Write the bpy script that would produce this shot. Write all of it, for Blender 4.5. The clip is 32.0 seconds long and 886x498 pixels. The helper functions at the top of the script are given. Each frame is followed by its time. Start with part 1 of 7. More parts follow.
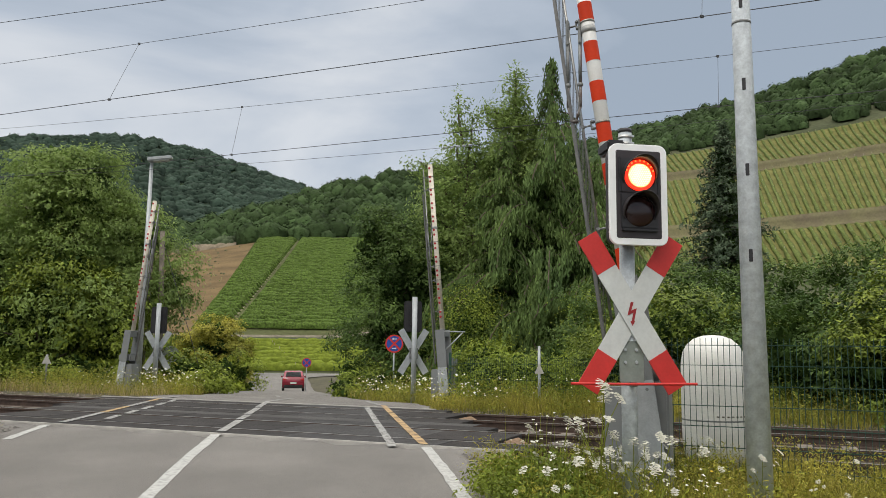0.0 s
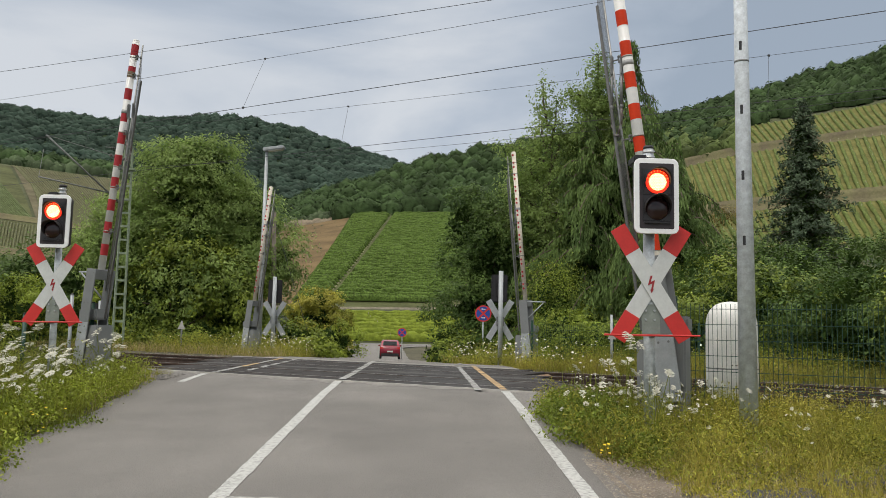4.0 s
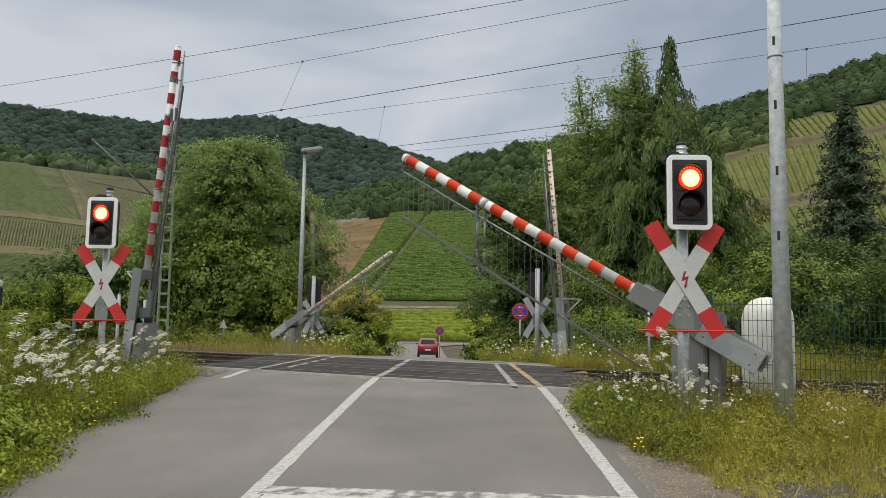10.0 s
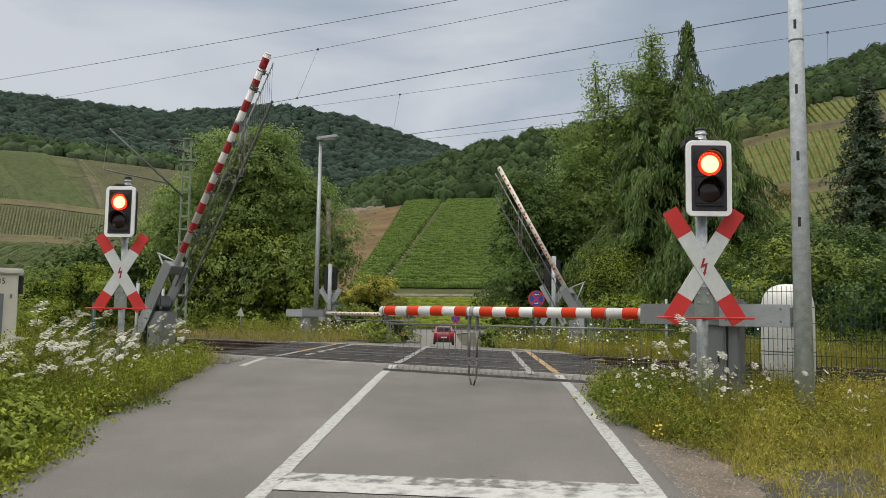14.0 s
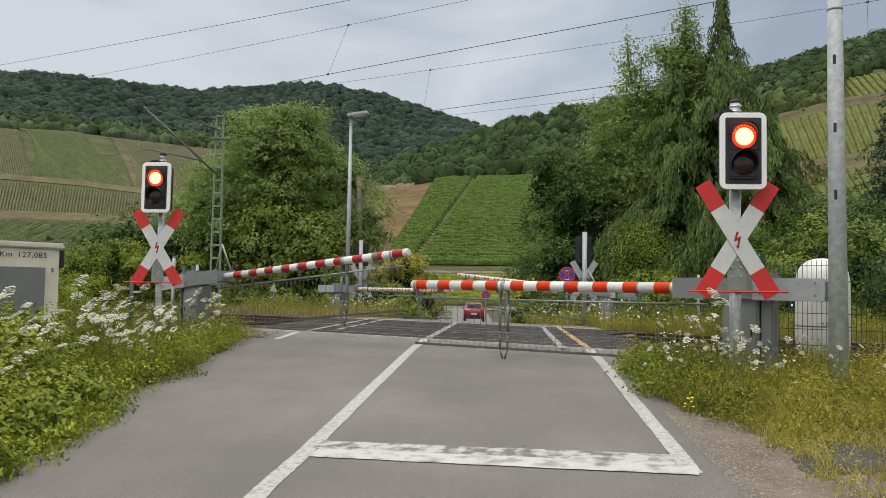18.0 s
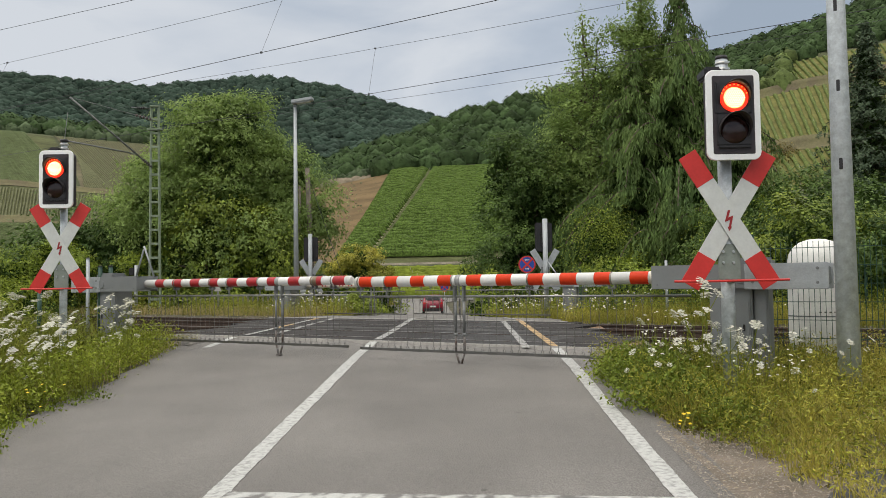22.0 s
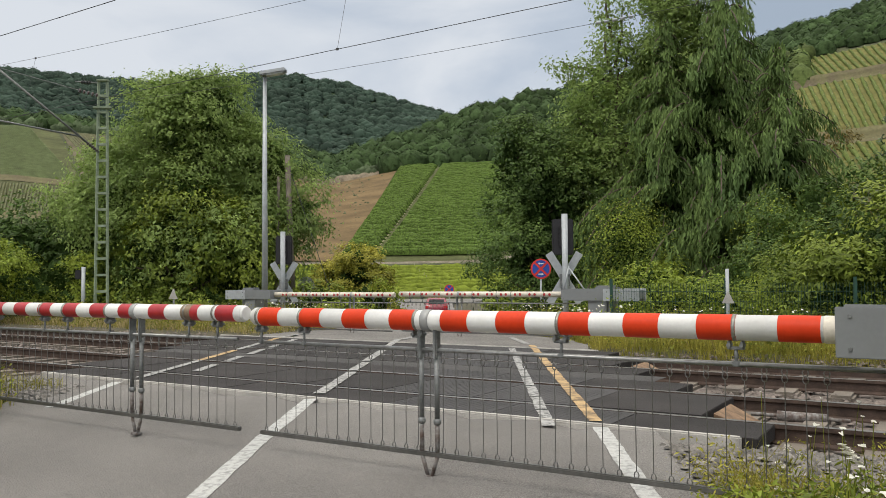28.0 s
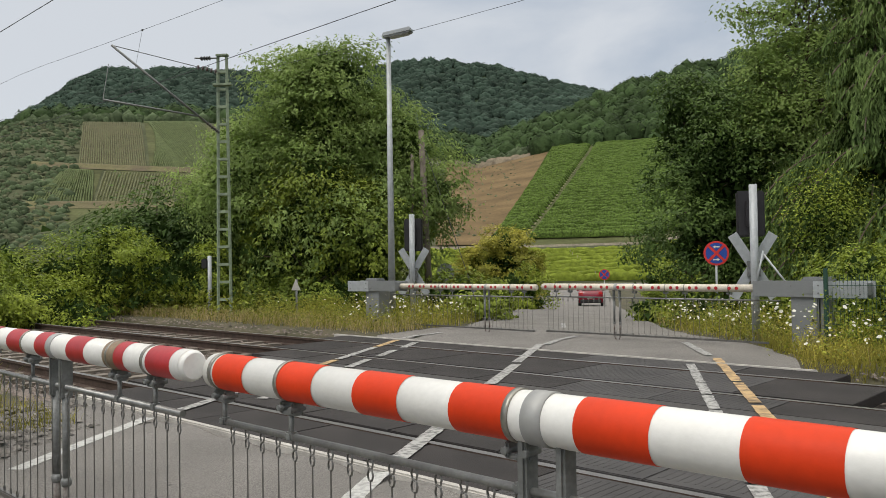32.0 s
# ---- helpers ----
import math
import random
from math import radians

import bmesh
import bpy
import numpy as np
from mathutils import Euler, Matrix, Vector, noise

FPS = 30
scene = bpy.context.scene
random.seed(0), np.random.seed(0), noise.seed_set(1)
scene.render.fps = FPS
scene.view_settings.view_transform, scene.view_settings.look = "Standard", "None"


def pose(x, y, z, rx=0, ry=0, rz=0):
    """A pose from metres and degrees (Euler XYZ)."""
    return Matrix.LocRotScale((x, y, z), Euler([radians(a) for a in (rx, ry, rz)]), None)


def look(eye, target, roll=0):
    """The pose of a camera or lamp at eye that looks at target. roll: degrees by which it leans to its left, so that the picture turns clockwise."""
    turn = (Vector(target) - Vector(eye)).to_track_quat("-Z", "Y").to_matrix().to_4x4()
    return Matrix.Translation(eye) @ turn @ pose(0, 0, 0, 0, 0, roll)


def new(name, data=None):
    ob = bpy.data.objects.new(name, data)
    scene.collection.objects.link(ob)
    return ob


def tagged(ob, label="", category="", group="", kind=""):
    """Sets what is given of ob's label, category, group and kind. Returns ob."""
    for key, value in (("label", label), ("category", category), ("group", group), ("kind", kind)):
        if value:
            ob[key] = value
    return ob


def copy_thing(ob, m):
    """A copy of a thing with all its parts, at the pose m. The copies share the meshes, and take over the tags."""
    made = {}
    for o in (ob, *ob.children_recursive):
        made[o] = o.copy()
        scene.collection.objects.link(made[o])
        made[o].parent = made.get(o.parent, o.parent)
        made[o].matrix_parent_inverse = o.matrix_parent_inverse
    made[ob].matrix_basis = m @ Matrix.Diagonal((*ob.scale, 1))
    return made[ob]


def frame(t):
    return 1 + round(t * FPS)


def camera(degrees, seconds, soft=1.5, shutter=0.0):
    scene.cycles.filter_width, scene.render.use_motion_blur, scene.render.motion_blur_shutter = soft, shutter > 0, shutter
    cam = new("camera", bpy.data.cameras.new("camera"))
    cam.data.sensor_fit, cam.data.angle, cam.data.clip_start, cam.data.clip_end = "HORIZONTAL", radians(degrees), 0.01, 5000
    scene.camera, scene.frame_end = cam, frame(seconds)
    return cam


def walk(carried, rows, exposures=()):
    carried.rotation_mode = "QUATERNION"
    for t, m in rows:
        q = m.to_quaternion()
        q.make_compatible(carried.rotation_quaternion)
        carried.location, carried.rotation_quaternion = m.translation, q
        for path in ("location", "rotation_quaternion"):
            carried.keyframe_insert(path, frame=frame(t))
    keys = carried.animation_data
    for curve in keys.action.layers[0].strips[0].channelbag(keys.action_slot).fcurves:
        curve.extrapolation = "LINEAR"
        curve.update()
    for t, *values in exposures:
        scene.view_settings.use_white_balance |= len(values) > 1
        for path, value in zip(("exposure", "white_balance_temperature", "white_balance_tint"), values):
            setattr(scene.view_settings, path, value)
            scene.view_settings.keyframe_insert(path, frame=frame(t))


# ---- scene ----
cam = camera(57.9, 32.0, soft=0.7)
PATH = [
    (0, (0.432, 2.868, 2.077), (0.686, 4.833, 2.345), 0.8),
    (0.5, (0.434, 2.482, 2.042), (0.656, 4.454, 2.29), 0.9),
    (1, (0.461, 2.09, 2.029), (0.66, 4.066, 2.266), 1.1),
    (1.5, (0.413, 1.684, 1.975), (0.595, 3.662, 2.205), 1.1),
    (2, (0.376, 1.278, 1.965), (0.519, 3.261, 2.188), 0.9),
    (2.5, (0.367, 0.965, 1.947), (0.473, 2.95, 2.163), 1.2),
    (3, (0.345, 0.723, 1.925), (0.423, 2.712, 2.129), 1.2),
    (3.5, (0.349, 0.508, 1.916), (0.404, 2.497, 2.111), 1.2),
    (5.5, (0.412, 0.191, 1.914), (0.375, 2.177, 2.142), 1.0),
    (6, (0.407, 0.185, 1.912), (0.361, 2.17, 2.152), 1.0),
    (6.5, (0.416, 0.175, 1.912), (0.357, 2.157, 2.167), 0.9),
    (7, (0.424, 0.172, 1.917), (0.364, 2.154, 2.18), 0.9),
    (7.5, (0.416, 0.165, 1.911), (0.351, 2.147, 2.174), 0.8),
    (8, (0.41, 0.187, 1.904), (0.345, 2.17, 2.158), 0.9),
    (8.5, (0.397, 0.191, 1.905), (0.324, 2.176, 2.143), 0.9),
    (9, (0.386, 0.185, 1.896), (0.322, 2.171, 2.124), 0.9),
    (9.5, (0.39, 0.183, 1.887), (0.328, 2.171, 2.097), 1.0),
    (10, (0.395, 0.189, 1.888), (0.331, 2.179, 2.081), 1.0),
    (10.5, (0.392, 0.191, 1.889), (0.318, 2.181, 2.082), 0.9),
    (11, (0.395, 0.2, 1.895), (0.314, 2.19, 2.081), 0.9),
    (11.5, (0.395, 0.205, 1.886), (0.309, 2.195, 2.062), 1.1),
    (12, (0.375, 0.199, 1.88), (0.282, 2.19, 2.047), 1.1),
    (12.5, (0.384, 0.212, 1.88), (0.28, 2.202, 2.042), 1.0),
    (13, (0.371, 0.201, 1.881), (0.262, 2.191, 2.043), 0.9),
    (13.5, (0.365, 0.204, 1.876), (0.258, 2.195, 2.037), 1.0),
    (14, (0.376, 0.207, 1.886), (0.274, 2.197, 2.048), 0.9),
    (14.5, (0.363, 0.193, 1.874), (0.265, 2.183, 2.038), 1.0),
    (16.5, (0.366, 0.177, 1.859), (0.273, 2.169, 2.006), 1.1),
    (17, (0.342, 0.157, 1.849), (0.201, 2.147, 1.991), 1.4),
    (17.5, (0.349, 0.159, 1.842), (0.179, 2.148, 1.975), 1.4),
    (18, (0.363, 0.155, 1.844), (0.187, 2.145, 1.948), 1.0),
    (18.5, (0.369, 0.152, 1.843), (0.196, 2.143, 1.924), 0.3),
    (19, (0.395, 0.138, 1.856), (0.237, 2.13, 1.935), -0.2),
    (19.5, (0.424, 0.16, 1.852), (0.289, 2.155, 1.922), -0.4),
    (20, (0.441, 0.222, 1.828), (0.302, 2.217, 1.868), -0.6),
    (20.5, (0.433, 0.437, 1.808), (0.306, 2.433, 1.852), -0.7),
    (21, (0.389, 0.836, 1.872), (0.272, 2.832, 1.931), -0.8),
    (21.5, (0.392, 1.235, 1.882), (0.288, 3.231, 1.964), -0.7),
    (22, (0.406, 1.607, 1.911), (0.333, 3.604, 1.994), -0.8),
    (22.5, (0.431, 2.003, 1.944), (0.405, 4.001, 2.037), -0.6),
    (23, (0.477, 2.378, 1.951), (0.452, 4.376, 2.043), 0.3),
    (23.5, (0.535, 2.764, 1.963), (0.553, 4.762, 2.052), 0.9),
    (24, (0.581, 3.173, 1.983), (0.667, 5.17, 2.07), 0.8),
    (24.5, (0.573, 3.56, 2.011), (0.741, 5.551, 2.101), 1.5),
    (26.5, (0.637, 4.998, 2.125), (0.753, 6.994, 2.176), 0.9),
    (27, (0.603, 5.478, 2.122), (0.628, 7.477, 2.160), 0.4),
    (27.5, (0.591, 5.886, 2.172), (0.557, 7.885, 2.217), -0.2),
    (28, (0.606, 6.288, 2.202), (0.508, 8.284, 2.28), -0.5),
    (28.5, (0.597, 6.736, 2.189), (0.429, 8.726, 2.281), -1.0),
    (29, (0.563, 7.233, 2.241), (0.337, 9.218, 2.341), -1.2),
    (29.5, (0.572, 7.76, 2.24), (0.282, 9.737, 2.336), -1.3),
    (30, (0.581, 8.178, 2.247), (0.23, 10.144, 2.341), -1.4),
    (30.5, (0.545, 8.605, 2.301), (0.117, 10.557, 2.393), -0.8),
    (31, (0.584, 8.99, 2.304), (0.1, 10.928, 2.399), -0.5),
    (31.5, (0.553, 9.3, 2.292), (0.062, 11.238, 2.34), -0.9),
    (32, (0.486, 9.617, 2.341), (0.01, 11.559, 2.381), -0.9),
]
EXPOSURE = [(0.0, 0.0), (3.0, 0.0), (5.5, -0.17), (14.0, -0.17), (17.0, -0.08), (18.5, -0.05), (20.0, 0.06), (21.0, 0.10), (22.0, -0.04), (24.0, 0.10), (27.0, 0.10), (28.0, 0.08), (29.0, -0.12), (32.0, -0.06)]
walk(cam, [(t, look(eye, target, roll)) for t, eye, target, roll in PATH], EXPOSURE)

# ---- light ----
scene.view_settings.exposure = 0.0
sun = new("sun", bpy.data.lights.new("sun", "SUN"))
sun.data.energy, sun.data.angle, sun.data.color = 1.35, radians(25), (1.0, 0.96, 0.9)
SUN_EL, SUN_AZ = 58.0, 215.0
sun.matrix_world = look((0, 0, 60), (0 - 60 * math.sin(radians(SUN_AZ)), -60 * math.cos(radians(SUN_AZ)), 60 - 60 * math.tan(radians(SUN_EL))))

world = bpy.data.worlds.new("overcast_sky")
scene.world = world
world.use_nodes = True
wn, wl = world.node_tree.nodes, world.node_tree.links
wn.clear()
w_out = wn.new("ShaderNodeOutputWorld")
w_bg = wn.new("ShaderNodeBackground")
w_sky = wn.new("ShaderNodeTexSky")
w_sky.sky_type, w_sky.sun_disc = "NISHITA", False
w_sky.sun_elevation, w_sky.sun_rotation = radians(SUN_EL), radians(SUN_AZ)
w_tc = wn.new("ShaderNodeTexCoord")
w_map = wn.new("ShaderNodeMapping")
w_map.inputs["Scale"].default_value = (1.0, 1.0, 2.6)
w_map.inputs["Location"].default_value = (0.35, 0.1, 0.0)
w_n1 = wn.new("ShaderNodeTexNoise")
w_n1.inputs["Scale"].default_value, w_n1.inputs["Detail"].default_value, w_n1.inputs["Roughness"].default_value = 1.9, 7.0, 0.5
w_n1.inputs["Distortion"].default_value = 0.35
w_ramp = wn.new("ShaderNodeValToRGB")
w_ramp.color_ramp.elements[0].position, w_ramp.color_ramp.elements[0].color = 0.35, (0.335, 0.395, 0.475, 1)
w_ramp.color_ramp.elements[1].position, w_ramp.color_ramp.elements[1].color = 0.60, (0.645, 0.675, 0.715, 1)
w_mid = w_ramp.color_ramp.elements.new(0.48)
w_mid.color = (0.468, 0.522, 0.598, 1)
w_sep = wn.new("ShaderNodeSeparateXYZ")
w_up = wn.new("ShaderNodeMapRange")
w_up.inputs["From Min"].default_value, w_up.inputs["From Max"].default_value = 0.42, 0.9
w_up.inputs["To Min"].default_value, w_up.inputs["To Max"].default_value = 1.0, 3.1
w_mul = wn.new("ShaderNodeVectorMath")
w_mul.operation = "SCALE"
w_add = wn.new("ShaderNodeMix")
w_add.data_type, w_add.blend_type = "RGBA", "ADD"
w_add.inputs["Factor"].default_value = 0.01
wl.new(w_tc.outputs["Generated"], w_map.inputs["Vector"])
wl.new(w_map.outputs["Vector"], w_n1.inputs["Vector"])
w_dot = wn.new("ShaderNodeVectorMath")
w_dot.operation = "DOT_PRODUCT"
w_dot.inputs[1].default_value = (-0.11, 0.0, -0.45)
w_sum = wn.new("ShaderNodeMath")
w_sum.operation = "ADD"
w_off = wn.new("ShaderNodeMath")
w_off.operation = "ADD"
w_off.inputs[1].default_value = 0.125
wl.new(w_tc.outputs["Generated"], w_dot.inputs[0])
wl.new(w_n1.outputs["Fac"], w_sum.inputs[0])
wl.new(w_dot.outputs["Value"], w_sum.inputs[1])
wl.new(w_sum.outputs["Value"], w_off.inputs[0])
wl.new(w_off.outputs["Value"], w_ramp.inputs["Fac"])
wl.new(w_tc.outputs["Generated"], w_sep.inputs["Vector"])
wl.new(w_sep.outputs["Z"], w_up.inputs["Value"])
w_warm = wn.new("ShaderNodeMix")
w_warm.data_type = "RGBA"
w_warm.inputs["B"].default_value = (0.62, 0.60, 0.555, 1)
w_wf = wn.new("ShaderNodeMapRange")
w_wf.inputs["From Min"].default_value, w_wf.inputs["From Max"].default_value = 0.42, 0.7
wl.new(w_sep.outputs["Z"], w_wf.inputs["Value"])
wl.new(w_wf.outputs["Result"], w_warm.inputs["Factor"])
wl.new(w_ramp.outputs["Color"], w_warm.inputs["A"])
wl.new(w_warm.outputs["Result"], w_mul.inputs[0])
wl.new(w_up.outputs["Result"], w_mul.inputs["Scale"])
wl.new(w_mul.outputs["Vector"], w_add.inputs["A"])
wl.new(w_sky.outputs["Color"], w_add.inputs["B"])
wl.new(w_add.outputs["Result"], w_bg.inputs["Color"])
w_bg.inputs["Strength"].default_value = 1.0
wl.new(w_bg.outputs["Background"], w_out.inputs["Surface"])

# ---- materials ----


def mat(name, col, rough=0.7, metal=0.0, var=0.18, scale=3.0, bump=0.15, bscale=40.0, col2=None, island=0.0, rand=0.0, translucent=0.0, emit=None, coat=0.0, spec=0.5, soft=0.18, level=0.5):
    """A surface with colour variation at two scales and fine relief."""
    m = bpy.data.materials.new(name)
    m.use_nodes = True
    nt, n, l = m.node_tree, m.node_tree.nodes, m.node_tree.links
    bsdf = n["Principled BSDF"]
    tc = n.new("ShaderNodeTexCoord")
    n1, n2 = n.new("ShaderNodeTexNoise"), n.new("ShaderNodeTexNoise")
    for nd, sc, det in ((n1, scale, 5.0), (n2, bscale, 4.0)):
        nd.inputs["Scale"].default_value, nd.inputs["Detail"].default_value = sc, det
        l.new(tc.outputs["Object"], nd.inputs["Vector"])
    mix = n.new("ShaderNodeMix")
    mix.data_type = "RGBA"
    ramp = n.new("ShaderNodeMapRange")
    ramp.inputs["From Min"].default_value, ramp.inputs["From Max"].default_value = level - soft, level + soft
    l.new(n1.outputs["Fac"], ramp.inputs["Value"])
    l.new(ramp.outputs["Result"], mix.inputs["Factor"])
    b = col2 or tuple(c * (1 + var) for c in col)
    mix.inputs["A"].default_value = (*[c * (1 - var) for c in col], 1)
    mix.inputs["B"].default_value = (*b, 1)
    out = mix.outputs["Result"]
    fine = n.new("ShaderNodeMix")
    fine.data_type, fine.blend_type = "RGBA", "MULTIPLY"
    fine.inputs["Factor"].default_value = 1.0
    fr = n.new("ShaderNodeMapRange")
    fr.inputs["From Min"].default_value, fr.inputs["From Max"].default_value = 0.3, 0.7
    fr.inputs["To Min"].default_value, fr.inputs["To Max"].default_value = 1 - 0.6 * var, 1 + 0.6 * var
    l.new(n2.outputs["Fac"], fr.inputs["Value"])
    l.new(out, fine.inputs["A"])
    l.new(fr.outputs["Result"], fine.inputs["B"])
    out = fine.outputs["Result"]
    if island or rand:
        src = n.new("ShaderNodeNewGeometry").outputs["Random Per Island"] if island else n.new("ShaderNodeObjectInfo").outputs["Random"]
        k = island or rand
        r2 = n.new("ShaderNodeMapRange")
        r2.inputs["To Min"].default_value, r2.inputs["To Max"].default_value = 1 - k, 1 + k
        l.new(src, r2.inputs["Value"])
        m2 = n.new("ShaderNodeMix")
        m2.data_type, m2.blend_type = "RGBA", "MULTIPLY"
        m2.inputs["Factor"].default_value = 1.0
        l.new(out, m2.inputs["A"])
        l.new(r2.outputs["Result"], m2.inputs["B"])
        out = m2.outputs["Result"]
    l.new(out, bsdf.inputs["Base Color"])
    bsdf.inputs["Roughness"].default_value, bsdf.inputs["Metallic"].default_value = rough, metal
    bsdf.inputs["Coat Weight"].default_value = coat
    bsdf.inputs["Specular IOR Level"].default_value = spec
    if bump:
        bp = n.new("ShaderNodeBump")
        bp.inputs["Strength"].default_value, bp.inputs["Distance"].default_value = bump, 0.02
        l.new(n2.outputs["Fac"], bp.inputs["Height"])
        l.new(bp.outputs["Normal"], bsdf.inputs["Normal"])
    if translucent:
        tr, ms = n.new("ShaderNodeBsdfTranslucent"), n.new("ShaderNodeMixShader")
        l.new(out, tr.inputs["Color"])
        ms.inputs["Fac"].default_value = translucent
        l.new(bsdf.outputs["BSDF"], ms.inputs[1])
        l.new(tr.outputs["BSDF"], ms.inputs[2])
        l.new(ms.outputs["Shader"], n["Material Output"].inputs["Surface"])
    if emit:
        bsdf.inputs["Emission Color"].default_value = (*emit[0], 1)
        bsdf.inputs["Emission Strength"].default_value = emit[1]
    return m


M_ASPHALT = mat("asphalt", (0.188, 0.176, 0.163), 0.9, var=0.12, scale=0.8, bump=1.0, bscale=75)


def streaks(m, scale, lo, hi, dots=0.0):
    """Adds long pale and dark streaks along y, and dark specks, to a surface's colour."""
    n, l = m.node_tree.nodes, m.node_tree.links
    bsdf = n["Principled BSDF"]
    src = bsdf.inputs["Base Color"].links[0].from_socket
    tc, mp, nz = n.new("ShaderNodeTexCoord"), n.new("ShaderNodeMapping"), n.new("ShaderNodeTexNoise")
    mp.inputs["Scale"].default_value = scale
    nz.inputs["Scale"].default_value, nz.inputs["Detail"].default_value = 1.0, 6.0
    l.new(tc.outputs["Object"], mp.inputs["Vector"])
    l.new(mp.outputs["Vector"], nz.inputs["Vector"])
    r = n.new("ShaderNodeMapRange")
    r.inputs["From Min"].default_value, r.inputs["From Max"].default_value = 0.32, 0.68
    r.inputs["To Min"].default_value, r.inputs["To Max"].default_value = lo, hi
    l.new(nz.outputs["Fac"], r.inputs["Value"])
    mx = n.new("ShaderNodeMix")
    mx.data_type, mx.blend_type = "RGBA", "MULTIPLY"
    mx.inputs["Factor"].default_value = 1.0
    l.new(src, mx.inputs["A"])
    l.new(r.outputs["Result"], mx.inputs["B"])
    out = mx.outputs["Result"]
    if dots:
        vo, rv, m2 = n.new("ShaderNodeTexVoronoi"), n.new("ShaderNodeMapRange"), n.new("ShaderNodeMix")
        vo.inputs["Scale"].default_value = 1.6
        rv.inputs["From Min"].default_value, rv.inputs["From Max"].default_value = 0.02, 0.045
        rv.inputs["To Min"].default_value = dots
        m2.data_type, m2.blend_type = "RGBA", "MULTIPLY"
        m2.inputs["Factor"].default_value = 1.0
        l.new(tc.outputs["Object"], vo.inputs["Vector"])
        l.new(vo.outputs["Distance"], rv.inputs["Value"])
        l.new(out, m2.inputs["A"])
        l.new(rv.outputs["Result"], m2.inputs["B"])
        out = m2.outputs["Result"]
    gr, rg, m3 = n.new("ShaderNodeTexNoise"), n.new("ShaderNodeMapRange"), n.new("ShaderNodeMix")
    gr.inputs["Scale"].default_value, gr.inputs["Detail"].default_value = 105.0, 1.0
    rg.inputs["From Min"].default_value, rg.inputs["From Max"].default_value = 0.36, 0.64
    rg.inputs["To Min"].default_value, rg.inputs["To Max"].default_value = 0.74, 1.26
    m3.data_type, m3.blend_type = "RGBA", "MULTIPLY"
    m3.inputs["Factor"].default_value = 1.0
    l.new(tc.outputs["Object"], gr.inputs["Vector"])
    l.new(gr.outputs["Fac"], rg.inputs["Value"])
    l.new(out, m3.inputs["A"])
    l.new(rg.outputs["Result"], m3.inputs["B"])
    l.new(m3.outputs["Result"], bsdf.inputs["Base Color"])
    return m


streaks(M_ASPHALT, (0.8, 0.3, 1.0), 0.93, 1.08, 0.5)
M_ASPHALT_DARK = mat("asphalt_dark", (0.066, 0.062, 0.060), 0.9, var=0.14, scale=0.9, bump=0.5, bscale=130)
M_PANEL = mat("rubber_panel", (0.033, 0.029, 0.028), 0.8, var=0.3, scale=1.6, bump=0.4, bscale=90, rand=0.14, spec=0.3)
M_PANEL_WORN = mat("worn_rubber_panel", (0.060, 0.057, 0.057), 0.75, var=0.2, scale=1.6, bump=0.3, bscale=90, rand=0.12, spec=0.3)
M_PAINT = mat("road_paint", (0.28, 0.275, 0.265), 0.8, var=0.16, scale=22, bump=0.4, bscale=90, col2=(0.47, 0.47, 0.45), soft=0.14, level=0.41)
M_PAINT_STOP = mat("flaking_road_paint", (0.23, 0.225, 0.215), 0.8, var=0.14, scale=7, bump=0.5, bscale=45, col2=(0.50, 0.50, 0.48), soft=0.13, level=0.40)
M_PAINT_GONE = mat("road_paint_mostly_gone", (0.178, 0.170, 0.162), 0.85, var=0.12, scale=9, bump=0.5, bscale=45, col2=(0.46, 0.46, 0.44), soft=0.09, level=0.49)
M_PAINT_WORN = mat("worn_road_paint", (0.115, 0.113, 0.110), 0.8, var=0.16, scale=20, bump=0.3, bscale=60, col2=(0.38, 0.375, 0.36), soft=0.12, level=0.46)
M_PAINT_Y = mat("road_paint_yellow", (0.21, 0.145, 0.085), 0.8, var=0.2, scale=9, bump=0.3, bscale=70, col2=(0.49, 0.335, 0.165), soft=0.12, level=0.46)
M_CONC = mat("concrete", (0.42, 0.40, 0.37), 0.9, var=0.18, scale=3, bump=0.4, bscale=70)
M_SLEEPER = mat("concrete_sleeper", (0.155, 0.132, 0.108), 0.9, var=0.25, scale=4, bump=0.4, bscale=60, rand=0.15)
M_BALLAST = mat("ballast", (0.150, 0.124, 0.108), 0.95, var=0.35, scale=16, bump=0.9, bscale=30, island=0.45)
M_STONES = mat("grey_stones", (0.150, 0.138, 0.124), 0.95, var=0.3, scale=16, bump=0.6, bscale=30, island=0.45)
M_GRIT = mat("brown_grit", (0.275, 0.240, 0.200), 0.95, var=0.25, scale=16, bump=0.3, bscale=60, island=0.32)
M_RAIL = mat("rusty_rail", (0.078, 0.052, 0.040), 0.75, metal=0.3, var=0.3, scale=8, bump=0.3, bscale=60)
M_RAILTOP = mat("worn_steel", (0.27, 0.26, 0.25), 0.45, metal=0.9, var=0.12, scale=6, bump=0.1, bscale=80)
M_GALV = mat("galvanised_steel", (0.40, 0.42, 0.43), 0.5, metal=0.2, var=0.10, scale=9, bump=0.12, bscale=60)
M_POLE = mat("pale_galvanised_pole", (0.68, 0.72, 0.75), 0.5, metal=0.0, var=0.16, scale=13, bump=0.1, bscale=50)
M_POST = mat("mottled_galvanised_post", (0.48, 0.51, 0.53), 0.5, metal=0.0, var=0.18, scale=14, bump=0.12, bscale=60, col2=(0.62, 0.66, 0.68))
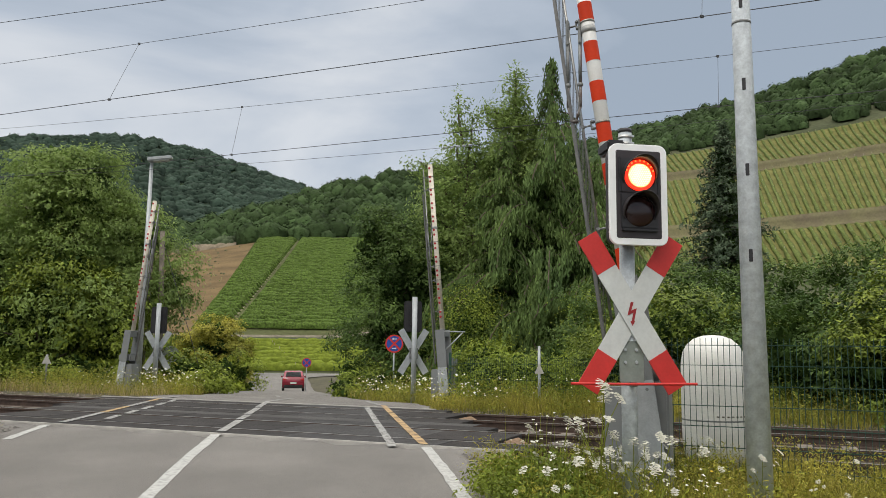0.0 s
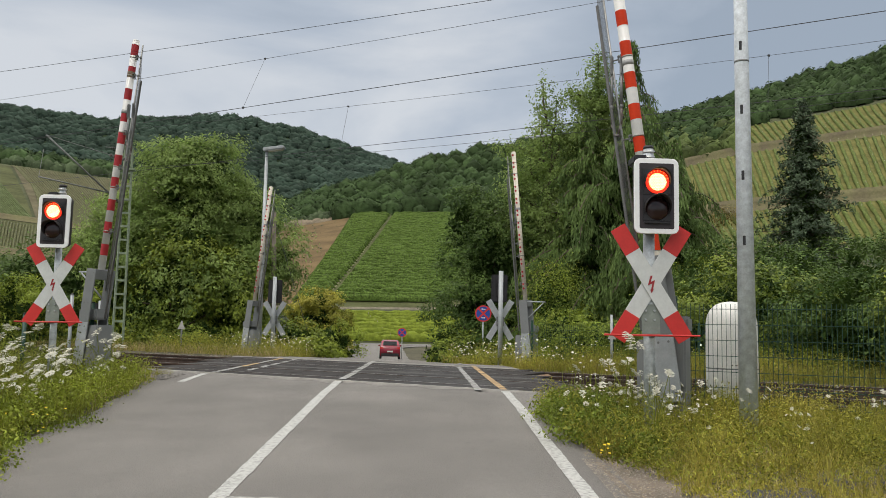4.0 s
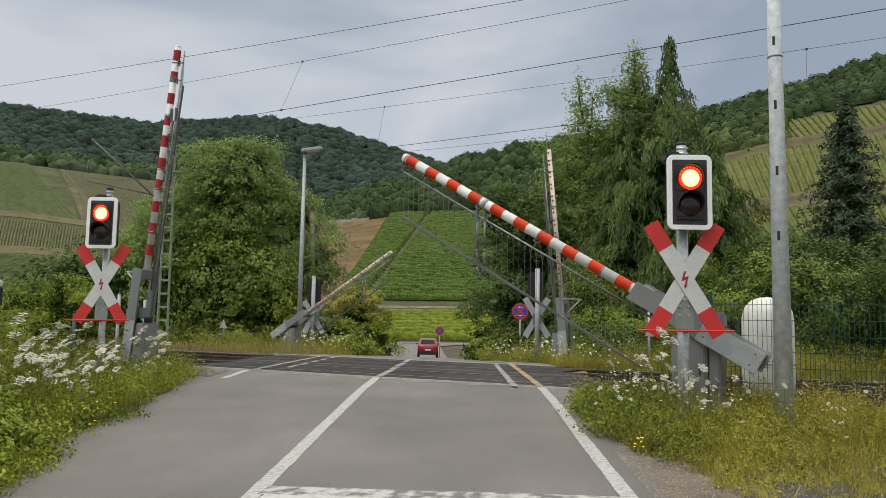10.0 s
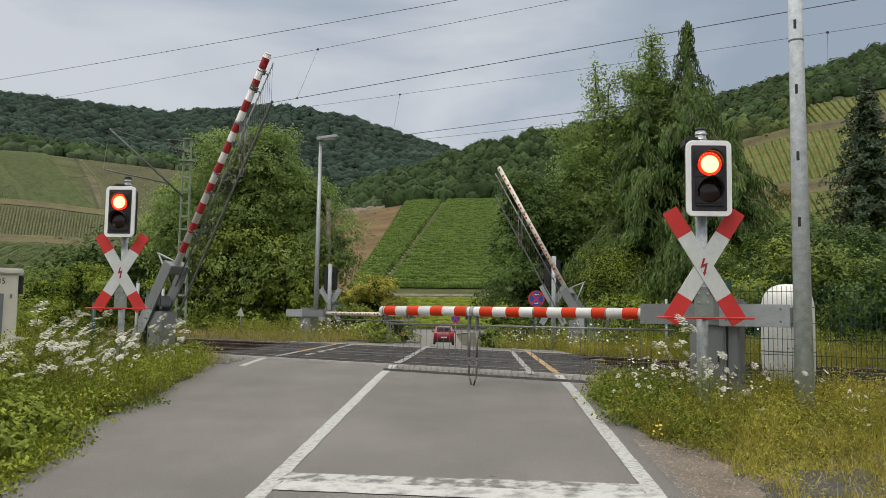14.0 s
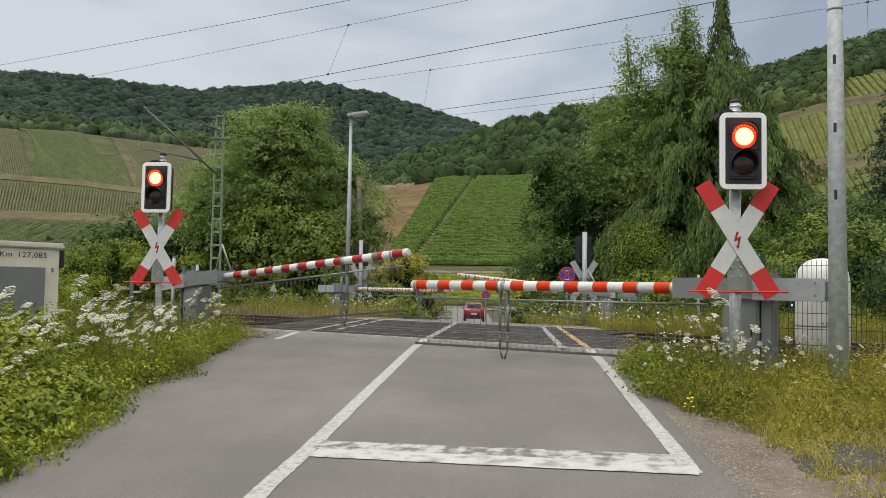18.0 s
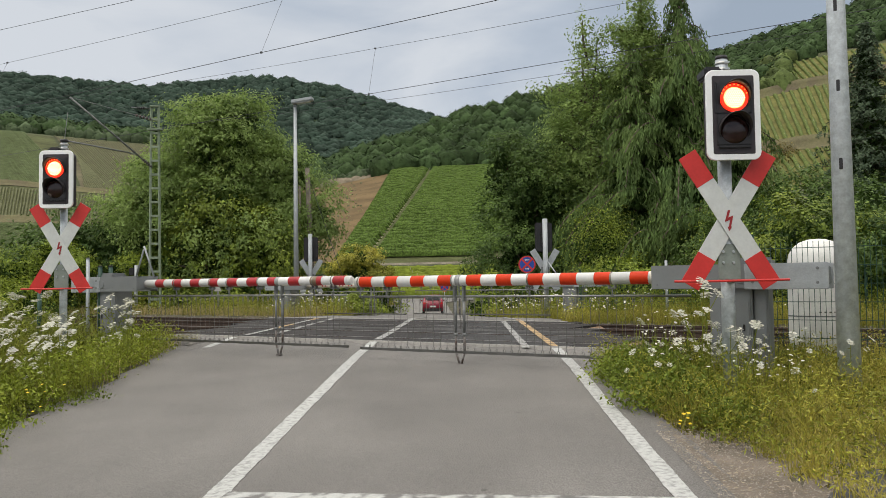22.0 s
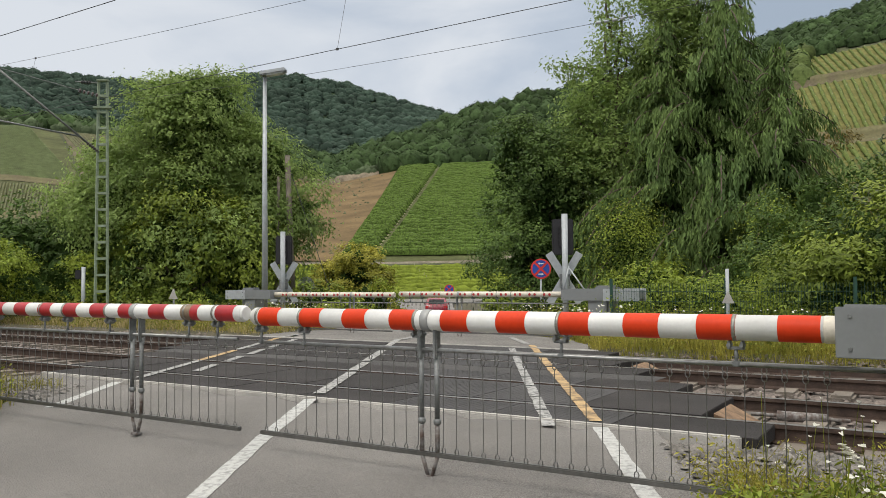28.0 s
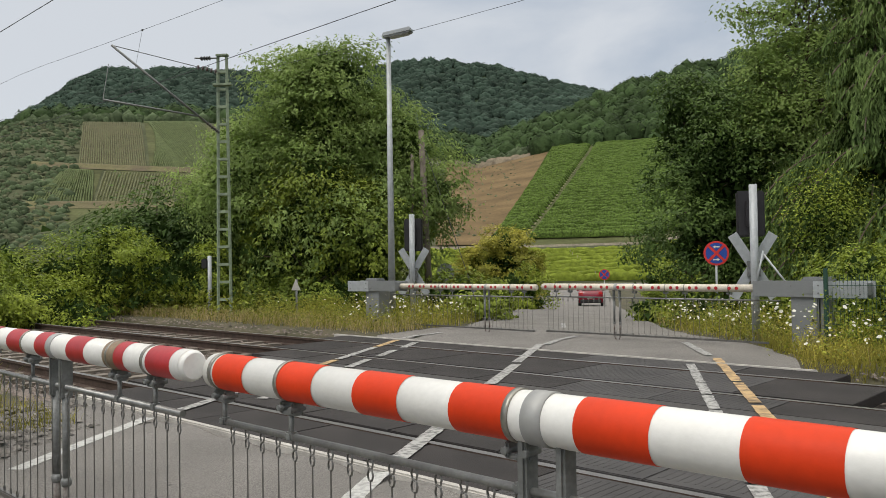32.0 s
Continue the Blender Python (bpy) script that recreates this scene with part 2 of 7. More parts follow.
M_GALVD = mat("weathered_galvanised", (0.21, 0.215, 0.21), 0.6, metal=0.5, var=0.25, scale=10, bump=0.15, bscale=50)
M_RAILBAR = mat("galvanised_rail_bar", (0.28, 0.28, 0.27), 0.4, metal=0.7, var=0.2, scale=10, bump=0.1, bscale=50)
M_RUSTGREY = mat("rusty_grey_steel", (0.16, 0.11, 0.085), 0.7, metal=0.3, var=0.3, scale=20, bump=0.2, col2=(0.26, 0.25, 0.24))
M_ROD = mat("dull_chain_steel", (0.17, 0.165, 0.155), 0.42, metal=0.7, var=0.2, bump=0)
M_CHROME = mat("bright_steel", (0.62, 0.61, 0.58), 0.28, metal=0.9, var=0.1, bump=0.03)
M_STRAP = mat("dull_strap", (0.30, 0.285, 0.25), 0.38, metal=0.7, var=0.2, scale=20, bump=0.03)
M_SLEEVE = mat("browned_sleeve", (0.21, 0.150, 0.095), 0.6, var=0.25, scale=14, bump=0.05)
M_COLLAR = mat("grey_collar", (0.36, 0.36, 0.35), 0.5, metal=0.2, var=0.06, bump=0.05)
M_GREYPAINT = mat("grey_paint", (0.20, 0.208, 0.208), 0.6, var=0.05, scale=3, bump=0.02, bscale=50)
M_WHITE = mat("white_paint", (0.72, 0.71, 0.68), 0.45, var=0.06, scale=5, bump=0.05, bscale=50, coat=0.1)
M_CREAM = mat("faded_cream_paint", (0.66, 0.60, 0.50), 0.55, var=0.14, scale=8, bump=0.1, bscale=50)
M_SIGNWHITE = mat("sign_white", (0.62, 0.63, 0.61), 0.5, var=0.07, scale=6, bump=0.03)
M_SIGNRED = mat("sign_red", (0.60, 0.035, 0.03), 0.45, var=0.08, scale=6, bump=0.03)
M_RED = mat("band_red", (0.60, 0.042, 0.008), 0.5, var=0.07, scale=6, bump=0.05, spec=0.2)
M_DARKRED = mat("band_red_faded", (0.38, 0.02, 0.025), 0.45, var=0.12, scale=6, bump=0.05)
M_BLACK = mat("black_plastic", (0.022, 0.020, 0.022), 0.45, var=0.2, scale=6, bump=0.05)
M_BOXWHITE = mat("signal_rim_white", (0.92, 0.92, 0.91), 0.4, var=0.03, scale=6, bump=0.02)
M_HOUSING = mat("dark_housing", (0.036, 0.028, 0.031), 0.5, var=0.15, scale=6, bump=0.05)
M_LENS_OFF = mat("dark_lens", (0.03, 0.012, 0.012), 0.12, var=0.2, bump=0.05, bscale=150)
M_HOOD = mat("hood_plastic", (0.026, 0.020, 0.021), 0.30, var=0.2, scale=6, bump=0.03)
M_FLASH = mat("dark_red_flash", (0.30, 0.018, 0.022), 0.5, var=0.08, bump=0.02)
M_BRACKET = mat("grey_green_bracket", (0.235, 0.262, 0.232), 0.6, metal=0.1, var=0.12, scale=9, bump=0.06)
M_LENS_RED = mat("lit_red_lens", (0.8, 0.05, 0.01), 0.3, var=0.05, emit=((1.0, 0.016, 0.004), 1.7))
M_LENS_HOT = mat("lit_lens_core", (0.9, 0.5, 0.2), 0.3, var=0.05, emit=((1.0, 0.52, 0.17), 1.7))
M_LED_HOT = mat("lit_lamp_points", (0.9, 0.6, 0.3), 0.3, var=0.05, emit=((1.0, 0.86, 0.55), 2.6))
M_LED = mat("lit_led", (0.9, 0.3, 0.1), 0.3, var=0.05, emit=((1.0, 0.10, 0.02), 3.0))
M_DKGREEN = mat("green_fence_paint", (0.018, 0.060, 0.040), 0.5, var=0.15, bump=0.05)
M_MASTGREEN = mat("faded_green_mast_paint", (0.235, 0.285, 0.195), 0.7, metal=0.0, var=0.2, scale=8, bump=0.15)
M_WIRE = mat("copper_wire", (0.075, 0.075, 0.078), 0.6, metal=0.4, var=0.1, bump=0)
M_BLUE = mat("sign_blue", (0.02, 0.07, 0.36), 0.45, var=0.08, bump=0.03)
M_WOOD = mat("weathered_wood", (0.16, 0.135, 0.105), 0.85, var=0.25, scale=6, bump=0.4, bscale=40)
M_BEIGE = mat("beige_render", (0.76, 0.71, 0.60), 0.85, var=0.10, scale=2, bump=0.2, bscale=60)
M_TANK = mat("white_tank_enamel", (0.72, 0.71, 0.67), 0.5, var=0.10, scale=3, bump=0.05)
M_DEFLECT = mat("rusty_deflector_steel", (0.20, 0.125, 0.075), 0.8, metal=0.1, var=0.3, scale=9, bump=0.2, col2=(0.30, 0.19, 0.11))
M_INSUL = mat("brown_porcelain", (0.07, 0.045, 0.038), 0.3, var=0.15, bump=0.02)
M_CARRED = mat("red_car_paint", (0.23, 0.010, 0.026), 0.25, var=0.05, bump=0, coat=0.6)
M_CARWHITE = mat("white_car_paint", (0.74, 0.75, 0.76), 0.25, var=0.03, bump=0, coat=0.6)
M_CARGLASS = mat("car_glass", (0.02, 0.024, 0.028), 0.08, var=0.1, bump=0)
M_TYRE = mat("tyre_rubber", (0.02, 0.02, 0.02), 0.8, var=0.2, bump=0.2)
M_TAIL = mat("tail_light", (0.55, 0.02, 0.02), 0.25, var=0.05, bump=0)
M_PATH = mat("pale_grass_path", (0.095, 0.105, 0.045), 0.95, var=0.2, scale=0.35, bump=0.4, bscale=2, spec=0.12, col2=(0.21, 0.195, 0.115), soft=0.08)
M_ROOFSLAB = mat("pale_roof_slab", (0.66, 0.63, 0.57), 0.85, var=0.12, scale=3, bump=0.2, bscale=50)
M_ROCK = mat("weathered_rock", (0.165, 0.135, 0.095), 0.9, var=0.35, scale=0.5, bump=0.8, bscale=3, spec=0.2)
M_STONE = mat("stone_wall", (0.19, 0.165, 0.120), 0.9, var=0.3, scale=1.2, bump=0.6, bscale=6)

M_GROUND = mat("grassy_soil", (0.062, 0.062, 0.028), 0.95, var=0.35, scale=0.9, bump=0.8, bscale=12, col2=(0.098, 0.084, 0.05))
M_HILL = mat("scrub_slope", (0.078, 0.092, 0.047), 0.95, var=0.3, scale=0.05, bump=0.6, bscale=0.6, col2=(0.100, 0.107, 0.060), spec=0.12)
M_GRAVEL = mat("pale_gravel", (0.180, 0.146, 0.114), 0.95, var=0.3, scale=2.2, bump=0.7, bscale=120, col2=(0.265, 0.218, 0.172))
M_FALLOW = mat("fallow_field", (0.140, 0.098, 0.050), 0.95, var=0.22, scale=0.12, bump=0, bscale=1.5, col2=(0.185, 0.128, 0.064), spec=0.12)
M_PLOUGH = mat("vineyard_soil", (0.122, 0.108, 0.066), 0.95, var=0.25, scale=0.15, bump=0.6, bscale=1.2, spec=0.12)
M_GREENSOIL = mat("vineyard_grass", (0.085, 0.092, 0.040), 0.95, var=0.25, scale=0.15, bump=0.6, bscale=1.2, spec=0.12)
M_VINE = mat("vine_foliage", (0.080, 0.125, 0.024), 0.8, var=0.5, scale=2.6, bump=0, bscale=3, translucent=0.15, spec=0.12)
M_VINE_TERR = mat("vine_foliage_dull", (0.098, 0.122, 0.050), 0.85, var=0.3, scale=0.7, bump=0, bscale=3, spec=0.12)
M_VINE_BROWN = mat("vine_foliage_olive", (0.118, 0.122, 0.062), 0.85, var=0.3, scale=1.3, bump=0, bscale=3, spec=0.12)
M_VINE_OLIVE = mat("vine_foliage_light", (0.104, 0.132, 0.031), 0.8, var=0.3, scale=1.3, bump=0, bscale=3, spec=0.12)
M_VINE_YEL = mat("vine_foliage_bright", (0.178, 0.222, 0.028), 0.8, var=0.28, scale=1.2, bump=0, bscale=3, translucent=0.2, spec=0.12)
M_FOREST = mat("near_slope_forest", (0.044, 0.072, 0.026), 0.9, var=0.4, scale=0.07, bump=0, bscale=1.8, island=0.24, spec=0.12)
# Bluer than the near forest: distance haze is mixed into the colour.
M_FOREST_FAR = mat("haze_tinted_forest", (0.041, 0.065, 0.047), 0.9, var=0.35, scale=0.04, bump=0, bscale=1.0, island=0.12, spec=0.12)
M_FOREST_FLOOR = mat("forest_floor", (0.035, 0.055, 0.025), 0.95, var=0.3, scale=0.1, bump=0.5, bscale=1.0, spec=0.12)
M_LANE = mat("dirt_lane", (0.160, 0.132, 0.090), 0.95, var=0.25, scale=0.2, bump=0.4, bscale=2, col2=(0.16, 0.15, 0.075), spec=0.12)
M_EDGE = mat("forest_edge_trees", (0.082, 0.108, 0.034), 0.9, var=0.4, scale=0.06, bump=0, bscale=1.5, island=0.4, spec=0.12)
M_GRASSROW = mat("grass_between_vines", (0.150, 0.145, 0.048), 0.95, var=0.25, scale=0.15, bump=0.6, bscale=1.2, spec=0.12)
M_STAKE = mat("vineyard_stakes", (0.30, 0.27, 0.21), 0.85, var=0.2, bump=0.0)
M_DRYSCRUB = mat("dry_scrub", (0.100, 0.110, 0.062), 0.9, var=0.35, scale=0.07, bump=0, bscale=1.1, island=0.35, spec=0.12)
# Green greyed a little, with some aerial haze taken into the tint.
M_SCRUB = mat("hazed_scrub", (0.070, 0.095, 0.048), 0.9, var=0.3, scale=0.07, bump=0, bscale=1.1, island=0.3, spec=0.12)


def leafmat(name, col, col2, isl=0.35, tr=0.28, rough=0.55, spec=0.22):
    return mat(name, col, rough, var=0.2, scale=0.5, bump=0, bscale=8, col2=col2, island=isl, translucent=tr, spec=spec)


M_LEAF = leafmat("walnut_leaves", (0.205, 0.295, 0.080), (0.325, 0.425, 0.125), isl=0.28, tr=0.50)
# Inner foliage: a darkened leaf colour that paints in the crown's own shade.
M_LEAF_IN = leafmat("shade_toned_leaves", (0.034, 0.066, 0.016), (0.058, 0.096, 0.024), spec=0.05)
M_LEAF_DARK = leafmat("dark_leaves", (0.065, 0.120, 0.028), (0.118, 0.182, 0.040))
M_CONIFER = leafmat("conifer_sprays", (0.082, 0.143, 0.040), (0.152, 0.220, 0.058), tr=0.25, rough=0.7)
M_THUJA = leafmat("dark_conifer_sprays", (0.070, 0.110, 0.060), (0.115, 0.155, 0.088), tr=0.15, rough=0.7)
M_IVY = leafmat("climber_leaves", (0.177, 0.250, 0.030), (0.321, 0.385, 0.049))
M_HEDGE = leafmat("hedge_leaves", (0.107, 0.162, 0.021), (0.230, 0.280, 0.034), tr=0.15)
M_GRASS = leafmat("grass_blades", (0.203, 0.215, 0.028), (0.412, 0.350, 0.074), isl=0.4, tr=0.35)
M_MEADOW = leafmat("meadow_grass_blades", (0.177, 0.215, 0.028), (0.353, 0.355, 0.057), isl=0.4, tr=0.35)
M_STRAW = leafmat("dry_grass", (0.465, 0.364, 0.171), (0.589, 0.480, 0.248), isl=0.3, tr=0.3)
M_WEED = leafmat("weed_leaves", (0.120, 0.165, 0.021), (0.284, 0.295, 0.037), isl=0.6, tr=0.15)
M_UMBEL = mat("white_umbel", (0.70, 0.69, 0.60), 0.7, var=0.08, scale=20, bump=0, translucent=0.25)
M_YFLOWER = mat("yellow_flower", (0.75, 0.52, 0.02), 0.7, var=0.1, scale=20, bump=0, translucent=0.2)
M_LITTER = mat("straw_litter", (0.30, 0.245, 0.175), 0.9, var=0.2, bump=0, island=0.35)
M_BRAMBLE = leafmat("bramble_leaves", (0.177, 0.235, 0.023), (0.321, 0.370, 0.041), isl=0.35, tr=0.15)
M_OLIVE = leafmat("olive_bush_leaves", (0.257, 0.265, 0.033), (0.449, 0.410, 0.066))
M_RUSSET = leafmat("russet_climber_leaves", (0.16, 0.135, 0.038), (0.26, 0.20, 0.06))
M_BARK = mat("bark", (0.10, 0.075, 0.055), 0.95, var=0.3, scale=5, bump=0.8, bscale=30)

# ---- mesh helpers ----


def part(name, bm, material, parent=None, label="", smooth=False):
    me = bpy.data.meshes.new(name)
    bm.to_mesh(me)
    bm.free()
    for m in material if isinstance(material, (list, tuple)) else [material]:
        me.materials.append(m)
    if smooth:
        for p in me.polygons:
            p.use_smooth = True
    ob = new(name, me)
    if parent is not None:
        ob.parent = parent
    if label:
        ob["label"] = label
    return ob


def thing(name, m, label, category, group="", kind=""):
    ob = new(name)
    ob.empty_display_size = 0.2
    ob.matrix_basis = m
    return tagged(ob, label, category, group, kind)


def box(bm, cx, cy, cz, sx, sy, sz, bevel=0.0, rot=None):
    """A box round a centre, with its edges bevelled."""
    r = bmesh.ops.create_cube(bm, size=1.0, matrix=Matrix.Translation((cx, cy, cz)) @ (rot or Matrix()) @ Matrix.Diagonal((sx, sy, sz, 1)))
    if bevel:
        es = list({e for v in r["verts"] for e in v.link_edges})
        bmesh.ops.bevel(bm, geom=es, offset=bevel, segments=2, affect="EDGES")
    return bm


def tube(bm, a, b, r1, r2=None, seg=12, caps=True):
    """A round bar from a to b."""
    a, b = Vector(a), Vector(b)
    d = b - a
    m = Matrix.Translation((a + b) / 2) @ d.to_track_quat("Z", "Y").to_matrix().to_4x4()
    r = bmesh.ops.create_cone(bm, cap_ends=caps, segments=seg, radius1=r1, radius2=r1 if r2 is None else r2, depth=d.length, matrix=m)
    if seg > 6:
        for f in {f for v in r["verts"] for f in v.link_faces}:
            f.smooth = len(f.verts) == 4
    return bm


def ball(bm, c, r, sz=1.0, u=14, v=9):
    bmesh.ops.create_uvsphere(bm, u_segments=u, v_segments=v, radius=r, matrix=Matrix.Translation(c) @ Matrix.Diagonal((1, 1, sz, 1)))
    return bm


def sweep(bm, pts, r, seg=6):
    """One connected bar along a line of points."""
    pts = [Vector(p) for p in pts]
    q = (pts[-1] - pts[0]).to_track_quat("Z", "Y").to_matrix()
    rings = [[bm.verts.new(p + q @ Vector((r * math.cos(2 * math.pi * k / seg), r * math.sin(2 * math.pi * k / seg), 0))) for k in range(seg)] for p in pts]
    for a, b in zip(rings, rings[1:]):
        for k in range(seg):
            bm.faces.new((a[k], a[(k + 1) % seg], b[(k + 1) % seg], b[k]))
    return bm


def B():
    return bmesh.new()


def mesh_np(name, verts, faces, material, parent=None, label="", smooth=False):
    """One mesh from arrays of vertices and of faces with equal corner counts."""
    verts, faces = np.asarray(verts, np.float32), np.asarray(faces, np.int32)
    me = bpy.data.meshes.new(name)
    k = faces.shape[1]
    me.vertices.add(len(verts))
    me.vertices.foreach_set("co", verts.ravel())
    me.loops.add(faces.size)
    me.loops.foreach_set("vertex_index", faces.ravel())
    me.polygons.add(len(faces))
    me.polygons.foreach_set("loop_start", np.arange(0, faces.size, k, dtype=np.int32))
    me.polygons.foreach_set("loop_total", np.full(len(faces), k, np.int32))
    if smooth:
        me.polygons.foreach_set("use_smooth", np.ones(len(faces), bool))
    me.update(calc_edges=True)
    for m in material if isinstance(material, (list, tuple)) else [material]:
        me.materials.append(m)
    ob = new(name, me)
    if parent is not None:
        ob.parent = parent
    if label:
        ob["label"] = label
    return ob


def grid_np(name, P, material, smooth=True, **k):
    """A sheet from an array of points of shape (rows, columns, 3)."""
    a, b = P.shape[:2]
    i = np.arange(a * b).reshape(a, b)
    f = np.stack([i[:-1, :-1], i[:-1, 1:], i[1:, 1:], i[1:, :-1]], -1).reshape(-1, 4)
    return mesh_np(name, P.reshape(-1, 3), f, material, smooth=smooth, **k)


# ---- the lie of the land ----
TA = radians(-29.6)
DU, DN = np.array([math.cos(TA), math.sin(TA)]), np.array([-math.sin(TA), math.cos(TA)])
TRACKDEG = -29.6


def us(u, s):
    """Plan place from metres along the tracks and across them."""
    return (u * DU[0] + s * DN[0], u * DU[1] + s * DN[1])


def smooth01(x):
    x = np.clip(x, 0, 1)
    return x * x * (3 - 2 * x)


def road_z(x, y):
    s = x * DN[0] + y * DN[1]
    return np.interp(s, [-60, 0, 5.2, 10.4, 12.2, 19.6, 22, 25, 60, 92], [0.22, 0.35, 0.58, 0.89, 0.95, 0.95, 0.88, 0.72, -0.78, -0.45])


AZ_F = ([-180, -90, -50, -43, -38, -30, -20, -10, -5, 0, 4, 10, 16, 20, 28, 37, 50, 90, 180], [2, 3, 7, 7.6, 9.6, 10, 9.5, 8.3, 10.0, 11.8, 12.6, 13.6, 14.5, 15.3, 16.9, 19.0, 19, 10, 2])
AZ_G = ([-180, -90, -50, -43, -40.5, -38, -36.5, -31.6, -23, -14.5, -10, -6, -3.4, 0, 10, 40, 90, 180], [2, 3, 7, 8.2, 9.9, 11.8, 12.7, 13.1, 13.0, 14.1, 13.6, 12.5, 11.8, 10.6, 10, 11, 6, 2])
AZ_1 = ([-180, -90, -50, -40, -30, -20, -11, -5, 3, 10, 17, 22, 37, 50, 90, 180], [1, 2, 7, 9.3, 9.7, 9.3, 6.8, 8.0, 8.2, 9.5, 12.4, 13.4, 14.6, 14, 7, 1])
AZ_0 = ([-180, -60, -45, -30, -10, 0, 8, 20, 40, 90, 180], [0.2, 0.6, 1.2, 1.3, 1.2, 1.3, 2.4, 5.5, 6.0, 1.0, 0.2])


def land(x, y):
    """Height of the open ground."""
    x, y = np.asarray(x, float), np.asarray(y, float)
    r, az = np.hypot(x - 0.4, y - 1.0), np.degrees(np.arctan2(x - 0.4, y - 1.0))
    s = x * DN[0] + y * DN[1]
    z = road_z(x, y) - 0.05
    bed = smooth01((s - 11.9) / 0.5) * smooth01((19.9 - s) / 0.5)
    z = z - 0.28 * bed
    e = lambda t: np.tan(np.radians(np.interp(az, *t)))
    far = np.stack([np.full_like(r, -0.5), 1.9 + 150 * e(AZ_0), 1.9 + 300 * e(AZ_1), 1.9 + 420 * e(AZ_F), 1.9 + 520 * (e(AZ_F) * 0.9), 1.9 + 800 * e(AZ_G), 1.9 + 1000 * e(AZ_G), 1.9 + 3000 * e(AZ_G) * 0.3], 0)
    knots = [123, 150, 300, 420, 520, 800, 1000, 3000]
    zz = far[0].copy()
    for i in range(7):
        t = np.clip((r - knots[i]) / (knots[i + 1] - knots[i]), 0, 1)
        zz = np.where(r > knots[i], far[i] * (1 - t) + far[i + 1] * t, zz)
    return np.where(r > 123, zz, z)


def at_az(az, r):
    """Plan place from an azimuth (degrees right of +y) and a distance."""
    a = np.radians(az)
    return 0.4 + r * np.sin(a), 1.0 + r * np.cos(a)


def ground_sheet():
    rs = np.concatenate([[0.01], np.arange(0.6, 40, 0.45), np.geomspace(40, 3200, 90)])
    az = np.concatenate([np.arange(-180, -52, 4.0), np.arange(-52, 50, 0.5), np.arange(50, 180.1, 4.0)])
    R, A = np.meshgrid(rs, az, indexing="ij")
    X, Y = at_az(A, R)
    rng = np.random.RandomState(3)
    Z = land(X, Y)
    # under the carriageway and the crossing the soil lies deeper
    inr = (X > road_left(Y) - 0.05) & (X < road_right(Y) + 0.05) & (Y < 118)
    Z = np.where(inr, np.minimum(Z, road_z(X, Y) - 0.12), Z + 0.05 * rng.rand(*Z.shape) * (R < 60))
    ob = grid_np("ground", np.stack([X, Y, Z], -1), [M_GROUND, M_HILL])
    me = ob.data
    idx = np.zeros((len(rs) - 1, len(az) - 1), np.int32)
    idx[rs[:-1] > 118, :] = 1
    me.polygons.foreach_set("material_index", idx.ravel())
    idx[rs[:-1] > 340, :] = 2
    me.materials.append(M_FOREST_FLOOR)
    me.polygons.foreach_set("material_index", idx.ravel())
    tagged(ob, "grassy ground rising into vineyard and forest slopes", "ground", kind="structure")


RC = ([-80, 22, 30, 45, 65, 100, 130], [-1.15, -1.15, -1.55, -2.5, -4.0, -6.2, -8])


def road_left(y):
    return np.interp(y, [-80, 4, 12, 16, 19, 25, 30, 45, 65, 100, 105, 112, 119], [-3.6, -3.8, -4.15, -4.9, -5.3, -4.6, -3.9, -5.1, -6.9, -9.5, -11, -22, -60])


def road_right(y):
    return np.interp(y, [-80, 14, 22, 25, 30, 45, 65, 100, 105, 112, 119], [2.0, 2.0, 2.6, 2.4, 1.2, 0.2, -1.1, -3.0, -1, 10, 60])


def road():
    ys = np.concatenate([np.arange(-60, 0, 3), np.arange(0, 32, 0.5), np.arange(32, 119.5, 1.5)])
    t = np.linspace(0, 1, 15)
    rng = np.random.RandomState(5)
    X = road_left(ys)[:, None] * (1 - t) + road_right(ys)[:, None] * t
    X[:, 0] += rng.uniform(-0.07, 0.07, len(ys))
    X[:, -1] += rng.uniform(-0.06, 0.06, len(ys))
    Y = ys[:, None] + 0 * X
    Z = road_z(X, Y)
    s = X * DN[0] + Y * DN[1]
    Z = np.where((s > 12.3) & (s < 19.3), Z - 0.06, Z)
    tagged(grid_np("road", np.stack([X, Y, Z], -1), M_ASPHALT), "worn grey asphalt country road leading over the tracks", "road", kind="structure")
    # cross road at the foot of the vineyards
    xs = np.linspace(-90, 70, 60)
    P = np.stack([np.stack([xs, 109 + 0 * xs, -0.42 + 0 * xs], -1), np.stack([xs, 118.5 + 0 * xs, -0.42 + 0 * xs], -1)], 0)
    tagged(grid_np("road_1", P, M_ASPHALT), "pale asphalt cross road before the vineyard", "road", kind="structure")


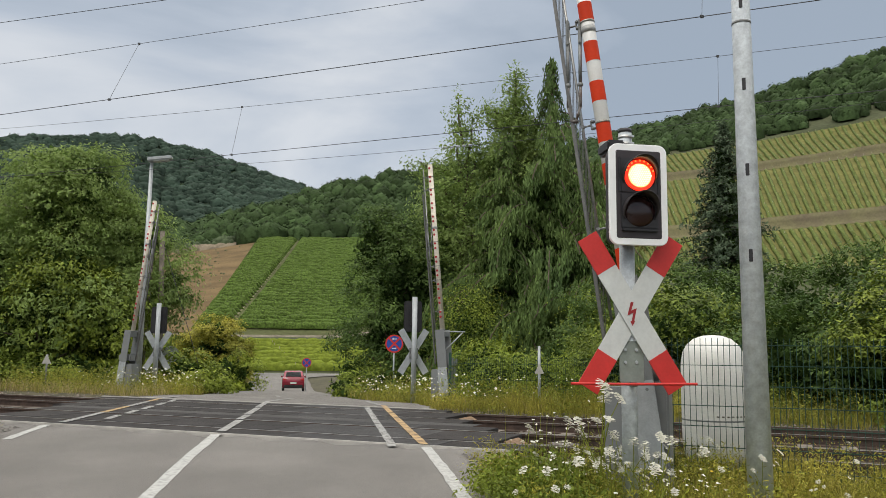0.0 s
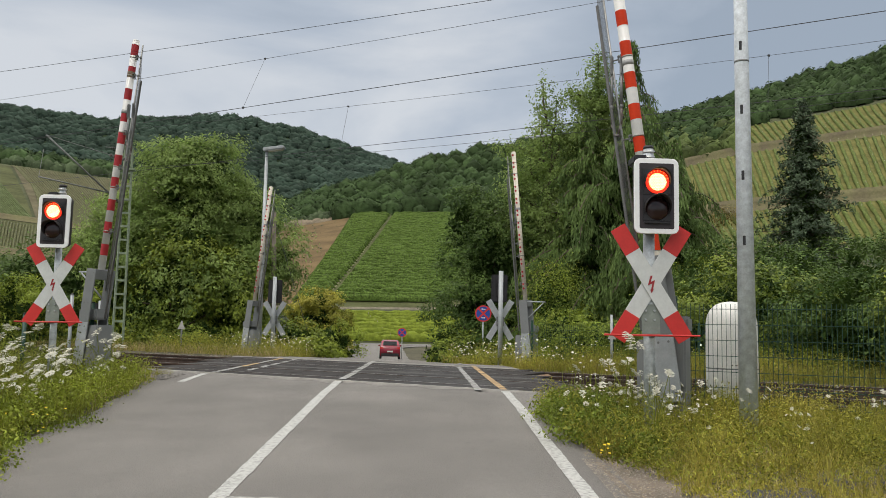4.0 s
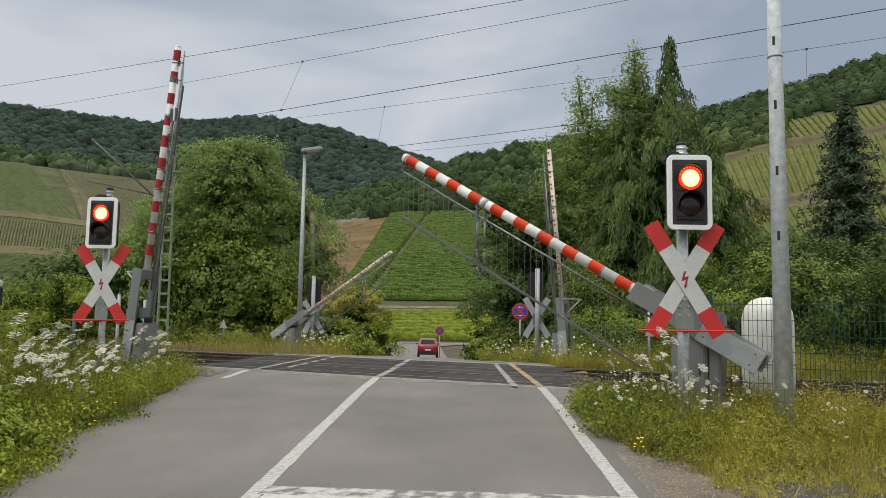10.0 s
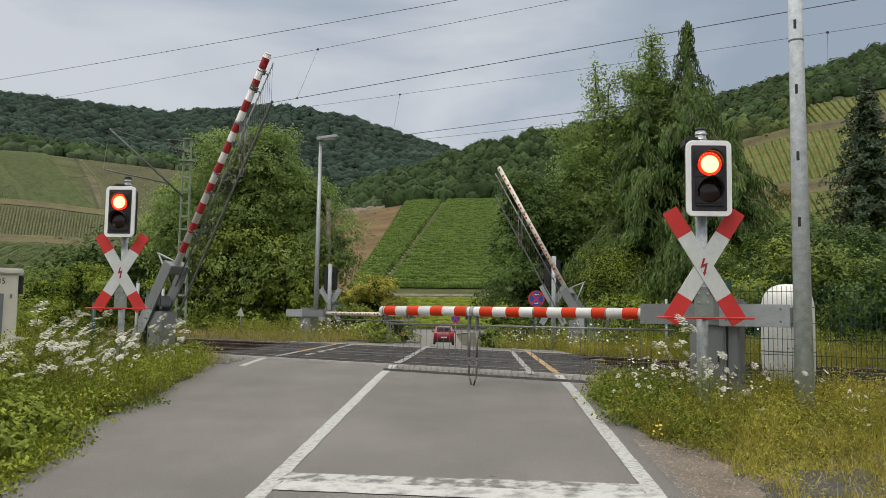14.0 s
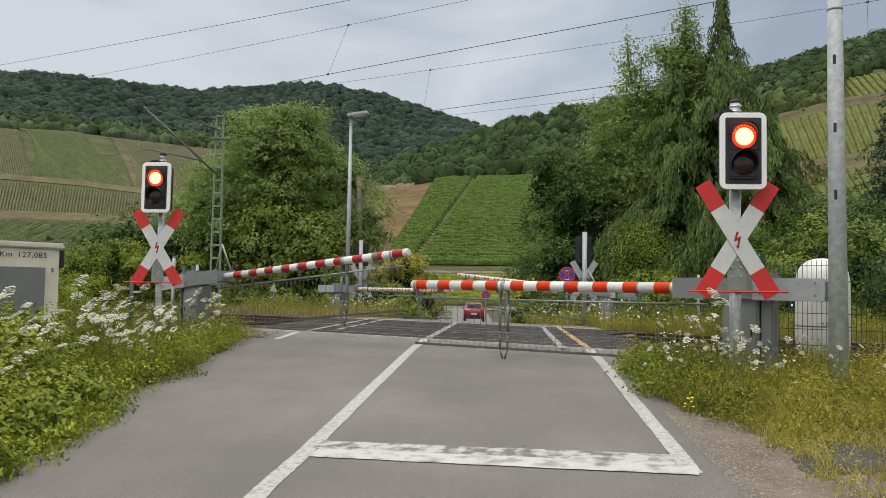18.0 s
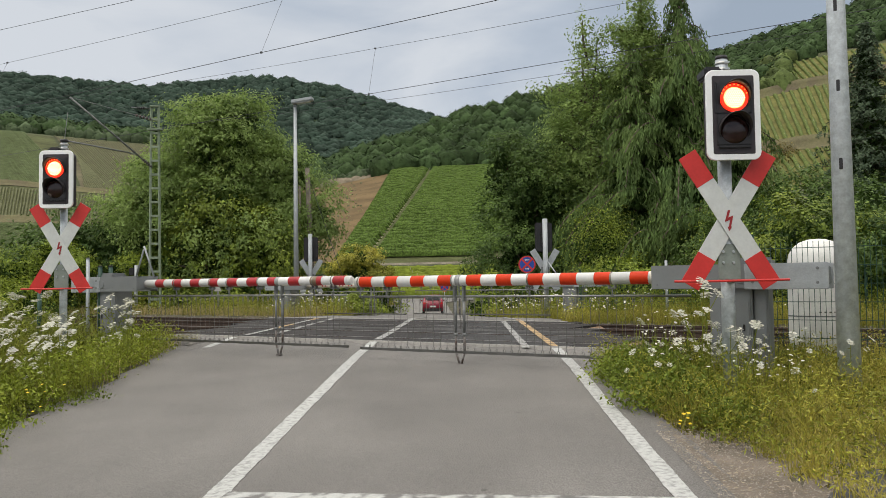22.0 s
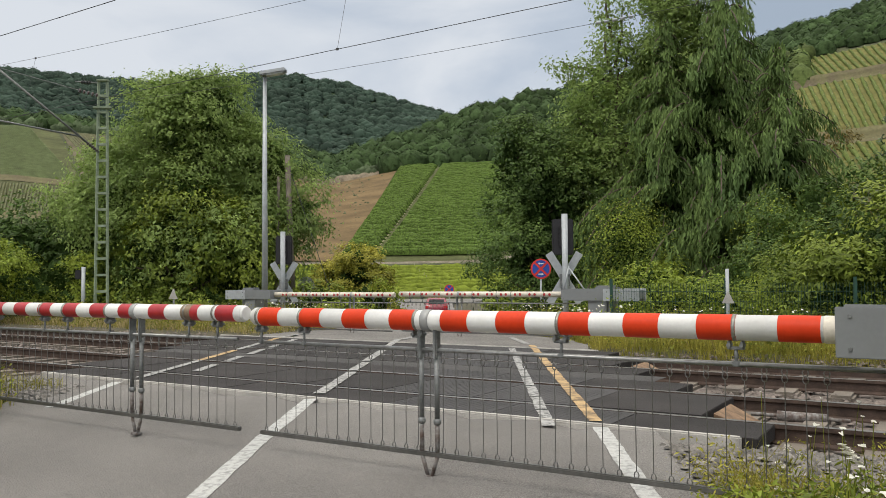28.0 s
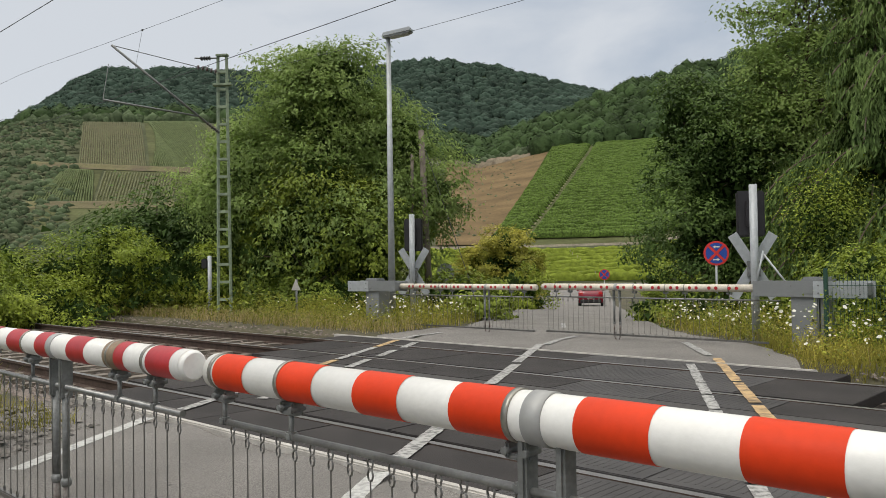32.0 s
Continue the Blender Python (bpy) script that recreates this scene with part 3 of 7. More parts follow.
def stripe(name, pts, w, material, lift=0.005, n=24, label="worn white road marking"):
    """A painted line along a polyline in plan, laid on the road with frayed edges."""
    rng = np.random.RandomState(len(name) + int(abs(pts[0][0] * 100)))
    pts = np.array(pts, float)
    d = np.r_[0, np.cumsum(np.hypot(*np.diff(pts, axis=0).T))]
    n = max(3, int(d[-1] / 0.05))
    t = np.linspace(0, d[-1], n)
    x, y = np.interp(t, d, pts[:, 0]), np.interp(t, d, pts[:, 1])
    tx, ty = np.gradient(x), np.gradient(y)
    q = np.hypot(tx, ty)
    nx, ny = ty / q, -tx / q
    rows = []
    for side in (-0.5, 0.5):
        ww = w * side + np.convolve(rng.uniform(-0.012, 0.012, n + 4), np.ones(5) / 5, "valid") + rng.uniform(-0.0025, 0.0025, n)
        X, Y = x + nx * ww, y + ny * ww
        rows.append(np.stack([X, Y, road_z(X, Y) + lift], -1))
    ob = grid_np("road_marking", np.stack(rows, 0), material, smooth=False)
    return tagged(ob, label, "road marking", kind="structure")


def markings():
    stripe("c", [(-1.235, -20), (-1.24, 6), (-1.23, 14.78)], 0.140, M_PAINT)
    stripe("r", [(1.615, 5.86), (1.592, 9.5), (1.580, 13.15)], 0.128, M_PAINT)
    # stop line: its near half is whole, its far half has flaked off in stretches
    across = lambda x, d: (x - 0.144 * d, 6.295 - 0.144 * (x + 1.155) + d)
    stripe("stop", [across(-1.16, 0.045), across(1.665, 0.045)], 0.27, M_PAINT_STOP, lift=0.008)
    stripe("stopfar", [across(-1.15, 0.315), across(1.60, 0.315)], 0.26, M_PAINT_GONE, lift=0.006)
    stripe("l", [(-3.95, 14.55), (-4.02, 16.28)], 0.13, M_PAINT)
    for a, b in ((15.15, 17.25), (17.4, 18.5), (18.75, 20.6), (20.8, 23.4)):
        stripe("d%d" % a, [(-1.22, a), (-1.19, b)], 0.135, M_PAINT_WORN, lift=0.012)
    for a, b in ((13.4, 14.55), (14.58, 16.45), (16.5, 17.75), (17.9, 19.25), (19.35, 21.6)):
        stripe("y%d" % (a * 10), [(1.58 - 0.007 * (a - 13.4), a), (1.58 - 0.007 * (b - 13.4), b)], 0.118, M_PAINT_Y, lift=0.012, label="worn yellow road marking")
    for a, b in ((16.65, 18.9), (20.9, 22.6)):
        stripe("yw%d" % (a * 10), [(-3.92, a), (-3.92, b)], 0.12, M_PAINT_WORN, lift=0.012)
    for a, b in ((19.0, 20.8), (22.7, 23.9)):
        stripe("yl%d" % (a * 10), [(-3.92, a), (-3.92, b)], 0.12, M_PAINT_Y, lift=0.012, label="worn yellow road marking")
    for k in range(9):
        a = 13.2 + 0.86 * k
        stripe("b%d" % k, [(1.16 - 0.005 * (a - 13.2), a), (1.16 - 0.005 * (a - 12.4), a + 0.80)], 0.112, M_PAINT_WORN, lift=0.012)
    for k in range(5):
        a = 17.4 + 1.3 * k
        stripe("bl%d" % k, [(-3.42, a), (-3.45, a + 0.9)], 0.13, M_PAINT_WORN, lift=0.012)
    stripe("rf", [(1.45, 22.0), (1.25, 24.6)], 0.14, M_PAINT_WORN, lift=0.012)
    stripe("lf", [(-3.95, 24.2), (-3.6, 26.0)], 0.12, M_PAINT_WORN, lift=0.012)
    stripe("cf", [(-1.1, 23.4), (-1.0, 24.6), (-0.75, 25.8)], 0.13, M_PAINT_WORN, lift=0.012)
    stripe("cf2", [(-1.4, 30), (-1.7, 33)], 0.12, M_PAINT_WORN, lift=0.012)


# ---- railway ----
TRACKS = (13.86, 17.45)
GAUGE = 1.435


def clipx(s, x):
    """Metres along the tracks at which the line s = const has the plan coordinate x."""
    return (x - s * DN[0]) / DU[0]


def rail_bm(u0, u1, s):
    bm = B()
    a, b = us(u0, s), us(u1, s)
    prof = [(-0.036, 0.0), (0.036, 0.0), (0.036, -0.035), (0.012, -0.05), (0.010, -0.135), (0.065, -0.155), (0.065, -0.172), (-0.065, -0.172), (-0.065, -0.155), (-0.010, -0.135), (-0.012, -0.05), (-0.036, -0.035)]
    rings = []
    for p in (a, b):
        rings.append([bm.verts.new((p[0] + DN[0] * q, p[1] + DN[1] * q, 0.955 + z)) for q, z in prof])
    n = len(prof)
    for i in range(n):
        f = bm.faces.new((rings[0][i], rings[0][(i + 1) % n], rings[1][(i + 1) % n], rings[1][i]))
        f.material_index = 1 if i == 0 else 0
    bmesh.ops.recalc_face_normals(bm, faces=bm.faces)
    return bm


def tracks():
    for k, sc in enumerate(TRACKS):
        tr = thing("railway_track", Matrix(), "rusty railway track on concrete sleepers in ballast", "railway track", "tracks")
        for side in (-1, 1):
            part("rail", rail_bm(-75, 45, sc + side * (GAUGE / 2 + 0.036)), [M_RAIL, M_RAILTOP], tr)
        me = None
        for i in range(-78, 56):
            u = i * 0.62
            x, y = us(u, sc)
            if -5.4 < x < 2.8 or u > 14 or u < -42:
                continue
            if me is None:
                bm = B()
                box(bm, 0, 0, 0, 0.27, 2.5, 0.2, 0.03)
                for v in bm.verts:
                    if abs(v.co.y) < 0.45 and v.co.z > 0:
                        v.co.z -= 0.04
                o = part("sleeper", bm, M_SLEEPER, tr)
                me = o.data
            else:
                o = new("sleeper", me)
                o.parent = tr
            o.matrix_basis = pose(x, y, 0.71, 0, 0, TRACKDEG)
    # loose stones
    rng = np.random.RandomState(8)
    n = 25000
    u = rng.uniform(-34, 12, n)
    s = rng.uniform(10.7, 19.9, n)
    x, y = u * DU[0] + s * DN[0], u * DU[1] + s * DN[1]
    keep = ~((x > -5.7) & (x < 3.0) & (s > 12.4) & (s < 19.3)) & (x > -24) & ~((x > road_left(y) + 0.1) & (x < road_right(y) - 0.05) & (s < 12.6)) & ~((s < 11.7) & ((x < -6.6) | (x > 3.7))) & ~((x > -5) & (x < 2.8) & (s > 19))
    x, y, s = x[keep], y[keep], s[keep]
    n = len(x)
    ico = np.array([(0, 0, 1), (.9, 0, .3), (.28, .85, .3), (-.73, .53, .3), (-.73, -.53, .3), (.28, -.85, .3), (0, 0, -.5)])
    tri = np.array([(0, 1, 2), (0, 2, 3), (0, 3, 4), (0, 4, 5), (0, 5, 1)])
    size = rng.uniform(0.02, 0.05, (n, 1, 1))
    V = ico[None] * size * rng.uniform(0.6, 1.4, (n, 7, 3))
    a = rng.uniform(0, 6.28, n)
    c, sn = np.cos(a)[:, None], np.sin(a)[:, None]
    V[:, :, 0], V[:, :, 1] = V[:, :, 0] * c - V[:, :, 1] * sn, V[:, :, 0] * sn + V[:, :, 1] * c
    z = np.where((s > 12.2) & (s < 19.4), 0.745, np.interp(s, [10.7, 11.7, 12.2, 19.4, 19.9], [0.89, 0.90, 0.80, 0.82, 0.86])) + rng.uniform(-0.02, 0.03, n)
    V += np.stack([x, y, z], -1)[:, None]
    F = tri[None] + 7 * np.arange(n)[:, None, None]
    tagged(mesh_np("ballast_stones", V.reshape(-1, 3), F.reshape(-1, 3), M_BALLAST), "loose brown-grey ballast stones", "gravel", kind="stuff")
    n = 9000
    s = rng.uniform(10.75, 12.55, n)
    u = np.where(rng.rand(n) < 0.7, clipx(s, rng.uniform(1.95, 3.8, n)), clipx(s, rng.uniform(-5.9, -4.3, n)))
    x, y = u * DU[0] + s * DN[0], u * DU[1] + s * DN[1]
    V = ico[None] * (0.014 + 0.036 * rng.rand(n, 1, 1) ** 1.5) * rng.uniform(0.55, 1.45, (n, 7, 3)) * (1, 1, 0.7)
    V += np.stack([x, y, np.interp(s, [10.7, 11.7, 12.2, 12.6], [0.885, 0.90, 0.84, 0.80]) + rng.uniform(-0.02, 0.04, n)], -1)[:, None]
    tagged(mesh_np("edge_stones", V.reshape(-1, 3), (tri[None] + 7 * np.arange(n)[:, None, None]).reshape(-1, 3), M_STONES), "grey crushed stones beside the crossing", "gravel", kind="stuff")
    P = []
    for ss, zz in ((11.6, 0.72), (12.1, 0.74), (19.5, 0.74), (20.0, 0.72)):
        P.append([(*us(u, ss), zz) for u in np.linspace(-75, 45, 60)])
    tagged(grid_np("ballast_bed", np.array(P), M_BALLAST), "brown ballast bed under the tracks", "ballast", kind="structure")


def crossing():
    cr = thing("crossing_deck", Matrix(), "black ribbed rubber crossing deck between and beside the rails", "crossing deck", kind="structure")
    g = GAUGE / 2
    rng = random.Random(4)
    cache = {}

    def slab(w, ln, ribs):
        """One rubber panel; those in the wheel lanes carry fine ribs."""
        key = (round(w, 3), round(ln, 3), ribs)
        if key not in cache:
            bm = B()
            box(bm, 0, 0, -0.06, ln, w, 0.12, 0.006)
            if ribs:
                for i in range(int(ln / 0.06) - 1):
                    box(bm, -ln / 2 + 0.06 + i * 0.06, 0, -0.0005, 0.024, w * 0.86, 0.005)
            o = part("panel", bm, M_PANEL_WORN if ribs else M_PANEL, cr)
            cache[key] = o.data
            return o
        o = new("panel", cache[key])
        o.parent = cr
        return o

    for sc in TRACKS:
        strips = [(sc - g - 0.80, sc - g - 0.085), (sc - g + 0.075, sc + g - 0.075), (sc + g + 0.085, sc + g + 0.80)]
        for a, b in strips:
            mid = (a + b) / 2
            u0, u1 = clipx(mid, -5.5), clipx(mid, 2.9 if mid < 16 else 2.75)
            n = int(round((u1 - u0) / 1.2))
            ln = (u1 - u0) / n
            for i in range(n):
                x, y = us(u0 + (i + 0.5) * ln, mid)
                o = slab(b - a, ln - 0.008, -0.5 < x < 1.35)
                o.matrix_basis = pose(x, y, 0.952 + rng.uniform(-0.003, 0.002), 0, 0, TRACKDEG)
    # asphalt between the tracks
    a, b = TRACKS[0] + g + 0.81, TRACKS[1] - g - 0.81
    pts = [(*us(u, ss), 0.948) for ss in (a, b) for u in np.linspace(clipx((a + b) / 2, -5.4), clipx((a + b) / 2, 2.8), 12)]
    grid_np("infill", np.array(pts).reshape(2, 12, 3), M_ASPHALT_DARK, parent=cr, label="dark asphalt infill between the tracks")
    # pale edge beams
    for ss in (TRACKS[0] - g - 0.84, TRACKS[1] + g + 0.84):
        bm = B()
        u0, u1 = clipx(ss, -5.6), clipx(ss, 2.6)
        x, y = us((u0 + u1) / 2, ss)
        box(bm, 0, 0, -0.1, u1 - u0, 0.07, 0.22, 0.012)
        o = part("edge_beam", bm, M_CONC, cr, "pale concrete edge beam")
        o.matrix_basis = pose(x, y, 0.957, 0, 0, TRACKDEG)
    # steel deflector ramps at the ends of the panels
    for sc in TRACKS:
        for xx, sg in ((2.95, 1), (-5.55, -1)):
            bm = B()
            v = [bm.verts.new(c) for c in ((0, -0.34, 0), (0, 0.34, 0), (0.34 * sg, 0.22, -0.15), (0.34 * sg, -0.22, -0.15), (0, -0.34, -0.2), (0, 0.34, -0.2))]
            for q in ((0, 1, 2, 3), (0, 3, 4), (1, 5, 2), (4, 3, 2, 5), (0, 4, 5, 1)):
                bm.faces.new([v[i] for i in q])
            bmesh.ops.recalc_face_normals(bm, faces=bm.faces)
            o = part("deflector", bm, M_DEFLECT, cr, "rusty steel deflector plate")
            o.matrix_basis = pose(*us(clipx(sc, xx), sc - 0.1), 0.945, 0, 0, TRACKDEG)
    # rods of the deck anchors between the rails
    for sc, xx in ((TRACKS[0] - 0.45, 3.1), (TRACKS[0] + 0.45, 3.3), (TRACKS[1] - 0.45, 3.0)):
        bm = B()
        tube(bm, (0, 0, 0), (0.9, 0, 0), 0.018, seg=8)
        tube(bm, (0.25, 0, 0), (0.7, 0, 0), 0.05, seg=10)
        o = part("anchor_rod", bm, M_RUSTGREY, cr, "rusty anchor rod")
        o.matrix_basis = pose(*us(clipx(sc, xx), sc), 0.83, 0, 0, TRACKDEG)


# ---- barriers ----
def ramp_rows(up, t0, lead):
    """Boom angle rows: seconds, degrees. It leaves the top at about t0 and comes down at an even pace."""
    k = [(0.0, up), (t0, up), (t0 + 0.45, up - 3.2), (t0 + 0.75, up - 7.6), (t0 + 1.35, 65.0), (t0 + 1.85, 57.8), (t0 + 2.85, 43.2), (t0 + 3.85, 29.8), (t0 + 4.85, 17.0), (t0 + 5.35, 10.5), (t0 + 5.85, 4.2), (t0 + 6.25, 1.0), (t0 + 6.6, 0.0), (32.0, 0.0)]
    return [(t + lead if 0 < t < 32 else t, a) for t, a in k]


MOVES = []


def barrier(px, py, pz, yaw, length, near, rows, label, aframe=False):
    """A half barrier: cabinet, swinging arm with counterweight, boom with bands, and the hanging skirt of rods."""
    zg = float(road_z(px, py)) - 0.12
    th = thing("level_crossing_barrier", pose(px, py, zg, 0, 0, yaw), label, "barrier", "crossing barriers")
    h = pz - zg
    front = 1 if 90 < yaw < 270 else -1
    paint, band = (M_WHITE, M_RED) if near == 1 else (M_WHITE, M_DARKRED) if near == 2 else (M_CREAM, M_DARKRED)
    bm = B()
    box(bm, 0.04, 0, 0.03, 0.66, 0.52, 0.06, 0.01)
    part("base_plate", bm, M_CONC, th)
    bm = B()
    box(bm, 0.11, 0, (h - 0.16) / 2 + 0.06, 0.42, 0.34, h - 0.16, 0.018)
    cab = part("cabinet", bm, M_GREYPAINT, th, "grey steel drive cabinet")
    bm = B()
    box(bm, 0.10, front * 0.172, (h - 0.2) / 2 + 0.06, 0.34, 0.012, h - 0.42, 0.004)
    door = part("cabinet_door", bm, M_GREYPAINT, cab)
    bm = B()
    box(bm, -0.02, front * 0.182, h * 0.55, 0.02, 0.02, 0.07, 0.004)
    part("lock", bm, M_BLACK, cab)
    bm = B()
    box(bm, -0.18, -front * 0.02, (h - 0.10) / 2 + 0.06, 0.14, 0.30, h - 0.10, 0.02)
    side = part("side_housing", bm, M_GREYPAINT, th, "grey side housing")
    bm = B()
    box(bm, -0.05, -front * 0.02, h + 0.09, 0.46, 0.28, 0.20, 0.03)
    part("drive_hood", bm, M_GREYPAINT, th, "grey drive hood")
    # arm: painted plates toward the boom, galvanised plates toward the weight
    bm = B()
    for sy in (-0.20, 0.20):
        box(bm, 0.3225, sy, 0, 1.185, 0.022, 0.25, 0.004)
        tube(bm, (0, sy - 0.02, 0), (0, sy + 0.02, 0), 0.07, seg=16)
    box(bm, 0.82, 0, 0, 0.18, 0.40, 0.20, 0.01)
    boom = part("boom_arm", bm, M_GREYPAINT, th, "grey steel swing arm")
    for sy in (-0.212, 0.212):
        bm = B()
        box(bm, -0.43, sy, -0.005, 0.78, 0.018, 0.26, 0.006)
        part("rear_plate", bm, M_GALV, boom, "galvanised rear plate")
    bm = B()
    box(bm, -0.66, 0, 0, 0.28, 0.38, 0.19, 0.012)
    part("counterweight", bm, M_GREYPAINT, boom)
    for x, z in ((-0.72, 0.07), (-0.72, -0.07), (-0.12, 0.06), (-0.12, -0.06), (0.30, 0.05), (0.30, -0.05), (0.85, 0.08), (0.85, -0.08)):
        for sy in (-1, 1):
            bm = B()
            tube(bm, (x, sy * 0.21, z), (x, sy * (0.229 if x < 0.2 else 0.218), z), 0.015 if x < 0.2 else 0.010, seg=8)
            part("bolt", bm, M_GALVD, boom)
    if aframe:
        bm = B()
        tube(bm, (0.86, 0.18, 0.1), (0.80, 0.02, 0.62), 0.016, seg=8)
        part("strut", bm, M_GALV, boom, "galvanised strut")
        bm = B()
        tube(bm, (0.38, 0.18, 0.1), (0.79, 0.02, 0.56), 0.016, seg=8)
        part("strut", bm, M_GALV, boom, "galvanised strut")
    r0 = 0.070 if near == 1 else 0.064
    rad = lambda x: r0
    bm = B()
    tube(bm, (0.86, 0, 0), (length - 0.025, 0, 0), r0, seg=28)
    tube(bm, (length - 0.0255, 0, 0), (length, 0, 0), r0 * 0.995, r0 * 0.80, seg=28)
    part("tube", bm, paint, boom)
    if near == 1:
        bm = B()
        tube(bm, (0.905, 0, 0), (0.985, 0, 0), r0 + 0.0022, seg=28, caps=False)
        part("end_sleeve", bm, M_CREAM, boom, "cream end sleeve")
    if near:
        period, wd, end = (0.4205, 0.207, length - 0.10) if near == 1 else (0.41, 0.205, length - 0.09)
        i = 0
        while end - i * period - wd > 0.95:
            a = end - i * period
            bm = B()
            tube(bm, (a - wd, 0, 0), (a, 0, 0), r0 + 0.0016, seg=28, caps=False)
            part("red_band", bm, band, boom)
            i += 1
        if near == 2:
            bm = B()
            tube(bm, (end - period - wd, 0, 0), (end - period - wd * 0.45, 0, 0), r0 + 0.0028, seg=28, caps=False)
            part("worn_sleeve", bm, M_SLEEVE, boom, "browned worn sleeve")
    else:
        i = 0
        x = 1.25
        while x < length - 0.08:
            for sy in (-1, 1):
                bm = B()
                tube(bm, (x, sy * (rad(x) - 0.008), 0), (x, sy * (rad(x) + 0.006), 0), 0.030, seg=10)
                part("reflector", bm, M_DARKRED, boom, "round dark red reflector")
            i += 1
            x += 0.125 if i % 2 else 0.235
    # clamps and the top rail of the skirt
    xl = 3.44 if near == 1 else 3.82 if near == 2 else 3.6
    clamps = [length - 0.075, length - 0.52, xl + 0.085, xl - 0.975, xl - 2.01] if near == 1 else [length - 0.33, length - 0.67, xl - 0.38, xl - 1.02, xl - 1.39, xl - 2.2]
    for x in clamps:
        bm = B()
        for dx in (-0.034, 0.034):
            box(bm, x + dx, 0, -r0 - 0.024, 0.016, 0.050, 0.046, 0.005)
            tube(bm, (x + dx, -0.034, -r0 - 0.026), (x + dx, 0.034, -r0 - 0.026), 0.011, seg=8)
        box(bm, x, 0, -r0 - 0.042, 0.092, 0.034, 0.016, 0.004)
        tube(bm, (x, 0, -r0 - 0.045), (x, 0, -0.20), 0.010, seg=8)
        box(bm, x, 0, -0.196, 0.040, 0.040, 0.030, 0.006)
        cl = part("clamp", bm, M_GALVD, boom)
        bm = B()
        tube(bm, (x - 0.010, 0, 0), (x + 0.010, 0, 0), r0 + 0.004, seg=28)
        part("band", bm, M_STRAP, cl, "dull steel strap")
    zt = -0.20
    bm = B()
    tube(bm, (0.55, 0, zt), (length - 0.10, 0, zt), 0.0135, seg=12)
    part("top_rail", bm, M_RAILBAR, boom, "bright galvanised top rail")
    drop = 0.70
    bm = B()
    box(bm, (0.75 + length - 0.07) / 2, 0, 0, length - 0.07 - 0.75, 0.034, 0.034, 0.006)
    rail = part("bottom_rail", bm, M_ROD, boom)
    MOVES.append((rail, [(t, pose(-drop * math.sin(radians(a)), 0, zt - drop * math.cos(radians(a)))) for t, a in rows]))
    # hanging rods with rings
    bm = B()
    tube(bm, (0, 0, -0.085), (0, 0, -drop + 0.05), 0.003, seg=5)
    for zc in (-0.028, -0.066, -drop + 0.030):
        m = Matrix.Translation((0, 0, zc)) @ Matrix.Rotation(radians(90), 4, "X")
        k = 8
        ring = [[bm.verts.new(m @ Vector(((0.014 + 0.0042 * math.cos(q)) * math.cos(p), (0.021 + 0.0042 * math.cos(q)) * math.sin(p), 0.0042 * math.sin(q)))) for q in (0, 2.1, 4.2)] for p in [2 * math.pi * j / k for j in range(k)]]
        for j in range(k):
            for q in range(3):
                bm.faces.new((ring[j][q], ring[(j + 1) % k][q], ring[(j + 1) % k][(q + 1) % 3], ring[j][(q + 1) % 3]))
    rod = part("hanging_rod", bm, M_ROD, boom)
    gap = 0.102 if near else 0.12
    n = int((length - 0.95) / gap)
    for i in range(n):
        x = length - 0.13 - gap * i
        o = rod if i == 0 else new("hanging_rod", rod.data)
        o.parent = boom
        MOVES.append((o, [(t, pose(x, 0, zt, 0, a, 0)) for t, a in rows]))
    # folding leg
    bm = B()
    for sx in (-0.062, 0.062):
        box(bm, sx, 0, 0.02, 0.030, 0.065, 0.26, 0.008)
        tube(bm, (sx, 0, -0.08), (sx, 0, -0.52), 0.018, seg=10)
        ball(bm, (sx, 0, -0.53), 0.028, 1.0, 10, 8)
    leg = part("folding_leg", bm, M_GALVD, boom, "grey folding support leg")
    MOVES.append((leg, [(t, pose(xl, 0, -0.15, 0, a, 0)) for t, a in rows]))
    bm = B()
    for sx in (-0.062, 0.062):
        tube(bm, (sx, 0, -0.53), (sx, 0, -0.76), 0.016, seg=10)
        tube(bm, (sx, 0, -0.76), (sx * 0.25, 0, -0.90), 0.014, seg=8)
    box(bm, 0, 0, -0.905, 0.075, 0.07, 0.025, 0.006)
    foot = part("leg_foot", bm, M_RUSTGREY, boom, "rusty lower leg and foot")
    MOVES.append((foot, [(t, pose(xl, 0, -0.15, 0, a, 0)) for t, a in rows]))
    bm = B()
    tube(bm, (xl - 0.032, 0, 0), (xl + 0.032, 0, 0), r0 + 0.004, seg=28)
    part("leg_collar", bm, M_COLLAR, boom)
    MOVES.append((boom, [(t, pose(0, 0, h, 0, -a, 0)) for t, a in rows]))
    return th


R1 = ramp_rows(82.3, 6.15, 0.0)
R2 = ramp_rows(82.4, 6.15, 6.1)
R3 = ramp_rows(84.4, 6.15, 6.1)


def barriers():
    yb = 180 + TRACKDEG
    barrier(*us(-2.156, 10.33), 1.930, yb, 5.09, 1, R1, "half barrier with bright red and white boom and rod skirt")
    barrier(*us(-12.4, 10.24), 1.955, TRACKDEG, 5.16, 2, R2, "half barrier with dark red and white boom and rod skirt", True)
    barrier(*us(-19.2, 21.9), 1.85, TRACKDEG, 4.95, 0, R1, "far half barrier with cream boom and red reflectors")
    barrier(*us(-8.78, 21.9), 1.87, yb, 5.32, 0, R3, "far half barrier with faded cream boom beside a fence", True)


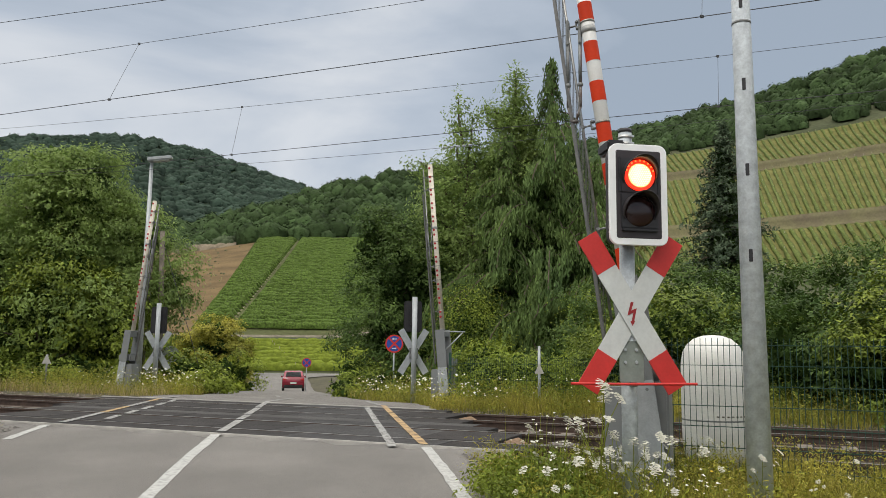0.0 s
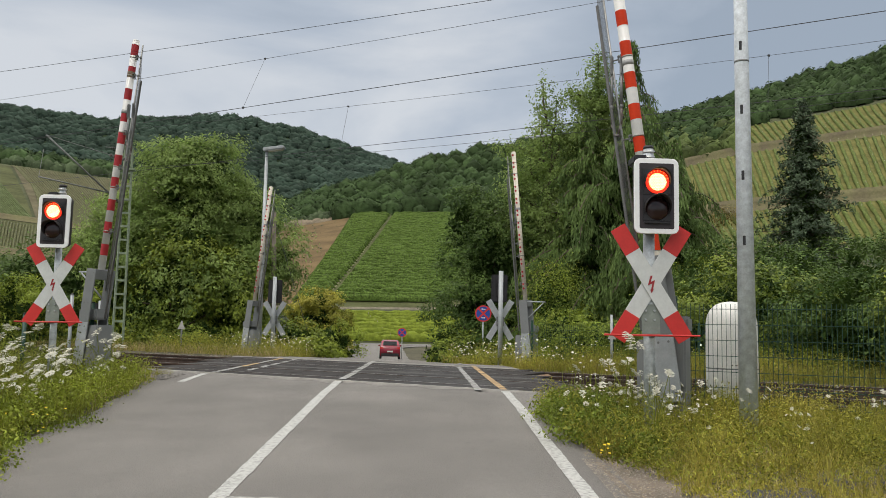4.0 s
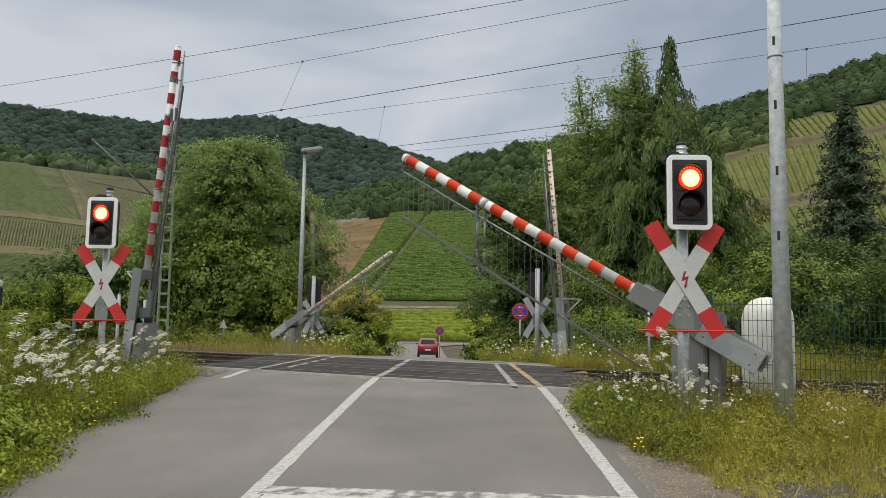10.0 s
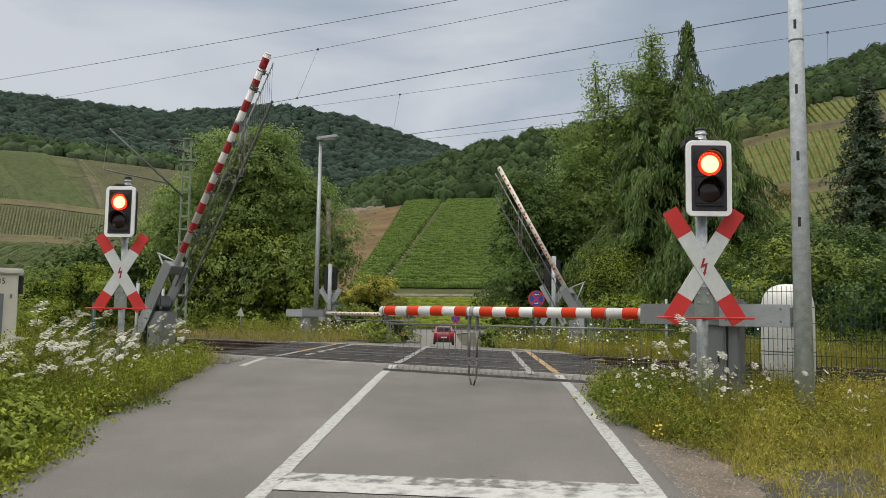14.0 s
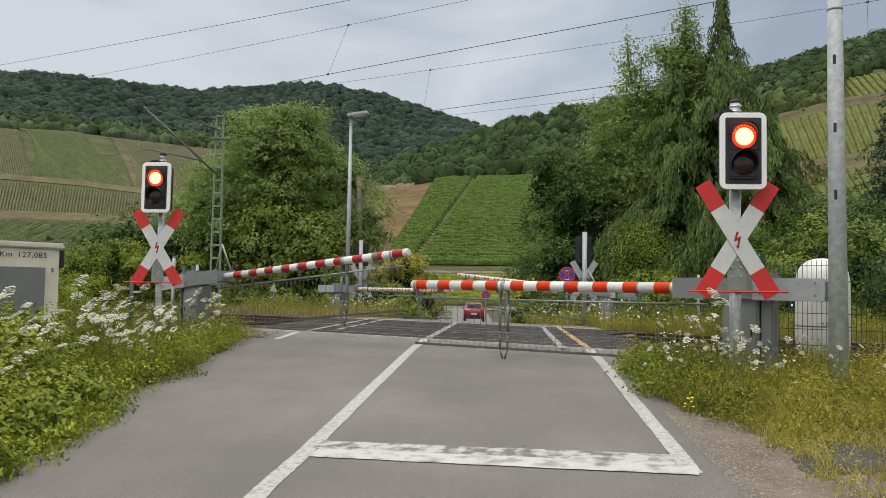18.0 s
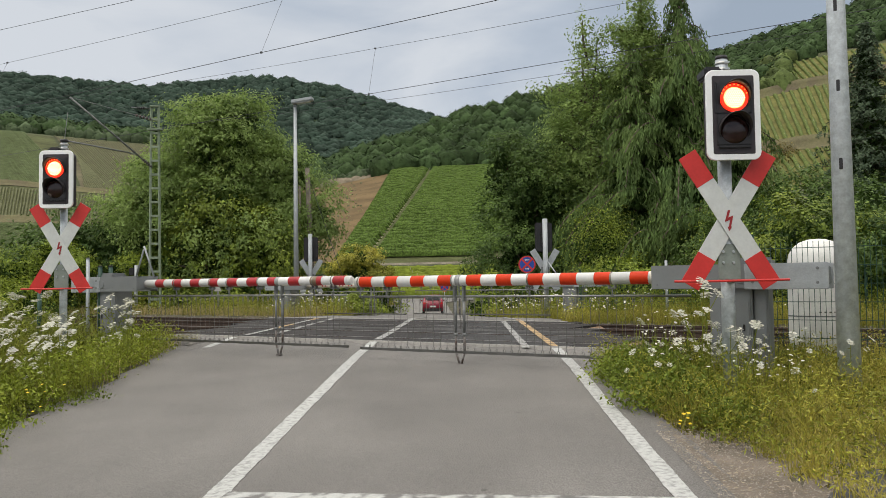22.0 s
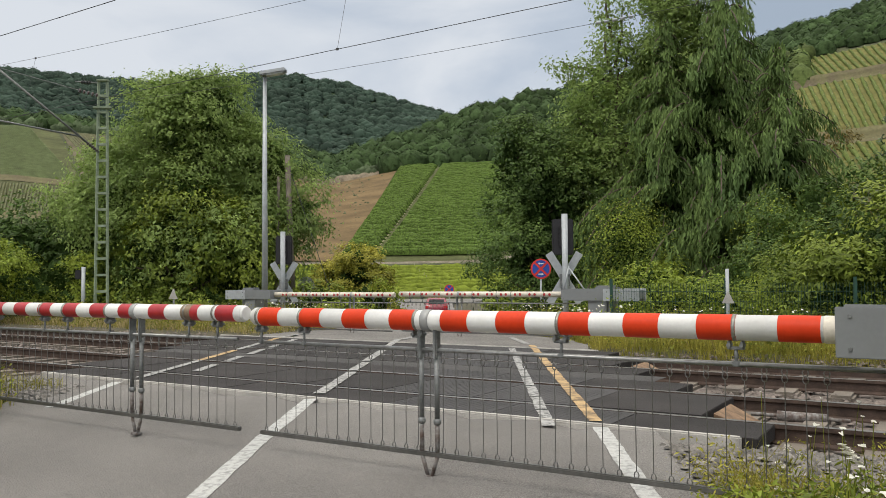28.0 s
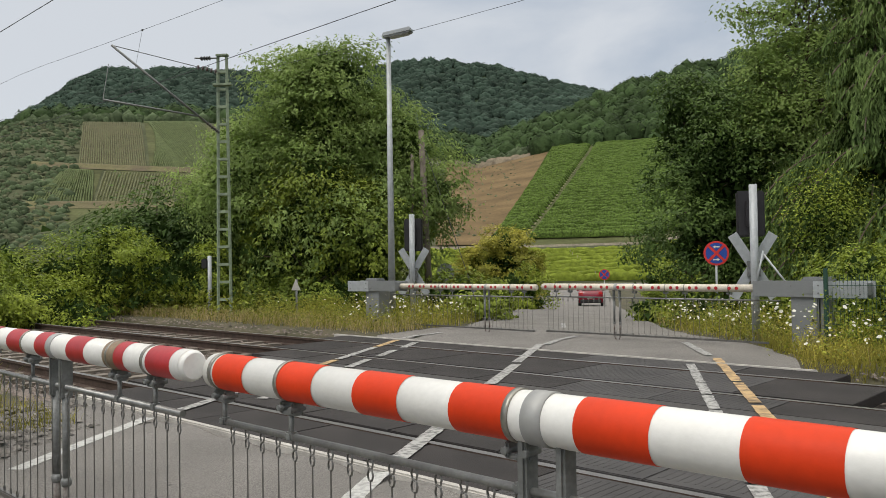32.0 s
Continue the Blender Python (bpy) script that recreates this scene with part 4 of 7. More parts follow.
# ---- signals ----
def cross_arm(bm, ang, z, y, half=0.715, w=0.19, t=0.012):
    rot = Matrix.Rotation(radians(ang), 4, "Y")
    box(bm, 0, y, z, w, t, 2 * half, 0.002, rot)


def rounded_plate(bm, w, h, r, y0, y1, zc):
    """An upright plate with rounded corners between y0 and y1."""
    pts = []
    for cx, cz, a0 in ((1, 1, 0), (-1, 1, 90), (-1, -1, 180), (1, -1, 270)):
        for i in range(6):
            a = radians(a0 + 18 * i)
            pts.append((cx * (w / 2 - r) + r * math.cos(a), zc + cz * (h / 2 - r) + r * math.sin(a)))
    f = [bm.verts.new((x, y0 + 0.004, z)) for x, z in pts]
    c = [bm.verts.new((x * (1 - 0.008 / w), y0, zc + (z - zc) * (1 - 0.008 / h))) for x, z in pts]
    b = [bm.verts.new((x, y1, z)) for x, z in pts]
    n = len(pts)
    bm.faces.new(c)
    bm.faces.new(b[::-1])
    for i in range(n):
        k = (i + 1) % n
        bm.faces.new((c[i], f[i], f[k], c[k]))
        bm.faces.new((f[i], b[i], b[k], f[k]))
    bmesh.ops.recalc_face_normals(bm, faces=bm.faces)


def crossing_signal(x, y, zc, yaw, label, ztop=3.98, k=1.0, cx=0.0, bx=0.035, r=0.064):
    """Post with a light box, a St Andrew's cross with red ends and a thin red bar below it. It faces its own -y."""
    zg = float(road_z(x, y)) - 0.08
    th = thing("crossing_signal", pose(x, y, zg, 0, 0, yaw), label, "crossing signal", "crossing signals")
    z = zc - zg
    bm = B()
    tube(bm, (0, 0, 0), (0, 0, z + 0.62), r, r - 0.002, seg=20)
    tube(bm, (0, 0, z + 0.62), (0, 0, ztop - zg), r - 0.008, seg=20)
    post = part("post", bm, M_POST, th, smooth=False)
    for zz in (ztop - zg - 0.11, ztop - zg - 0.05):
        bm = B()
        tube(bm, (0, 0, zz), (0, 0, zz + 0.022), 0.060, seg=20)
        box(bm, 0.03, -0.058, zz + 0.011, 0.05, 0.02, 0.018, 0.003)
        part("strap", bm, M_CHROME, post, "bright steel strap")
    bm = B()
    tube(bm, (0, 0, ztop - zg), (0, 0, ztop - zg + 0.035), 0.060, 0.052, seg=20)
    part("post_cap", bm, M_BLACK, th)
    half, wd, red = 0.717 * k, 0.181 * k, 0.316 * k
    for a, yy in ((31.5, -0.075), (-31.5, -0.089)):
        rot = Matrix.Rotation(radians(a), 4, "Y")
        bm = B()
        box(bm, cx, yy, z, wd, 0.010, 2 * half, 0.002, rot)
        arm = part("cross_arm", bm, M_SIGNWHITE, th, "white cross arm with red ends")
        for e in (-1, 1):
            bm = B()
            c = rot @ Vector((0, 0, e * (half - red / 2)))
            box(bm, cx + c.x, yy - 0.001, z + c.z, wd + 0.001, 0.013, red, 0.002, rot)
            part("red_end", bm, M_SIGNRED, arm, "red arm end")
        bm = B()
        box(bm, cx, yy + 0.008, z, 0.03, 0.008, 1.85 * half, 0.002, rot)
        part("stiffener", bm, M_GALVD, arm, "grey stiffening strip")
    # lightning flash with an arrow head
    bm = B()
    q = 0.92 * k
    pts = [(-0.008, 0.105), (0.018, 0.105), (-0.006, 0.030), (0.046, 0.052), (0.020, -0.062), (0.030, -0.060), (0.004, -0.105), (-0.014, -0.062), (-0.002, -0.062), (0.014, 0.010), (-0.040, -0.014)]
    f = bm.faces.new([bm.verts.new((cx - 0.005 + px * q, -0.0965, z - 0.012 + pz * q)) for px, pz in pts])
    r = bmesh.ops.extrude_face_region(bm, geom=[f])
    for v in r["geom"]:
        if isinstance(v, bmesh.types.BMVert):
            v.co.y -= 0.002
    part("lightning_mark", bm, M_FLASH, th, "dark red lightning flash")
    bm = B()
    sweep(bm, [(cx - 0.535 * k, -0.150, z - 0.570), (cx - 0.2, -0.152, z - 0.572), (cx + 0.2, -0.150, z - 0.569), (cx + 0.515 * k, -0.148, z - 0.566)], 0.011, 8)
    bar = part("red_bar", bm, M_SIGNRED, th, "thin red bar", smooth=True)
    bm = B()
    box(bm, 0, -0.085, z - 0.575, 0.05, 0.10, 0.04, 0.006)
    part("bar_clamp", bm, M_GALVD, bar, "small grey clamp")
    # bolted plate that carries the cross
    bm = B()
    box(bm, 0.0, -0.062, z - 0.395, 0.205, 0.014, 0.33, 0.004)
    br = part("bracket", bm, M_BRACKET, th, "grey-green bolted bracket plate")
    for qx in (-0.058, 0.036):
        for p in (-0.30, -0.40):
            bm = B()
            tube(bm, (qx, -0.068, z + p), (qx, -0.084, z + p), 0.013, seg=6)
            part("bolt", bm, M_GALV, br)
    # light box
    zb = z + 0.958
    w, hgt = 0.494 * k, 0.838 * k
    off = Matrix.Translation((bx, 0, 0))

    def fixed(nm, bm, m, parent, lab="", smooth=False):
        bm.transform(off)
        return part(nm, bm, m, parent, lab, smooth)

    bm = B()
    rounded_plate(bm, w, hgt, 0.072, -0.190, -0.160, zb)
    fixed("light_rim", bm, M_BOXWHITE, th, "white rounded rim")
    bm = B()
    rounded_plate(bm, w - 0.05, hgt - 0.05, 0.06, -0.160, -0.03, zb)
    fixed("rear_cover", bm, M_HOUSING, th, "dark rear cover")
    bm = B()
    rounded_plate(bm, w - 0.110, hgt - 0.110, 0.016, -0.194, -0.186, zb)
    face = fixed("light_housing", bm, M_HOUSING, th, "black signal housing")
    for sx in (-1, 1):
        bm = B()
        box(bm, sx * (w / 2 - 0.082), -0.197, zb + 0.16, 0.018, 0.012, 0.30, 0.004)
        fixed("side_strip", bm, M_BLACK, face)
    up, low = 0.155 * k, -0.140 * k
    for zz, hh in ((zb + up, 0.288), (zb + low, 0.282)):
        bm = B()
        box(bm, 0, -0.198, zz, 0.315, 0.014, hh, 0.006)
        fixed("lamp_panel", bm, M_BLACK, face, "black lamp panel")
    bm = B()
    box(bm, 0, -0.204, zb + low - 0.158, 0.300, 0.030, 0.022, 0.006)
    fixed("ledge", bm, M_BLACK, face, "black ledge under the lens")
    for lamp, zz in enumerate((zb + up, zb + low)):
        r = 0.132
        if lamp == 0:
            bm = B()
            tube(bm, (0, -0.200, zz), (0, -0.222, zz), r, r - 0.004, seg=32)
            fixed("lens", bm, M_LENS_RED, face, "lit red lens")
            bm = B()
            ball(bm, (0, 0, 0), 0.099, 1.0, 24, 12)
            for v in bm.verts:
                v.co = Vector((v.co.x, -0.222 + v.co.y * 0.10, zz - 0.004 + v.co.z))
            fixed("lens_glow", bm, M_LENS_HOT, face, "glowing lens core", smooth=True)
            bm = B()
            for i in range(-5, 6):
                for j in range(-6, 7):
                    px, pz = 0.0185 * (i + 0.5 * (j % 2)), 0.0165 * j
                    if math.hypot(px, pz) < 0.094:
                        ball(bm, (px, -0.222 - 0.104 * 0.10 * math.sqrt(max(0, 1 - (px * px + pz * pz) / 0.0108)) - 0.001, zz - 0.004 + pz), 0.0060, 1.0, 6, 4)
            fixed("led_array", bm, M_LED_HOT, face, "array of bright lamp points")
            for i in range(9):
                a = radians(18 + 18 * i)
                bm = B()
                ball(bm, (0.118 * math.cos(a), -0.226, zz + 0.118 * math.sin(a)), 0.008, 1.0, 8, 6)
                fixed("led", bm, M_LED, face, "small lit red lamp")
        else:
            bm = B()
            ball(bm, (0, 0, 0), r, 1.0, 28, 14)
            for v in bm.verts:
                v.co = Vector((v.co.x, -0.200 + v.co.y * 0.28, zz + v.co.z))
            fixed("lens", bm, M_LENS_OFF, face, "dark unlit lens", smooth=True)
        # hood
        bm = B()
        n = 22
        ring = []
        for i in range(n + 1):
            a = math.pi * (-0.16 + 1.32 * i / n)
            out = -0.205 - 0.15 * max(0.12, 0.35 + 0.65 * math.sin(a))
            ring.append([bm.verts.new((rr * math.cos(a), yy, zz + rr * math.sin(a))) for rr, yy in ((0.143, -0.20), (0.146, out), (0.139, out), (0.136, -0.20))])
        for i in range(n):
            for j in range(3):
                bm.faces.new((ring[i][j], ring[i + 1][j], ring[i + 1][j + 1], ring[i][j + 1]))
        bmesh.ops.recalc_face_normals(bm, faces=bm.faces)
        fixed("hood", bm, M_HOOD, face, "black lens hood", smooth=True)
    bm = B()
    box(bm, -0.11, 0.03, zb + hgt / 2 + 0.01, 0.16, 0.26, 0.10, 0.02)
    part("junction_box", bm, M_BLACK, th, "dark junction box")
    return th


def signal_back(x, y, ztop, yaw, label):
    """A signal seen from behind: post, black box, grey back of the cross."""
    zg = float(road_z(x, y)) - 0.1
    th = thing("crossing_signal", pose(x, y, zg, 0, 0, yaw), label, "crossing signal", "crossing signals")
    h = ztop - zg
    bm = B()
    tube(bm, (0, 0, 0), (0, 0, h), 0.075, seg=16)
    part("post", bm, M_GALV, th)
    bm = B()
    box(bm, -0.02, 0.17, h - 0.55, 0.52, 0.10, 0.88, 0.03)
    part("light_housing", bm, M_BLACK, th, "black back of the light box")
    bm = B()
    box(bm, -0.02, 0.09, h - 0.55, 0.20, 0.12, 0.5, 0.02)
    part("rear_cover", bm, M_BLACK, th)
    for a, yy in ((31.5, 0.10), (-31.5, 0.115)):
        bm = B()
        cross_arm(bm, a, h - 1.55, yy)
        part("cross_arm", bm, M_GALV, th, "bare grey back of the cross arm")
    bm = B()
    box(bm, 0, 0.06, h - 1.6, 0.24, 0.08, 0.3, 0.004)
    part("bracket", bm, M_GALVD, th)
    return th


# ---- poles and masts ----
def poles():
    th = thing("steel_pole", pose(3.86, 9.15, 0.75), "tall galvanised steel pole with dark slots in the verge", "pole")
    bm = B()
    tube(bm, (0, 0, 0), (-0.03, 0.0, 8.3), 0.103, 0.054, seg=24)
    part("shaft", bm, M_POLE, th)
    for z in (2.2, 2.93, 3.68, 4.42, 5.4):
        bm = B()
        r = 0.103 - 0.049 * z / 8.3 - 0.004
        box(bm, -0.47 * r - 0.0036 * z, -0.88 * r, z, 0.03, 0.02, 0.105, 0.003, Matrix.Rotation(radians(-28), 4, "Z"))
        part("slot", bm, M_BLACK, th, "dark slot with a strap")
    bm = B()
    tube(bm, (-0.016, 0, 4.24), (-0.016, 0, 4.26), 0.081, seg=24)
    part("band", bm, M_GALVD, th)
    # street lamp beyond the tracks
    th = thing("street_lamp", pose(-5.8, 29.6, 0.55), "slim galvanised street lamp with a flat rectangular head", "street lamp")
    bm = B()
    tube(bm, (0, 0, 0), (0.0, 0, 7.75), 0.10, 0.055, seg=16)
    part("shaft", bm, M_GALV, th)
    bm = B()
    rot = Matrix.Rotation(radians(-8), 4, "Y")
    box(bm, 0.27, -0.05, 7.86, 0.78, 0.32, 0.13, 0.03, rot)
    hd = part("lamp_head", bm, M_GALV, th, "grey lamp head")
    bm = B()
    box(bm, 0.32, -0.05, 7.79, 0.50, 0.24, 0.03, 0.01, rot)
    part("lamp_glass", bm, M_SIGNWHITE, hd)
    # wooden pole with stay
    x, y = -6.75, 36.3
    th = thing("wooden_pole", pose(x, y, 0.2), "weathered wooden pole with a stay wire among the trees", "pole")
    bm = B()
    tube(bm, (0.22, 0, 0), (-0.02, 0, 6.8), 0.13, 0.10, seg=12)
    part("shaft", bm, M_WOOD, th)
    bm = B()
    tube(bm, (-0.5, 0, 0), (-0.35, 0, 6.0), 0.07, 0.06, seg=10)
    part("strut", bm, M_WOOD, th)
    bm = B()
    tube(bm, (2.2, -0.6, 0.2), (0.0, 0, 6.5), 0.012, seg=5)
    part("stay_wire", bm, M_WIRE, th)
    # catenary mast: flat lattice
    mx, my = -11.45, 31.1
    th = thing("catenary_mast", pose(mx, my, 0.4, 0, 0, 8), "faded green steel lattice mast carrying overhead line", "mast")
    h = 8.25
    for sx in (-1, 1):
        bm = B()
        w0, w1 = 0.20, 0.13
        a, b = Vector((sx * w0, 0, 0)), Vector((sx * w1, 0, h))
        sweep(bm, [a, b], 0.048, 4)
        part("upright", bm, M_MASTGREEN, th)
    for k in range(15):
        z = 0.5 + k * 0.52
        bm = B()
        box(bm, 0, 0, z, 0.38 - 0.015 * z, 0.08, 0.08, 0.004)
        part("rung", bm, M_MASTGREEN, th)
    bm = B()
    box(bm, 0, 0, h + 0.03, 0.36, 0.16, 0.06, 0.01)
    part("top_plate", bm, M_MASTGREEN, th)
    bm = B()
    tube(bm, (-0.1, 0, h - 0.05), (-0.85, 0, h - 0.02), 0.022, seg=8)
    arm = part("top_arm", bm, M_GALVD, th, "short arm with insulators")
    for k in range(4):
        bm = B()
        tube(bm, (-0.38 - 0.08 * k, 0, h - 0.04), (-0.42 - 0.08 * k, 0, h - 0.04), 0.065, 0.05, seg=12)
        part("insulator", bm, M_BLACK, arm)
    bm = B()
    box(bm, 0, 0, h - 0.85, 0.56, 0.2, 0.07, 0.01)
    part("cross_plate", bm, M_MASTGREEN, th)
    # cantilever arm toward the tracks
    inv = (pose(mx, my, 0.4, 0, 0, 8)).inverted()
    W = lambda u, s, z: inv @ Vector((*us(u, s), z))
    bm = B()
    tip = W(-26.0, 18.35, 8.55)
    foot = W(-25.3, 21.25, 6.35)
    tube(bm, foot, tip, 0.035, seg=8)
    st = W(-25.75, 18.0, 6.95)
    tube(bm, foot.lerp(tip, 0.2), st, 0.028, seg=8)
    tube(bm, W(-25.3, 21.3, 8.15), tip, 0.012, seg=6)
    tube(bm, st.lerp(tip, 0.0), tip.lerp(st, 0.35), 0.010, seg=6)
    part("cantilever", bm, M_GALVD, th, "grey cantilever tubes")
    for a, b in ((foot, foot.lerp(tip, 0.14)), (W(-25.3, 21.3, 8.15), W(-25.45, 20.5, 8.24))):
        bm = B()
        for k in range(5):
            p = a.lerp(b, 0.15 + 0.16 * k)
            tube(bm, p, a.lerp(b, 0.20 + 0.16 * k), 0.07, 0.05, seg=10)
        part("insulator", bm, M_INSUL, th, "dark brown ribbed insulator")


def wire_bm(pts, r):
    return sweep(B(), pts, r, 5)


def overhead():
    for s, zc, sm, z0, b, c, gap in ((13.7, 6.755, 14.35, 7.954, -0.0037, 0.00059, 10.55), (17.4, 6.60, 17.7, 7.636, -0.0048, 0.00079, 10.55)):
        th = thing("overhead_line", Matrix(), "dark overhead contact line with droppers above the track", "overhead line", "overhead lines")
        top = lambda u: z0 + b * u + c * min(u * u, 900)
        part("contact_wire", wire_bm([(*us(u, s), zc) for u in np.linspace(-75, 45, 25)], 0.0068), M_WIRE, th)
        part("catenary_wire", wire_bm([(*us(u, sm), top(u)) for u in np.linspace(-75, 45, 61)], 0.0045), M_WIRE, th)
        for u in [-12.3 + gap * i for i in range(-3, 5)]:
            part("dropper", wire_bm([(*us(u, s), zc), (*us(u, sm), top(u))], 0.0035), M_WIRE, th)
            for p in ((*us(u, s), zc), (*us(u, sm), top(u))):
                bm = B()
                box(bm, *p, 0.05, 0.02, 0.045, 0.004)
                part("clamp", bm, M_WIRE, th)
    th = thing("feeder_line", Matrix(), "dark feeder wire sagging above the tracks", "overhead line", "overhead lines")
    part("wire", wire_bm([(*us(u, 11.9), 7.063 - 0.0382 * u + 0.00042 * u * u) for u in np.linspace(-50, 40, 40)], 0.005), M_WIRE, th)
    th = thing("return_line", Matrix(), "thin return wire carried on the lattice mast", "overhead line", "overhead lines")
    part("wire", wire_bm([(*us(u, 20.3 + 0.03 * (-12 - u)), 7.118 + 0.0134 * u + 0.00148 * min(u * u, 900)) for u in np.linspace(-25.3, 40, 40)], 0.0048), M_WIRE, th)
    bm = B()
    for k in range(5):
        u = -8.2 + 0.16 * k
        tube(bm, (*us(u, 20.19), 7.107), (*us(u + 0.09, 20.19), 7.107), 0.034, 0.022, seg=8)
    part("insulator", bm, M_GALV, th, "pale ribbed insulator")


# ---- signs ----
def no_stopping(x, y, z, zg, r, yaw, arrows, label):
    th = thing("no_stopping_sign", pose(x, y, zg, 0, 0, yaw), label, "traffic sign", "no stopping signs")
    h = z - zg
    bm = B()
    tube(bm, (0, 0.03, 0), (0, 0.03, h + r * 0.9), 0.03, seg=10)
    part("post", bm, M_GALV, th)
    bm = B()
    tube(bm, (0, 0, h), (0, -0.012, h), r, seg=32)
    disc = part("disc", bm, M_SIGNRED, th, "blue disc with red ring and red cross")
    bm = B()
    tube(bm, (0, -0.0125, h), (0, -0.016, h), r * 0.84, seg=32)
    part("blue_field", bm, M_BLUE, disc)
    for a in (45, -45):
        bm = B()
        box(bm, 0, -0.018 - (0.001 if a > 0 else 0), h, 0.15 * r * 1.35, 0.004, 2 * r * 0.86, 0, Matrix.Rotation(radians(a), 4, "Y"))
        part("red_stroke", bm, M_SIGNRED, disc)
    if arrows:
        for zz, sg in ((0.52, -1), (-0.52, 1)):
            bm = B()
            vs = [(-0.26, -0.05), (0.08, -0.05), (0.08, -0.13), (0.28, 0), (0.08, 0.13), (0.08, 0.05), (-0.26, 0.05)]
            bm.faces.new([bm.verts.new((sg * px * r, -0.022, h + (zz + pz) * r)) for px, pz in vs])
            part("arrow", bm, M_SIGNWHITE, disc, "white arrow")
    return th


def marker_post(x, y, ztop, label, tall=0.0, k=1.0):
    zg = float(land(x, y))
    th = thing("marker_post", pose(x, y, zg, 0, 0, -8), label, "marker post", "marker posts")
    h = ztop - zg
    bm = B()
    tube(bm, (0, 0, 0), (0, 0, h + tall), 0.032, seg=8)
    part("post", bm, M_GALV if tall else M_GALVD, th)
    bm = B()
    v = [bm.verts.new((q * 0.15 * k, yy, h + (0.02 if q == 0 else 0.02 - 0.32 * k))) for yy in (-0.04, -0.03) for q in (-1, 1, 0)]
    for q in ((0, 1, 2), (5, 4, 3), (0, 3, 4, 1), (1, 4, 5, 2), (2, 5, 3, 0)):
        bm.faces.new([v[i] for i in q])
    part("triangle_plate", bm, M_CONC, th, "pale triangular plate")


def fence_posts():
    """Lone posts behind the barrier drive."""
    for x, y, top, r, m, lab in ((-6.06, 14.85, 2.38, 0.03, M_GALV, "thin galvanised pipe post beside the barrier"), (-5.92, 15.0, 2.25, 0.035, M_DKGREEN, "dark green fence post beside the barrier"), (-5.76, 15.05, 2.25, 0.035, M_DKGREEN, "dark green fence post beside the barrier"), (-6.75, 14.6, 2.02, 0.035, M_DKGREEN, "dark green fence post beside the barrier")):
        zg = float(land(x, y))
        th = thing("fence_post", pose(x, y, zg - 0.1), lab, "fence post", "lone fence posts")
        bm = B()
        tube(bm, (0, 0, 0), (0, 0, top - zg + 0.1), r, seg=10)
        part("shaft", bm, m, th)
        bm = B()
        tube(bm, (0, 0, top - zg + 0.1), (0, 0, top - zg + 0.125), r * 1.12, r * 0.8, seg=10)
        part("cap", bm, M_BLACK if m is M_DKGREEN else M_GALVD, th)


def signs():
    fence_posts()
    no_stopping(2.46, 31.9, 2.54, 0.2, 0.325, 3, True, "no-stopping sign with two white arrows on a grey post")
    x, y = at_az(-2.0, 62)
    no_stopping(x, y, 1.55, -0.85, 0.35, 0, False, "small faded no-stopping sign beyond the crossing")
    marker_post(-8.84, 30.4, 2.0, "thin post with a pale triangular plate by the track")
    marker_post(5.14, 21.4, 1.95, "grey post with a triangular plate by the track", 0.42, 0.75)
    th = thing("marker_post", pose(-12.8, 32.6, 0.45), "grey post with a small dark box near the mast", "marker post", "marker posts")
    bm = B()
    tube(bm, (0, 0, 0), (0, 0, 2.3), 0.065, seg=10)
    part("post", bm, M_GALV, th)
    bm = B()
    box(bm, -0.16, 0, 2.05, 0.2, 0.14, 0.3, 0.02)
    part("box", bm, M_BLACK, th)
    x, y = at_az(-10.6, 40)
    th = thing("traffic_mirror", pose(x, y, 0.3, 0, 0, 10), "round traffic mirror seen from behind in the bushes", "traffic mirror")
    bm = B()
    tube(bm, (0, 0, 0), (0, 0, 1.9), 0.03, seg=8)
    part("post", bm, M_GALVD, th)
    bm = B()
    tube(bm, (0, 0.03, 1.75), (0, 0.10, 1.75), 0.36, 0.30, seg=24)
    part("disc", bm, M_GALV, th)
    for a in (0, 90):
        bm = B()
        box(bm, 0, 0.02, 1.75, 0.66, 0.01, 0.03, 0, Matrix.Rotation(radians(a), 4, "Y"))
        part("rib", bm, M_GALVD, th)


# ---- tank, fence, hut ----
def fence(x0, y0, x1, y1, zg, h, label, nameg):
    L = math.hypot(x1 - x0, y1 - y0)
    th = thing("mesh_fence", pose(x0, y0, zg, 0, 0, math.degrees(math.atan2(y1 - y0, x1 - x0))), label, "fence", nameg)
    n = max(1, int(round(L / 2.5)))
    w = L / n
    for i in range(n + 1):
        bm = B()
        box(bm, i * w, 0, h / 2 + 0.04, 0.06, 0.045, h + 0.08, 0.006)
        part("post", bm, M_DKGREEN, th)
    me = None
    for i in range(n):
        if me is None:
            bm = B()
            k = int(w / 0.055)
            for j in range(k + 1):
                box(bm, 0.04 + j * (w - 0.08) / k, -0.028, h / 2, 0.006, 0.006, h - 0.04)
            for j in range(int(h / 0.2) + 1):
                for yy in (-0.020, -0.036):
                    box(bm, w / 2, yy, 0.04 + j * 0.2 * 0.98, w - 0.06, 0.007, 0.007)
            o = part("mesh_panel", bm, M_DKGREEN, th, "green welded wire panel")
            me = o.data
        else:
            o = new("mesh_panel", me)
            o.parent = th
            o["label"] = "green welded wire panel"
        o.matrix_basis = pose(i * w, 0, 0)


def tank():
    th = thing("white_tank", pose(4.36, 10.95, 0.88, 0, 0, 10), "upright white domed tank with faded brown marks", "tank")
    bm = B()
